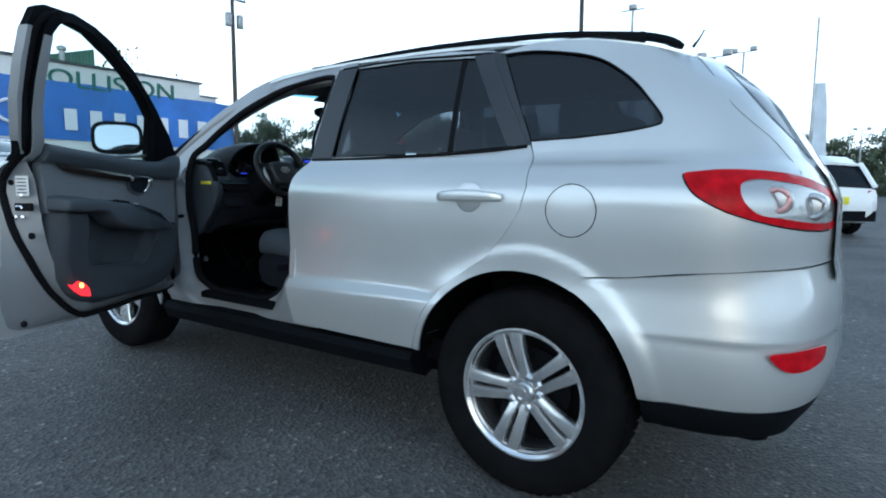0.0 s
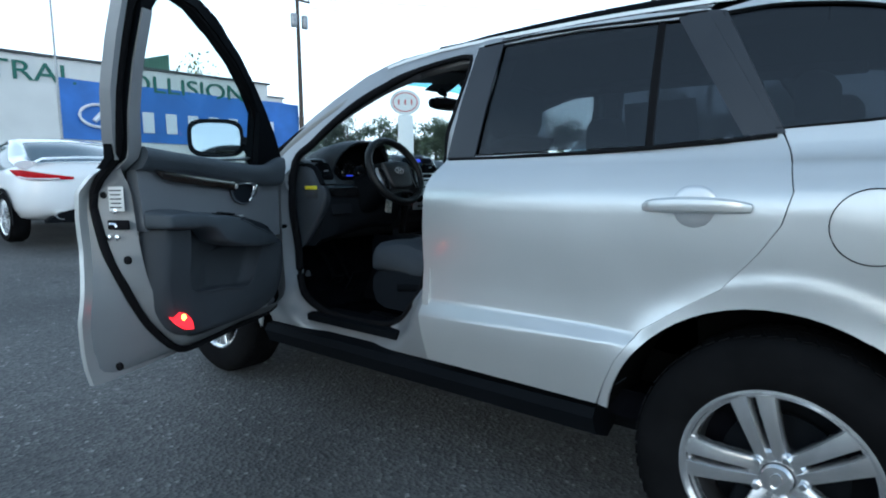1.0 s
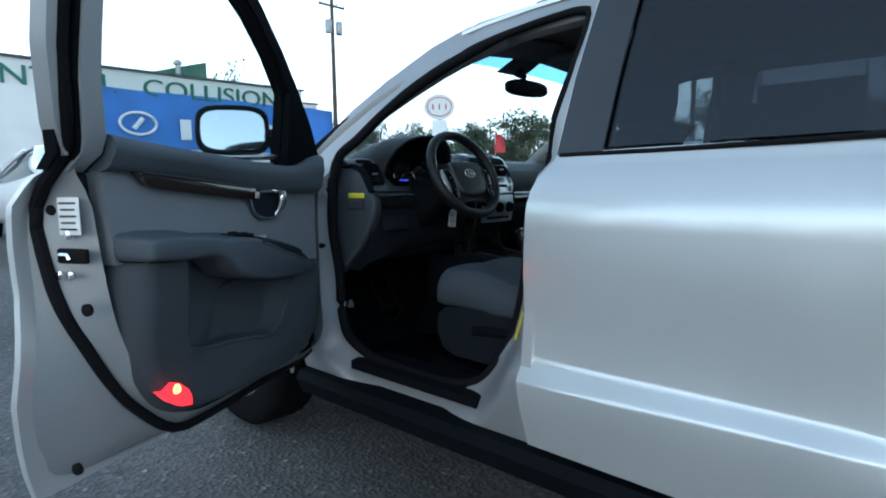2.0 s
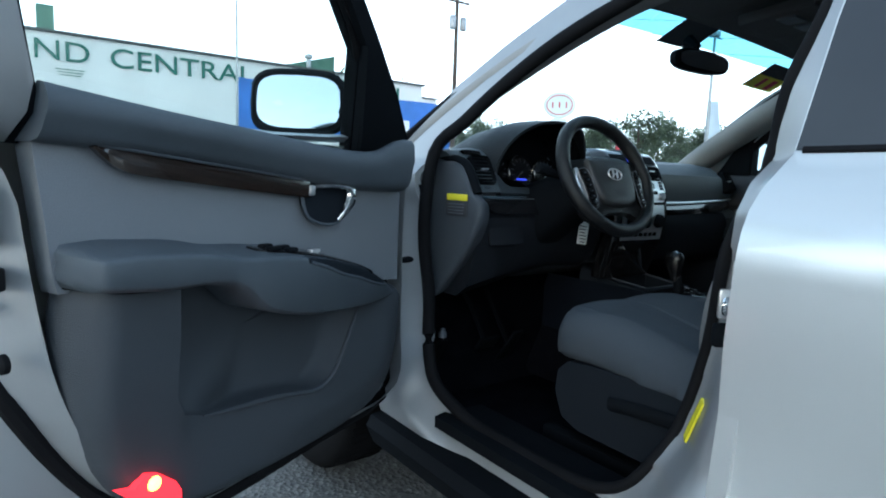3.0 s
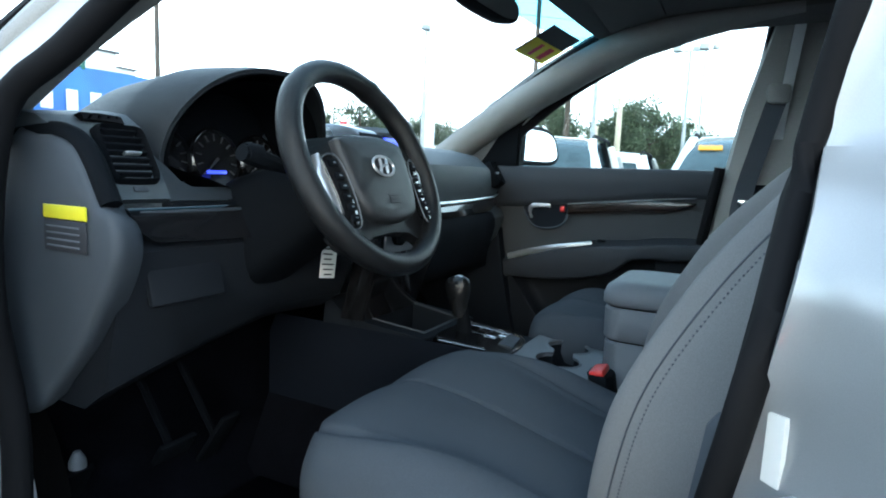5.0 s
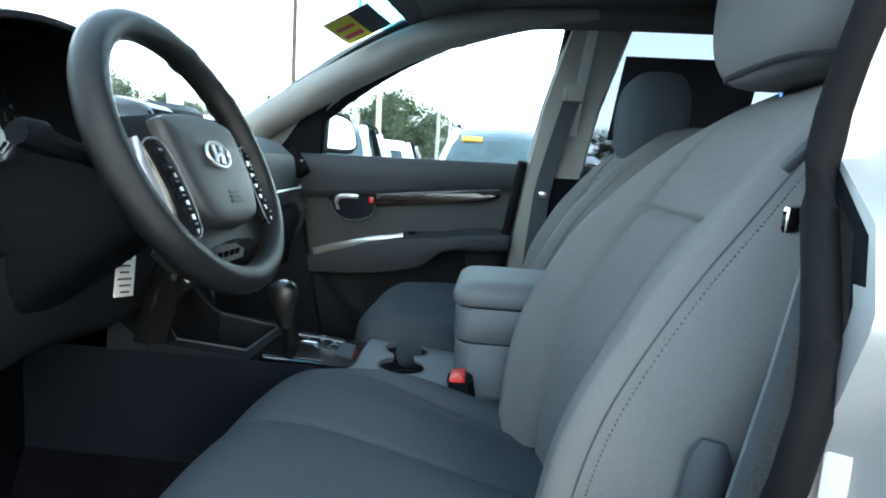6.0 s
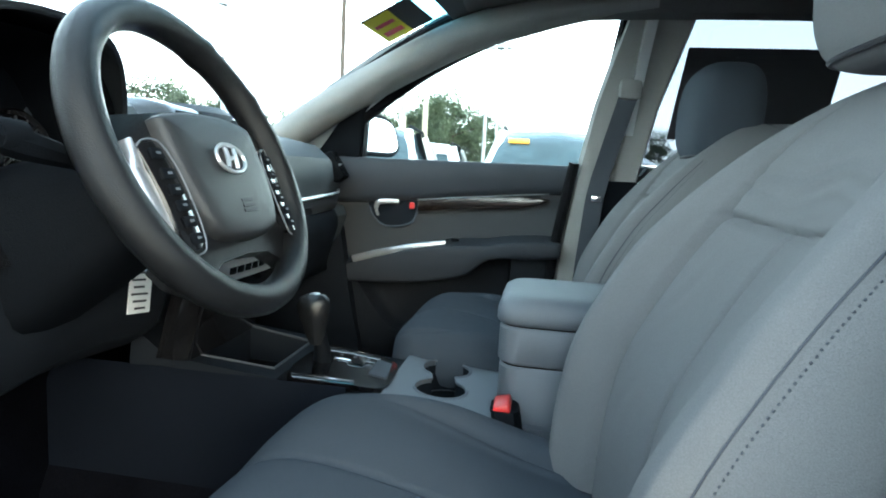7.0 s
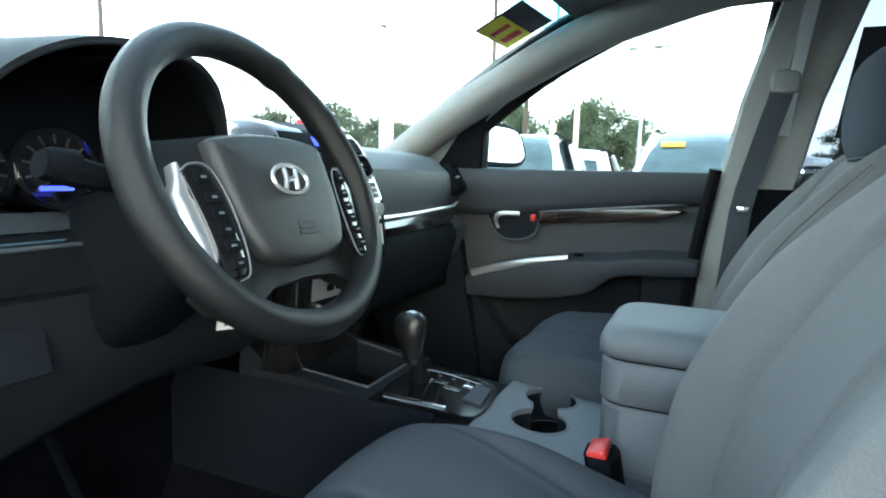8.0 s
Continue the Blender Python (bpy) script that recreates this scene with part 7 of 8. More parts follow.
        seam -= .0060 * math.exp(-((a - .885) / .014) ** 2) * ss(.46, .40, h)
        crease = .0016 * math.sin(h * 330 + px * 5 + 2 * math.sin(px * 9)) * math.exp(-((h - .40) / .025) ** 2) * field
        crease += .0013 * math.sin(h * 120 + px * 40 + 2.5 * math.sin(h * 31)) * math.exp(-((a - .36) / .10) ** 2) * ss(.06, .16, h) * ss(.36, .30, h)
        return Vector((x0 + px * lerp(BW, h), y0 + lerp(BY, h) + bol + edge + seam + crease + lift, .765 + h * 1.02))

    rows = []
    for h in [.012 * k for k in range(28)] + [.334 + .0035 * k for k in range(32)] + [.448, .458, .468, .478, .487, .495, .502, .508, .513, .517, .52]:
        dep = lerp([(0, .13), (.4, .12), (.505, .075), (.52, .03)], h)
        rows.append([back_pt(px, h) for px in fine] + [(x0 + px * lerp(BW, h), y0 + lerp(BY, h) - dep, .765 + h * 1.02) for px in (.97, .5, 0, -.5, -.97)])
    br = blob(rows, "cloth", "grey woven backrest with stitched bolsters", "backrest")
    for px in (-.89, .89):
        pts = smooth_line([back_pt(px, h, .001) for h in (.02, .10, .20, .30, .38, .44)], 44)
        bm = B()
        for a, b in zip(pts[::2], pts[1::2]):
            tube(bm, [a, a + (b - a) * .78], 0.0008, 5)
        part("stitching", bm, "cap_trim", br, "dark stitched seam")
        groove = smooth_line([back_pt(px * .982, h, .0002) for h in (.02, .10, .20, .30, .38, .44)], 10)
        part("seam_groove", tube(B(), groove, .0010, 5), "cap_trim", br, "dark seam beside the stitches")
    if belt_side:
        tag_c = Vector((x0 + belt_side * .246, y0 + 1.222, 1.193))
        bm = box(B(), tag_c, (.010, .008, .030), 0.002, Matrix.Rotation(radians(belt_side * 18), 4, "Y") @ Matrix.Rotation(radians(35), 4, "X"))
        part("airbag_tag", bm, "cap_trim", br, "dark woven airbag tag")
    # headrest
    rows = []
    for k in range(19):
        f = math.radians(-86 + 172 * k / 18)
        sn, cs = math.sin(f), math.cos(f)
        z = 1.390 + .106 * math.copysign(abs(sn) ** .85, sn) - low
        w, d = (.141 if not low else .126) * cs ** .42, .075 * cs ** .46
        rows.append([(x0 + math.copysign(abs(math.cos(a)) ** .55, math.cos(a)) * w, y0 + 1.117 - .03 * (z + low - 1.28) + math.copysign(abs(math.sin(a)) ** .6, math.sin(a)) * d, z) for a in [j * math.tau / 40 for j in range(40)]])
    # passenger headrest takes the shaded cloth copy
    hr = part("headrest", loft(B(), rows), "cloth" if not low else "cloth_shaded", s, "padded grey headrest", sharp=60)
    for px in (-.055, .055):
        part("headrest_post", tube(B(), [(x0 + px, y0 + 1.10, 1.20 - low), (x0 + px, y0 + 1.105, 1.30 - low)], 0.006, 8), "chrome", hr)
    part("headrest_piping", tube(B(), [(q[0], q[1], q[2]) for q in rows[3]], 0.003, 5, True), "ink", hr)
    # base and side shields
    for sg in (-1, 1):
        bm = B()
        loft(bm, [[(x0 + sg * (.235 + o), y0 + y, z) for y, z in ((1.712, .56), (1.738, .62), (1.732, .675), (1.70, .704), (1.62, .712), (1.48, .712), (1.36, .735), (1.29, .775), (1.25, .72), (1.28, .56), (1.40, .535), (1.66, .54))] for o in (-.03, .004, .012)])
        part("side_shield", bm, "bolster", s, "dark grey seat side shield")
    bm = B()
    box(bm, (x0, y0 + 1.52, .58), (.40, .42, .10), 0.03)
    for sg in (-1, 1):
        box(bm, (x0 + sg * .18, y0 + 1.52, .46), (.04, .60, .06), 0.008)
    part("seat_base", bm, "black", s, "black seat base on rails")
    if belt_side:
        bm = tube(B(), smooth_line([(x0 + belt_side * .252, y0 + 1.32, .66), (x0 + belt_side * .262, y0 + 1.36, .66), (x0 + belt_side * .265, y0 + 1.48, .655), (x0 + belt_side * .262, y0 + 1.56, .645)], 3), 0.012, 8, flat=(.6, 1.3))
        part("seat_lever", bm, "black", s)
        bm = tube(B(), [(x0 + belt_side * .268, y0 + 1.28, .80), (x0 + belt_side * .274, y0 + 1.278, .90), (x0 + belt_side * .274, y0 + 1.270, .962), (x0 + belt_side * .272, y0 + 1.268, .975)], [.013, .015, .015, .009], 10, flat=(.8, 1.1))
        part("recline_lever", bm, "cap_trim", s, "black recline lever")
    return s


seat(-.408, 0.0, "grey cloth driver's seat", -1)
seat(.395, -.035, "grey cloth passenger seat", 1, 0.07)
# buckles
for x in (-.150, .175):
    bm = loft(B(), [[(x + dx * w, 1.475 + oy + dy * .014, z) for dx, dy in ((-1, -1), (-.6, -1.5), (.6, -1.5), (1, -1), (1, 1), (.6, 1.5), (-.6, 1.5), (-1, 1))] for z, w, oy in ((.58, .024, -.05), (.70, .027, -.022), (.78, .030, 0), (.812, .031, .006), (.818, .028, .008))])
    bk = part("belt_buckle", bm, "black", car, "black belt buckle with red button")
    bm = box(B(), (x, 1.486, .820), (.050, .026, .014), 0.004, Matrix.Rotation(radians(-15), 4, "X"))
    part("buckle_button", bm, "redbtn", bk, "red release button")

# rear bench
bm = loft(B(), [[(-.62, y, z), (.62, y, z), (.62, y - .02, z - .25), (-.62, y - .02, z - .25)] for y, z in ((.72, .70), (.70, .79), (.60, .82), (.30, .80))])
bench = part("rear_bench", bm, "cloth_shaded", car, "grey rear bench seat")
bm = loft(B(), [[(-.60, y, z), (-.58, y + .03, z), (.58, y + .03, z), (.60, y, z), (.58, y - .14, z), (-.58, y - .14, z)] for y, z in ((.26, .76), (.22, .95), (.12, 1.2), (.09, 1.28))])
part("bench_back", bm, "cloth_shaded", bench)
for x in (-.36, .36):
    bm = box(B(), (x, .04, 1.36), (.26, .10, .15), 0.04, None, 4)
    part("headrest", bm, "cloth_shaded", bench)

# ---- headliner and pillars inside
bm = B()
rows = []
for k in range(22):
    y = -.42 + k * .095
    e = lerp(EDGE, y) - .03
    w = half(min(y, 1.2), min(e, 1.61)) - .02
    rows.append([(w * (2 * j / 16 - 1), y + (0.20 * (1 - (2 * j / 16 - 1) ** 2) if y > 1.4 else 0), e - 0.02 + 0.055 * (1 - abs(2 * j / 16 - 1) ** 2.4)) for j in range(17)])
loft(bm, rows, closed=False, caps=False)
part("headliner", bm, "visor", car, "grey felt headliner")
# overhead console, visors, mirror
bm = box(B(), (.0, 1.55, 1.610), (.22, .20, .035), 0.012, Matrix.Rotation(radians(-5), 4, "X"))
ohc = part("overhead_console", bm, "visor", car, "grey overhead console")
for x in (-.05, .05):
    bm = box(B(), (x, 1.53, 1.592), (.07, .05, .008), 0.003)
    part("map_lamp", bm, "console", ohc, "frosted map lamp")
for sg in (-1, 1):
    bm = box(B(), (sg * .35, 1.60, 1.606), (.36, .15, .012), 0.005, Matrix.Rotation(radians(-14), 4, "X") @ Matrix.Rotation(radians(sg * 5), 4, "Y"))
    part("sun_visor", bm, "visor", car, "grey sun visor")
    # A pillar lining, roof rail lining
    pts = smooth_line([(sg * .735, 2.33, 1.20), (sg * .70, 2.12, 1.335), (sg * .655, 1.90, 1.45), (sg * .605, 1.68, 1.545), (sg * .575, 1.50, 1.588), (sg * .565, 1.36, 1.606), (sg * .56, 1.2, 1.618)], 4)
    fat = 1.3 if sg > 0 else 1.0
    pts = [q + Vector((.012, 0, -.012)) for q in pts] if sg > 0 else pts
    part("pillar_lining", tube(B(), pts, [(0.047 - .006 * k / len(pts)) * (1 + (fat - 1) * ss(1, .5, k / len(pts))) * (1 - .45 * ss(.55, 1, k / len(pts))) for k in range(len(pts))], 12, flat=(1.15, .8)), "liner", car, "grey A pillar lining", sharp=75)
    pts = smooth_line([(sg * .575, 1.52, 1.590), (sg * .585, 1.2, 1.606), (sg * .57, .6, 1.60), (sg * .55, 0, 1.58)], 4)
    part("roof_side_lining", tube(B(), pts, 0.035, 8), "visor", car)
    sy = lambda z: lerp([(.6, 1.35), (.70, 1.325), (.88, 1.290), (1.04, 1.260), (1.18, 1.232), (1.30, 1.212), (1.42, 1.182), (1.60, 1.155)], z)
    sx = lambda z: lerp([(.5, .755), (1.1, .750), (1.2, .735), (1.32, .706), (1.42, .664), (1.60, .590)], z)
    pf = lambda z: lerp([(.5, 1.42), (.95, 1.385), (1.18, 1.352), (1.37, 1.318), (1.60, 1.256)], z)
    px_ = lambda z: lerp([(.5, .755), (1.0, .745), (1.18, .722), (1.37, .690), (1.60, .615)], z)
    bm = loft(B(), [[(px_(z) + .03, pf(z) + .006, z), (px_(z), pf(z) - .004, z), (px_(z) - .012, pf(z) - .05, z), (px_(z) - .012, pf(z) - .160, z), (px_(z) + .03, pf(z) - .170, z)] for z in (.50, .75, .95, 1.17, 1.27, 1.37, 1.48, 1.60)]) if sg > 0 else loft(B(), [[(-sx(z) + .018, sy(z) - .008, z), (-sx(z) + .022, sy(z) - .016, z), (-sx(z) + .030, sy(z) - .050, z), (-sx(z) + .030, sy(z) - .15, z), (-sx(z) + .018, sy(z) - .17, z)] for z in (.50, .70, .88, 1.04, 1.18, 1.30, 1.42, 1.60)])
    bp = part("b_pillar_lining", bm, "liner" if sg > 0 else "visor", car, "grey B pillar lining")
    bm = loft(B(), [[(sg * (x - .058), y + .025, z), (sg * (x - .058), y - .025, z), (sg * (x - .062), y - .025, z), (sg * (x - .062), y + .025, z)] for x, y, z in ([(px_(c) + .036, b, c) for b, c in ((1.33, .62), (1.315, .93), (1.302, 1.11), (1.292, 1.17), (1.262, 1.30), (1.238, 1.40))] if sg > 0 else [(sx(z) + .018, sy(z) - .036, z) for z in (.62, .88, 1.04, 1.18, 1.30, 1.40)])])
    if sg > 0:
        dark = loft(B(), [[(px_(z) - .0155, pf(z) - .062, z), (px_(z) - .0155, pf(z) - .165, z), (px_(z) - .008, pf(z) - .165, z), (px_(z) - .008, pf(z) - .062, z)] for z in (.50, .75, .95, 1.165)])
        part("pillar_cover", dark, "black", bp, "black lower pillar cover")
        part("door_weatherstrip", tube(B(), smooth_line([(px_(z) - .002, pf(z) + .018, z) for z in (.60, .80, .95, 1.10, 1.21)], 3), .015, 8), "seal", bp, "black rubber weatherstrip")
    part("seat_belt", bm, "cap_trim" if sg > 0 else "console", bp, "grey seat belt webbing")
    bm = box(B(), (sg * (.655 if sg > 0 else .66), 1.236 if sg > 0 else 1.15, 1.41), (.035, .06, .055), 0.014)
    part("belt_anchor", bm, "liner", bp, "belt height adjuster")
    bm = box(B(), (sg * (.700 if sg > 0 else .702), 1.297 if sg > 0 else 1.236, 1.113 if sg > 0 else 1.146), (.008, .030, .020), 0.004)
    part("belt_tongue", bm, "chrome", bp)
    # rear door inner panel
    bm = loft(B(), [[(sg * (.86), y, .50), (sg * .78, y, .50), (sg * .76, y, .80), (sg * .775, y, 1.0), (sg * .755, y, 1.17), (sg * .785, y, 1.20)] for y in (1.10, .8, .45)], closed=True)
    part("rear_door_trim", bm, "upper", car, "dark rear door trim")
    # C pillar lining
    bm = loft(B(), [[(sg * (lerp(HALF, z) - .03), y1, z), (sg * (lerp(HALF, z) - .05), y1, z), (sg * (lerp(HALF, z) - .05), y0, z), (sg * (lerp(HALF, z) - .03), y0, z)] for z, y0, y1 in ((.86, .12, .30), (1.0, .0, .30), (1.22, .07, .12), (1.58, .25, .34))])
    part("c_pillar_lining", bm, "liner", car)
bm = loft(B(), [[(-.025 + math.copysign(abs(math.cos(a)) ** .6, math.cos(a)) * w * 1.06, 1.795 + d - .10 * math.cos(a) * w, 1.523 + math.copysign(abs(math.sin(a)) ** .7, math.sin(a)) * h) for a in [k * math.tau / 28 for k in range(28)]] for d, w, h in ((-.012, .112, .030), (-.004, .118, .034), (.02, .112, .032), (.04, .056, .02))])
rv = part("rear_view_mirror", bm, "black", car, "black rear-view mirror on its stalk")
bm = loft(B(), [[(-.025 + math.copysign(abs(math.cos(a)) ** .6, math.cos(a)) * w * 1.06, 1.795 + d - .10 * math.cos(a) * w, 1.523 + math.copysign(abs(math.sin(a)) ** .7, math.sin(a)) * h) for a in [k * math.tau / 28 for k in range(28)]] for d, w, h in ((-.0135, .106, .0245), (-.011, .106, .0245))])
part("mirror_glass", bm, "mirror", rv, "mirror glass")
part("mirror_stalk", tube(B(), [(-.01, 1.82, 1.528), (-.005, 1.825, 1.575), (0, 1.86, 1.60)], [.016, .014, .022], 8), "black", rv)
# year sticker inside the screen
tilt_v = lambda u: .648 - .19 * (u - .755)
stk = part("screen_sticker", strip(tilt_v, lambda u: tilt_v(u) + .165, 6, 5, .010, .745, .925), "ink", ws, "year sticker with dark print on yellow")
part("sticker_field", strip(lambda u: tilt_v(u) + .004, lambda u: tilt_v(u) + .092, 6, 3, .012, .750, .921), "yellow", stk, "bright yellow field")
for u0, u1 in ((.80, .822), (.855, .885)):
    part("sticker_mark", strip(lambda u: tilt_v(u) + .016, lambda u: tilt_v(u) + .080, 3, 3, .0135, u0, u1), "sign_red", stk, "red print")



# ---------------------------------------------------------------- surroundings
WY = 42.4
bld = thing("workshop_building", "long white workshop building with green sign letters and a blue banner", "building")
part("wall", box(B(), (3.0, WY + 9, 4.375), (46.2, 18, 8.75)), "wall", bld, "white painted wall", smooth=False)
part("wall_capping", box(B(), (3.0, WY + 8.95, 8.80), (46.5, 18.3, .14)), "cap", bld, "dark roof edge capping", smooth=False)
part("stepped_end", box(B(), (26.85, WY + 9, 3.9), (1.49, 17.9, 7.8)), "wall", bld, smooth=False)
part("wall_capping", box(B(), (26.9, WY + 8.95, 7.85), (1.58, 18.2, .10)), "cap", bld, smooth=False)
# sign letters stand proud of the wall
sign_pose = lambda x, z: oriented((x, WY - .06, z), (1, 0, 0), (0, 0, 1))
for words, x, width in (("ND", -0.55, 2.7), ("CENTRAL", 3.3, 8.6), ("COLLISION", 13.6, 10.1)):
    ob = text("sign_letters", words, 1.62, "green_sign", sign_pose(x, 7.22), bld, 0.05, label="dark green raised sign letters")
    ob.scale = (width / ob.dimensions.x, 1, 1)
bm = B()
for k in range(3):
    box(bm, (1.3, WY - .03, 6.75 - .16 * k), (1.5 - .2 * k, .03, .05))
part("sign_small_print", bm, "green_metal", bld, smooth=False)
# green roof block with ribs
bm = loft(B(), [[(14.9, y, 8.86), (18.85, y, 8.86), (18.85, y, 10.30), (14.9, y, 9.15)] for y in (WY + 1.5, WY + 8)])
for k in range(18):
    x = 15.0 + k * .22
    box(bm, (x, WY + 1.47, 8.86 + (.29 + (x - 14.9) * .29) / 2), (.05, .06, .29 + (x - 14.9) * .29))
part("roof_block", bm, "green_metal", bld, "green ribbed roof block", smooth=False)
part("roof_vent", lathe(B(), [(.18, 0), (.18, .9), (.30, .95), (.30, 1.15), (0, 1.3)], 12, Matrix.Translation((16.6, WY + 1.2, 8.85))), "steel", bld, "steel roof vent")
part("roof_stack", box(B(), (.3, WY + 3, 9.8), (.9, .9, 2.0), 0.03), "green_metal", bld, smooth=False)

# banner, rippled cloth
bnr = thing("wall_banner", "long blue vinyl banner with white lettering shapes hung on the wall", "banner")
bm = B()
rows = []
for j in range(9):
    f = j / 8
    rows.append([(x, WY - .10 - .05 * math.sin(x * 1.3 + f * 2), 7.65 - .012 * (x - 11) - f * 3.85 - .10 * abs(math.sin(x * .35)) * (1 - f)) for x in [11.0 + k * .3 for k in range(61)]])
loft(bm, rows, closed=False, caps=False)
r = bmesh.ops.extrude_face_region(bm, geom=bm.faces[:])
for v in (g for g in r["geom"] if isinstance(g, bmesh.types.BMVert)):
    v.co.y += .02
part("cloth", bm, "banner", bnr, "blue printed cloth")
# white shapes in place of the brand lettering: an oval ring and seven blocks
bm = tube(B(), [(13.15 + 1.15 * math.cos(k * math.tau / 36), WY - .22, 5.35 + .72 * math.sin(k * math.tau / 36)) for k in range(36)], .10, 6, True)
tube(bm, [(12.85, WY - .22, 5.0), (13.15, WY - .22, 5.35), (13.45, WY - .22, 5.70)], .16, 6)
part("oval_mark", bm, "banner_white", bnr, "white oval mark")
for k in range(7):
    x = 16.3 + k * 1.62
    bm = box(B(), (x, WY - .2, 5.1), (.78, .05, 1.40), .02)
    part("lettering_block", bm, "banner_white", bnr, smooth=False)


# ---- poles, lamps, lines
def utility_pole(x, y, h):
    t = thing("utility_pole", "weathered timber utility pole with transformers and crossarm", "pole")
    part("pole", tube(B(), [(x, y, 0), (x, y, h * .6), (x, y, h)], [.22, .18, .14], 10), "dark_pole", t)
    part("crossarm", box(B(), (x, y, h - .6), (2.6, .14, .16), .02), "dark_pole", t)
    for dx in (-.55, .55):
        part("transformer", lathe(B(), [(0, 0), (.26, 0), (.28, .05), (.28, .95), (.22, 1.05), (0, 1.08)], 16, Matrix.Translation((x + dx, y - .2, h - 2.9))), "steel", t, "grey drum transformer")
    for dx in (-1.2, -.5, .5, 1.2):
        part("insulator", lathe(B(), [(.05, 0), (.07, .08), (.03, .2), (0, .2)], 8, Matrix.Translation((x + dx, y, h - .5))), "steel", t)
    return t


utility_pole(29.1, 42.0, 16.6)
utility_pole(-9.0, 52.0, 16.0)


def lot_lamp(x, y, h, heads=2, way=0.0):
    t = thing("lot_lamp", "tall grey steel lamp post with floodlight heads", "street lamp", group="lamps of the car park")
    part("post", tube(B(), [(x, y, 0), (x, y, h)], [.09, .055], 10), "steel", t)
    a = radians(way)
    part("crossbar", tube(B(), [(x - .55 * math.cos(a), y - .55 * math.sin(a), h), (x + .55 * math.cos(a), y + .55 * math.sin(a), h)], .03, 6), "steel", t)
    for sg in ((-1, 1) if heads == 2 else (0,)):
        part("lamp_head", box(B(), (x + sg * .5 * math.cos(a), y + sg * .5 * math.sin(a), h + .12), (.34, .34, .24), .05), "steel", t, "boxy floodlight head")
    return t


lot_lamp(22.1, 14.7, 7.4, 1)
lot_lamp(24.2, 4.0, 6.3, 2, 80)
lot_lamp(32.0, 9.6, 6.9, 1, 30)
lot_lamp(60.0, -1.6, 5.8, 2, 90)
lot_lamp(34.0, 4.3, 8.3, 2, 80)
lot_lamp(26.0, 8.0, 9.2, 1, 90)
lot_lamp(10.2, 40.0, 14.0, 1)
for x, y, h, r, m_ in ((30.0, 7.75, 5.3, .16, "pale_pole"), (30.5, 10.6, 5.4, .17, "dark_pole"), (30.0, 8.9, 3.9, .14, "pale_pole"), (36.0, 14.5, 16.0, .16, "dark_pole"), (40.0, 1.2, 11.0, .07, "steel")):
    t = thing("post", "plain tall post standing at the edge of the car park", "post")
    part("shaft", tube(B(), [(x, y, 0), (x, y, h)], [r, r * .85], 10), m_, t)
    part("post_cap", box(B(), (x, y, h + .03), (r * 1.8, r * 1.8, .06), .01), m_, t)


def pylon_sign(x, y):
    t = thing("pylon_sign", "white dealer pylon sign with an oval head", "sign")
    w = Vector((-.72, -.69, 0)).normalized()
    ac = Vector((0, 0, 1)).cross(w)
    part("column", box(B(), (x, y, 2.9), (1.15, .45, 5.8), .05, Matrix.Rotation(math.atan2(ac.y, ac.x), 4, "Z")), "sign_white", t, "flat white column")
    ringp = [(math.cos(k * math.tau / 40), math.sin(k * math.tau / 40)) for k in range(40)]
    c = Vector((x, y, 6.75))
    part("oval_head", loft(B(), [[c + ac * a * s * 1.15 + Vector((0, 0, b * s * .92)) + w * d for a, b in ringp] for s, d in ((.97, -.16), (1, -.12), (1, .12), (.97, .16))]), "sign_white", t, "oval white head")
    part("oval_rim", tube(B(), [c + ac * a * .90 + Vector((0, 0, b * .68)) + w * .17 for a, b in ringp], .035, 6, True), "sign_red", t, "dark red oval ring")
    for k in (-1, 0, 1):
        part("head_mark", box(B(), c + ac * (.48 * k) + w * .17, (.10, .04, .40), .01, Matrix.Rotation(math.atan2(ac.y, ac.x), 4, "Z")), "sign_red", t)
    return t


pylon_sign(30.4, 31.0)


def feather_flag(x, y, h, red=False):
    t = thing("feather_flag", "tall pale feather flag on a thin pole" if not red else "small red pennant on a thin pole", "flag", group="flags of the car park")
    part("pole", tube(B(), [(x, y, 0), (x, y, h)], .03, 6), "steel", t)
    rows = []
    for j in range(9):
        z = h * (.30 + .70 * j / 8) if not red else h * (.72 + .28 * j / 8)
        w = (.75 if not red else .9) * (1 - .35 * (j / 8) ** 3)
        rows.append([(x + .05 * math.sin(3 * z + k), y - w * k / 4, z) for k in range(5)])
    bm = loft(B(), rows, closed=False, caps=False)
    r = bmesh.ops.extrude_face_region(bm, geom=bm.faces[:])
    for v in (g for g in r["geom"] if isinstance(g, bmesh.types.BMVert)):
        v.co.x += .01
    part("cloth", bm, "sign_red" if red else "flag", t)
    return t


feather_flag(24.2, 16.0, 5.1)
feather_flag(26.5, 13.7, 5.6)
feather_flag(40.0, 1.1, 7.2)
feather_flag(33.0, 27.8, 4.6, True)
for k in range(4):
    t = thing("power_line", "thin black overhead power line", "cable", group="overhead lines")
    a, b = Vector((29.0 + k * .8, 42.0, 16.1 - .6 * k)), Vector((75, -30 + 6 * k, 15.0 - 1.2 * k))
    pts = [a.lerp(b, f / 14) - Vector((0, 0, 2.2 * (1 - (2 * f / 14 - 1) ** 2))) for f in range(15)]
    part("wire", tube(B(), pts, .018, 5), "cable", t)


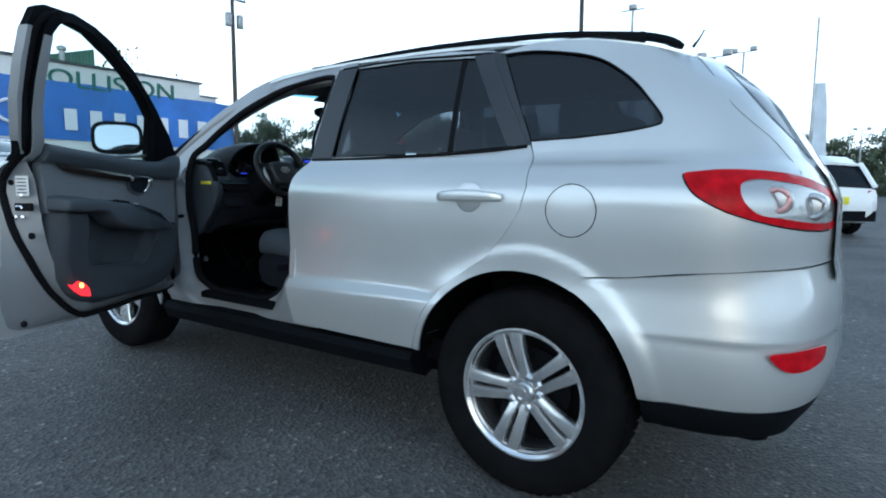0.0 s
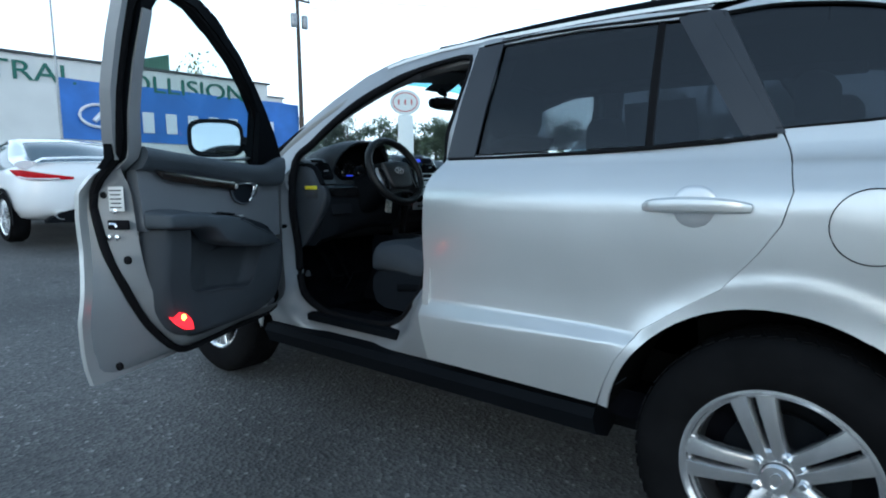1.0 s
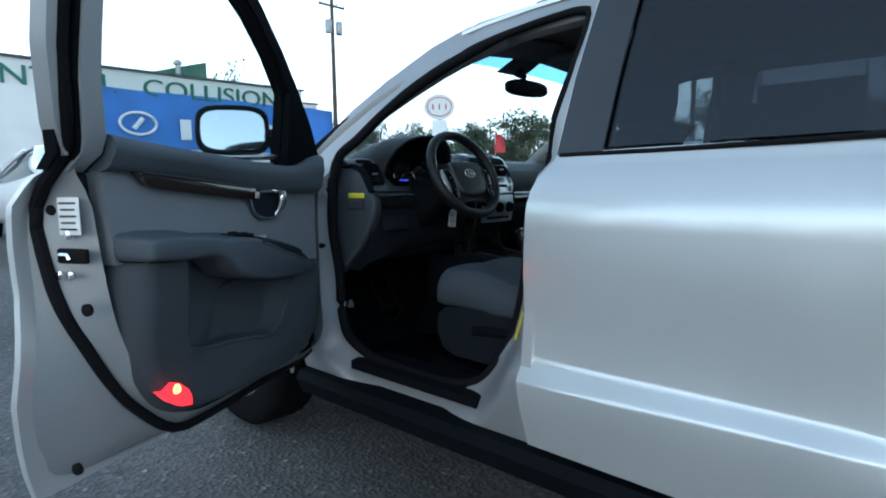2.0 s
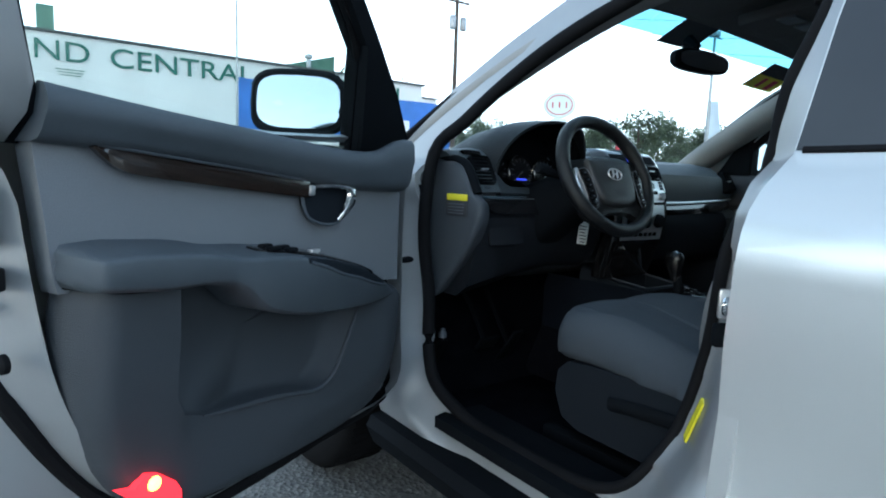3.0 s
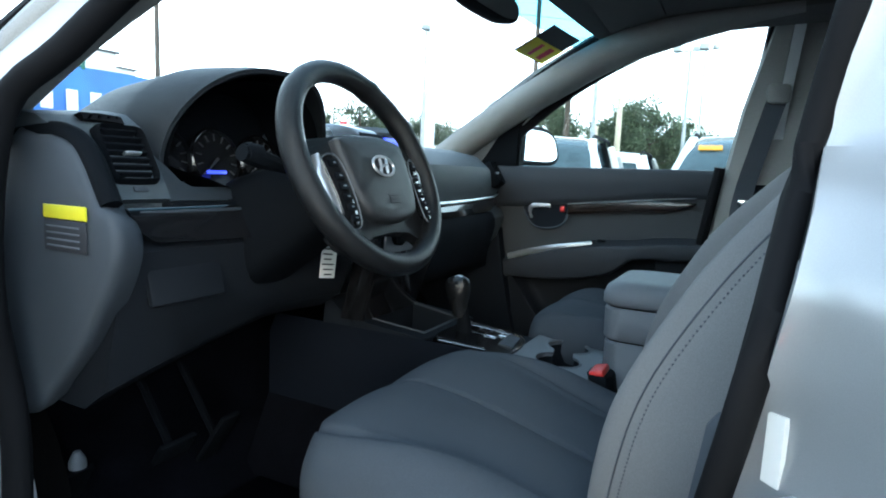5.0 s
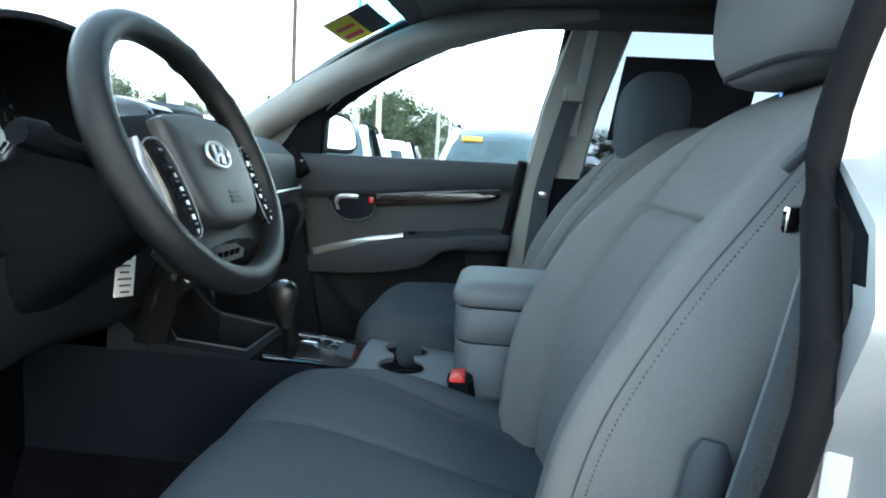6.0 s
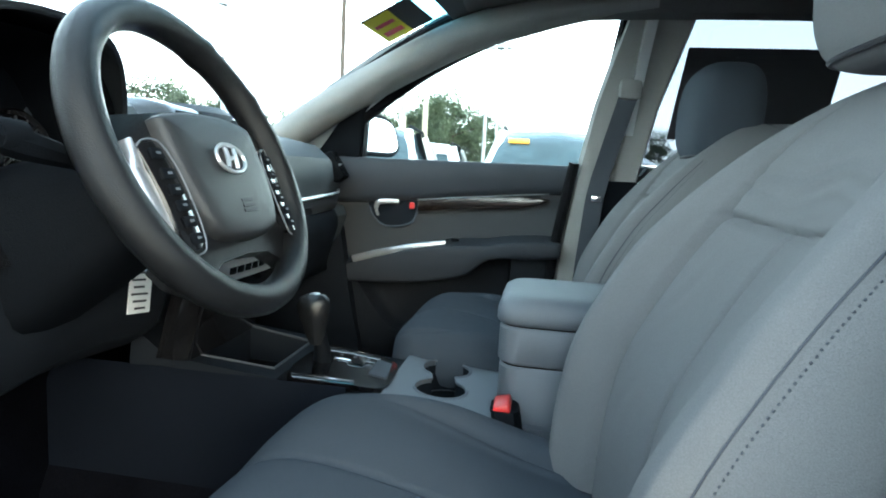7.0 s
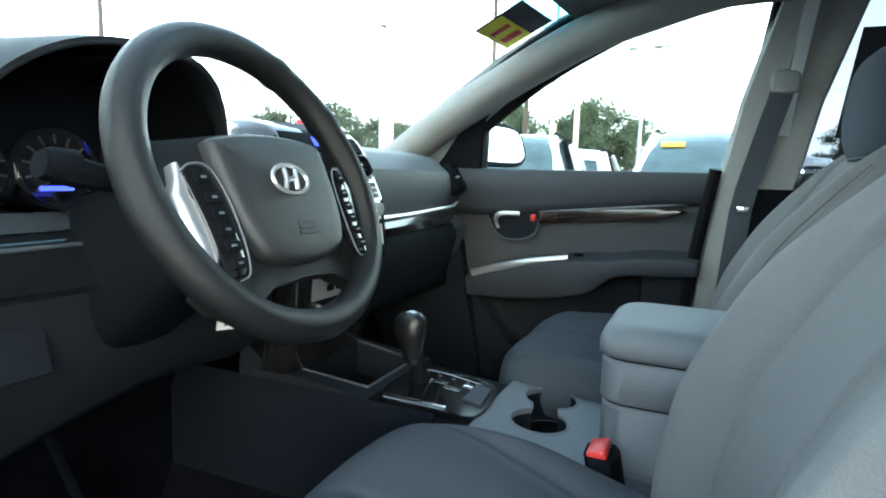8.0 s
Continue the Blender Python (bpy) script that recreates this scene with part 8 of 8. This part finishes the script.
# ---- parked cars
def parked_car(m, colour, label, sticker=False, glass="car_glass"):
    """A parked car, nose towards local +y, standing on z = 0."""
    t = thing("parked_car", label, "car", group="parked cars", m=m)
    roofz, belt = 1.70, 1.05
    rings = []
    for y, w, b, tp in ((-2.28, .70, .42, .80), (-2.20, .84, .34, belt - .02), (-1.9, .91, .28, belt + .02), (-1.0, .93, .25, belt), (0, .93, .25, belt - .01), (.9, .93, .25, belt - .03), (1.5, .90, .26, belt - .10), (2.0, .84, .30, belt - .19), (2.25, .68, .38, belt - .32)):
        rings.append([(-w * .80, y, b), (-w * .97, y, b + .12), (-w, y, b + .30), (-w * .985, y, tp - .16), (-w * .93, y, tp - .03), (-w * .80, y, tp), (0, y, tp + .03), (w * .80, y, tp), (w * .93, y, tp - .03), (w * .985, y, tp - .16), (w, y, b + .30), (w * .97, y, b + .12), (w * .80, y, b)])
    part("body", loft(B(), rings), colour, t, "painted body")
    prof_ = [(-2.15, 0), (-1.85, .80), (-1.6, 1.0), (-.6, 1.04), (.35, .98), (.75, .68), (1.25, 0)]
    rings = []
    for y, f in prof_:
        z = belt + (roofz - belt) * f
        w0, w1 = .80, .80 - .20 * f
        rings.append([(-w0, y, belt - .04), (-w0 * .99, y, belt), (-w1, y, z - .05 * (f > .3)), (-w1 * .85, y, z), (0, y, z + .03 * f), (w1 * .85, y, z), (w1, y, z - .05 * (f > .3)), (w0 * .99, y, belt), (w0, y, belt - .04)])
    part("glasshouse", loft(B(), rings), glass, t, "dark tinted windows")
    top = [(y, belt + (roofz - belt) * f, .80 - .20 * f) for y, f in prof_[1:-2]]
    part("roof", loft(B(), [[(-w * 1.01, y, z - .045), (-w * .86, y, z + .012), (0, y, z + .045), (w * .86, y, z + .012), (w * 1.01, y, z - .045), (0, y, z - .01)] for y, z, w in [(prof_[1][0] - .06, top[0][1] - .02, top[0][2])] + top]), colour, t, "painted roof")
    for sg in (-1, 1):
        for (y0, f0), (y1, f1), wd in ((prof_[-1], prof_[-3], .055), ((-.55, 0), (-.55, 1.0), .05), ((-1.35, 0), (-1.35, .97), .07), (prof_[0], prof_[1], .10)):
            pts = [(sg * (.81 - .20 * f), y0 + (y1 - y0) * q, belt + (roofz - belt) * f) for q, f in [(j / 4, f0 + (f1 - f0) * j / 4) for j in range(5)]]
            part("window_pillar", tube(B(), pts, wd, 6, flat=(1, .4)), colour if wd > .052 else "black", t)
        part("roof_rail", tube(B(), [(sg * .60, -1.5, roofz + .0), (sg * .60, -1.3, roofz + .06), (sg * .60, .1, roofz + .05), (sg * .60, .3, roofz - .02)], .022, 6), "black", t)
        for y in (-1.35, 1.38):
            w = part("wheel", lathe(B(), [(.24, -.1), (.31, -.1), (.34, -.05), (.34, .05), (.31, .1), (.24, .1)], 28, Matrix.Translation((sg * .84, y, .34)) @ Matrix.Rotation(sg * math.pi / 2, 4, "Y")), "rubber", t, "black tyre")
            part("rim", lathe(B(), [(0, .06), (.05, .08), (.20, .06), (.24, .09), (.24, -.08)], 20, Matrix.Translation((sg * .84, y, .34)) @ Matrix.Rotation(sg * math.pi / 2, 4, "Y")), "alloy", w)
            bm = B()
            rr = [[(sg * x, y + .40 * math.cos(radians(a)), .34 + .40 * math.sin(radians(a))) for a in range(-12, 193, 12)] for x in (.70, .936)]
            part("wheel_arch", loft(bm, [[(p[0], y + (p[1] - y) * q, .34 + (p[2] - .34) * q) for p in rr[1]] for q in (.86, 1.0, 1.02)], closed=False, caps=False), "seal", t)
        tl = loft(B(), [[(sg * .60, -2.235, z), (sg * .72, -2.205, z), (sg * .83, -2.16, z), (sg * .885, -2.0, z)] for z in (belt - .22, belt - .10, belt - .06)], closed=False, caps=False)
        part("tail_lamp", tl, "lens_red", t, "red tail lamp")
        part("headlamp", loft(B(), [[(sg * .48, 2.24, z), (sg * .66, 2.16, z), (sg * .82, 1.95, z)] for z in (belt - .36, belt - .25)], closed=False, caps=False), "satin", t, "clear headlamp")
        part("door_mirror", box(B(), (sg * .95, .72, belt + .08), (.18, .12, .14), .04), colour, t)
    part("rear_bumper", loft(B(), [[(x, -2.30 + .10 * abs(x) ** 3, z) for x in (-.80, -.5, 0, .5, .80)] for z in (.34, .42, .56)], closed=False, caps=False), "black", t)
    part("number_plate", box(B(), (0, -2.31, .78), (.34, .02, .16), .004), "yellow", t, "yellow paper plate")
    if sticker:
        part("screen_sticker", box(B(), (.42, .66, roofz - .135), (.24, .012, .12), .002, Matrix.Rotation(radians(64), 4, "X")), "orange", t, "orange year sticker on the screen")
    return t


M["car_glass_dark"] = mat("black tinted car glass", (0.008, 0.011, 0.015), rough=0.06, vary=0.2, spec=0.18)
# blue-grey base colour carries the sky's reflection in the panes
M["car_glass"] = mat("car glass with sky reflection in its colour", (0.045, 0.070, 0.082), rough=0.05, vary=0.2, spec=0.5)


def at_ground(x, y, heading):
    """heading: degrees clockwise from +y that the nose points to."""
    return pose(x, y, ground_z(x, y), 0, 0, -heading)


def coupe(m):
    """A low two-door car, nose towards local +y: haunches, long rear glass, wedge lamps."""
    t = thing("parked_car", "white two-door coupe seen from behind on the asphalt", "car", group="parked cars", m=m)
    rings = []
    for y, w, b, sh, top in ((-2.30, .30, .50, .80, .88), (-2.285, .44, .46, .84, .95), (-2.23, .69, .40, .87, .985), (-2.12, .83, .34, .90, 1.01), (-1.95, .89, .30, .925, 1.015), (-1.72, .912, .28, .945, 1.01), (-1.35, .925, .26, .945, 1.0), (-.9, .915, .25, .92, .97),
                             (0, .90, .24, .87, .92), (.9, .90, .24, .85, .90), (1.4, .91, .25, .84, .89), (1.9, .86, .28, .78, .83), (2.2, .70, .34, .70, .75), (2.32, .45, .40, .62, .66)):
        hp = [(.66 * w, b), (.92 * w, b + .05), (.985 * w, b + .16), (w, b + .30), (.985 * w, sh - .10), (.955 * w, sh - .03), (.90 * w, sh + .01), (.78 * w, top - .01), (.5 * w, top + .012), (0, top + .02)]
        rings.append([(-x, y, z) for x, z in hp] + [(x, y, z) for x, z in reversed(hp[:-1])])
    part("body", loft(B(), rings), "white_paint", t, "white painted body", sharp=50)
    prof_ = dense([(-1.86, .985), (-1.5, 1.12), (-1.1, 1.26), (-.7, 1.345), (-.3, 1.375), (.1, 1.35), (.55, 1.20), (1.15, .90)], 4)
    rings = []
    for y, z in prof_:
        f = (z - .90) / .475
        w0, w1 = .80, .80 - .25 * f
        rings.append([(-w0, y, .88), (-w0 + .02, y, .92), (-w1, y, max(z - .05, .925)), (-w1 * .85, y, z), (0, y, z + .02), (w1 * .85, y, z), (w1, y, max(z - .05, .925)), (w0 - .02, y, .92), (w0, y, .88)])
    part("glasshouse", loft(B(), rings), "car_glass", t, "pale reflecting windows")
    top = [(y, z) for y, z in prof_ if -.95 < y < .12]
    part("roof", loft(B(), [[(-w * 1.02, y, z - .05), (-w * .86, y, z + .008), (0, y, z + .030), (w * .86, y, z + .008), (w * 1.02, y, z - .05), (0, y, z - .02)] for y, z, w in [(y, z, .80 - .25 * (z - .90) / .475) for y, z in top]]), "white_paint", t, "white painted roof")
    for sg in (-1, 1):
        pts = smooth_line([(sg * .80, -1.98, .985), (sg * .755, -1.55, 1.06), (sg * .665, -1.15, 1.20), (sg * .575, -.75, 1.315), (sg * .55, -.4, 1.335)], 4)
        part("rear_pillar", tube(B(), pts, [.10 - .055 * k / (len(pts) - 1) for k in range(len(pts))], 8, flat=(1.3, .5)), "white_paint", t, "broad white rear pillar")
        part("front_pillar", tube(B(), smooth_line([(sg * .80, 1.12, .90), (sg * .66, .55, 1.18), (sg * .56, .1, 1.325)], 4), .03, 6), "white_paint", t)
        lens = [(-.914, -1.76, .915, .925), (-.905, -1.88, .865, .925), (-.885, -1.98, .825, .920), (-.83, -2.125, .800, .905), (-.69, -2.237, .795, .875), (-.56, -2.268, .798, .856), (-.40, -2.292, .802, .832)]
        lamp = part("tail_lamp", loft(B(), [[(-sg * (x - .012), y - .012, z0), (-sg * (x - .016), y - .016, (z0 + z1) / 2), (-sg * (x - .012), y - .012, z1), (-sg * (x + .05), y + .05, z1), (-sg * (x + .05), y + .05, z0)] for x, y, z0, z1 in lens]), "lens_red", t, "red wedge-shaped tail lamp")
        part("lamp_streak", tube(B(), smooth_line([(-sg * -.895, -1.985, .84), (-sg * -.835, -2.145, .815), (-sg * -.69, -2.258, .808), (-sg * -.55, -2.288, .81)], 4), .010, 6), "sign_white", lamp, "clear streak in the lamp")
        part("exhaust", lathe(B(), [(.06, 0), (.065, .10), (.052, .10), (.05, 0)], 18, Matrix.Translation((sg * .52, -2.18, .36)) @ Matrix.Rotation(radians(90), 4, "X") @ Matrix.Diagonal((1.7, .8, 1, 1))), "chrome", t, "oval chrome exhaust")
        for y in (-1.38, 1.42):
            place = Matrix.Translation((sg * .835, y, .33)) @ Matrix.Rotation(sg * math.pi / 2, 4, "Y")
            w = part("wheel", lathe(B(), [(.235, -.11), (.30, -.11), (.33, -.06), (.33, .06), (.30, .11), (.235, .10)], 32, place), "rubber", t, "black tyre")
            part("rim", lathe(B(), [(.205, .02), (.215, .09), (.235, .10), (.236, -.08)], 28, place), "alloy", w, "alloy rim")
            part("rim_back", lathe(B(), [(0, -.02), (.22, -.02), (.22, -.05), (0, -.05)], 24, place), "seal", w)
            for k in range(10):
                bm = box(B(), (.125, 0, .075), (.19, .022, .03), .004)
                bmesh.ops.transform(bm, matrix=place @ Matrix.Rotation(radians(36 * k), 4, "Z"), verts=bm.verts[:])
                part("spoke", bm, "alloy", w)
            ring_y = [[(sg * .933, y + r_ * math.cos(radians(a)), .33 + r_ * math.sin(radians(a))) for a in range(-15, 196, 10)] for r_ in (.315, .372)]
            part("wheel_arch", loft(B(), ring_y, closed=False, caps=False), "seal", t, "dark wheel arch")
        part("door_mirror", box(B(), (sg * .95, .62, .98), (.18, .12, .13), .04), "white_paint", t)
    low = lambda x: .47 - .16 * (abs(x) / .70) ** 3
    bm = loft(B(), [[(x, -2.315 + .16 * abs(x) ** 2.4, z) for x in [-.70 + 1.4 * k / 16 for k in range(17)]] + [(x, -2.10, z) for x in [.70 - 1.4 * k / 16 for k in range(17)]] for z in (.27, .30)] + [[(x, -2.315 + .16 * abs(x) ** 2.4, low(x)) for x in [-.70 + 1.4 * k / 16 for k in range(17)]] + [(x, -2.10, low(x)) for x in [.70 - 1.4 * k / 16 for k in range(17)]]])
    part("diffuser", bm, "black", t, "black lower rear diffuser")
    part("boot_spoiler", loft(B(), [[(x, y, z + .012), (x, y + .10, z + .026), (x, y + .20, z + .012), (x, y + .10, z - .004)] for x, y, z in ((-.74, -2.14, 1.0), (-.66, -2.20, 1.045), (-.3, -2.26, 1.065), (0, -2.27, 1.068), (.3, -2.26, 1.065), (.66, -2.20, 1.045), (.74, -2.14, 1.0))]), "white_paint", t, "white boot spoiler")
    part("number_plate", box(B(), (0, -2.325, .62), (.34, .02, .16), .004), "yellow", t, "yellow paper plate")
    return t


coupe(at_ground(.57, 10.27, 0))
parked_car(at_ground(14.15, .49, 56), "white_paint", "white SUV parked tail towards the silver car", glass="car_glass_dark")
parked_car(at_ground(6.6, 1.35, -92), "white_paint", "white SUV with an orange year sticker on its screen", sticker=True)
parked_car(at_ground(6.9, 3.85, -95), "white_paint", "white SUV parked in the row opposite")
parked_car(at_ground(12.3, 3.95, 88), "white_paint", "white SUV parked in the further row")
parked_car(at_ground(16.5, 7.6, -90), "white_paint", "white SUV in the further row with dark windows")
parked_car(at_ground(22.0, 2.2, -88), "white_paint", "white SUV far back in the car park")
parked_car(at_ground(22.5, -4.5, -88), "white_paint", "white SUV standing far off in the last row")


# ---- trees
def tree(h, seed, dry=False, wide=.42):
    rnd = random.Random(seed)
    t = thing("tree", "broad green tree with uneven crown behind the car park" if not dry else "thin tree with yellowing leaves", "tree", group="trees behind the car park")
    bm = tube(B(), [(0, 0, 0), (.05 * h * .2, 0, h * .3), (.02 * h, .01 * h, h * .62), (0, 0, h * .92)], [.035 * h, .026 * h, .014 * h, .004 * h], 8)
    limbs = []
    for k in range(14):
        z0 = h * (.22 + .60 * k / 14)
        a = rnd.random() * math.tau
        ln = h * wide * (1 - .55 * (k / 14)) * rnd.uniform(.6, 1.0)
        p1 = Vector((math.cos(a) * ln, math.sin(a) * ln, z0 + ln * rnd.uniform(.2, .55)))
        mid = Vector((p1.x * .5, p1.y * .5, z0 + (p1.z - z0) * .62))
        tube(bm, [(0, 0, z0), mid, p1], [.012 * h * (1 - k / 20), .007 * h, .002 * h], 5)
        limbs += [mid, p1, (mid + p1) / 2]
    part("trunk", bm, "bark", t, "dark bark trunk and limbs")
    verts, faces = [], []
    for c in limbs + [Vector((0, 0, h * .95)), Vector((0, 0, h * .85))]:
        cl = h * rnd.uniform(.07, .14)
        for _ in range(130 if not dry else 40):
            p = c + Vector((rnd.gauss(0, .5), rnd.gauss(0, .5), rnd.gauss(0, .42))) * cl
            s = h * rnd.uniform(.010, .020)
            q = Euler((rnd.random() * 6, rnd.random() * 6, rnd.random() * 6)).to_matrix()
            i = len(verts)
            verts += [p + q @ Vector(v) * s for v in ((-1, 0, 0), (0, -.55, .1), (1, 0, 0), (0, .55, .1))]
            faces.append((i, i + 1, i + 2, i + 3))
    me = bpy.data.meshes.new("crown")
    me.from_pydata([tuple(v) for v in verts], [], faces)
    me.materials.append(M["leaf_dry" if dry else "leaf"])
    ob = new("crown", me)
    ob.parent = t
    return t


kinds = [tree(9.5, 1), tree(8.5, 2, wide=.5), tree(10.5, 3, wide=.36), tree(8.0, 4, wide=.55)]
heights = [9.5, 8.5, 10.5, 8.0]
rt = random.Random(11)
# (bearing, distance, top as a slope over the eye)
LINE = [(33, 95, .095), (36, 90, .10), (39, 88, .105), (41, 86, .10), (44, 88, .098), (47, 90, .09), (49.5, 84, .097), (51.5, 80, .10), (53.8, 66, .118), (55.5, 74, .105), (57.5, 82, .09), (60, 74, .098), (62.5, 80, .09),
        (65, 84, .085), (68, 78, .10), (71, 58, .130), (73, 72, .10), (75, 76, .085), (77.6, 60, .116), (79.3, 56, .122), (80.7, 56, .130), (82.6, 62, .106), (84.8, 72, .088), (87, 80, .072), (89.1, 74, .076), (91, 84, .068), (93.5, 80, .075),
        (96, 86, .07), (99, 80, .08), (103, 84, .07), (107, 80, .075), (112, 84, .08), (118, 80, .08), (125, 84, .075), (132, 80, .08), (140, 84, .08)]
LINE += [(150 + 9 * k, 46 + 7 * (k % 3), .10 + .02 * ((k * 7) % 3)) for k in range(23)]
for i, (bearing, dist, slope) in enumerate(LINE):
    k = i % 4
    sc = (1.15 + dist * slope) / heights[k] * 1.03
    wide = min(max(sc * 1.15, .8), 1.3)
    m = Matrix.Translation((-1.5 + dist * math.sin(radians(bearing)), .8 + dist * math.cos(radians(bearing)), 0)) @ Matrix.Rotation(rt.random() * 6.28, 4, "Z") @ Matrix.Diagonal((wide, wide, sc, 1))
    if i < 4:
        kinds[i].matrix_basis = m
    else:
        copy_thing(kinds[k], Matrix.Identity(4)).matrix_basis = m
dry = tree(11.5, 9, True, .40)
dry.matrix_basis = Matrix.Translation((27.5, 56, 0)) @ Matrix.Diagonal((1.1, 1.1, 1.13, 1))
copy_thing(dry, Matrix.Identity(4)).matrix_basis = Matrix.Translation((33.5, 58, 0)) @ Matrix.Rotation(2, 4, "Z") @ Matrix.Diagonal((1, 1, 1.02, 1))
# low hedge of far growth under the trees
verts, faces = [], []
rh = random.Random(5)
for _ in range(26000):
    bearing, dist = radians(rh.uniform(24, 135)), rh.uniform(70, 100)
    z = abs(rh.gauss(0, 1.6))
    p = Vector((dist * math.sin(bearing), dist * math.cos(bearing), z))
    q = Euler((rh.random() * 6, rh.random() * 6, rh.random() * 6)).to_matrix()
    s = rh.uniform(.25, .55)
    i = len(verts)
    verts += [p + q @ Vector(v) * s for v in ((-1, 0, 0), (0, -.6, .1), (1, 0, 0), (0, .6, .1))]
    faces.append((i, i + 1, i + 2, i + 3))
me = bpy.data.meshes.new("undergrowth")
me.from_pydata([tuple(v) for v in verts], [], faces)
me.materials.append(M["leaf"])
tagged(new("undergrowth", me), "dense green undergrowth along the far edge of the car park", "undergrowth", kind="stuff")
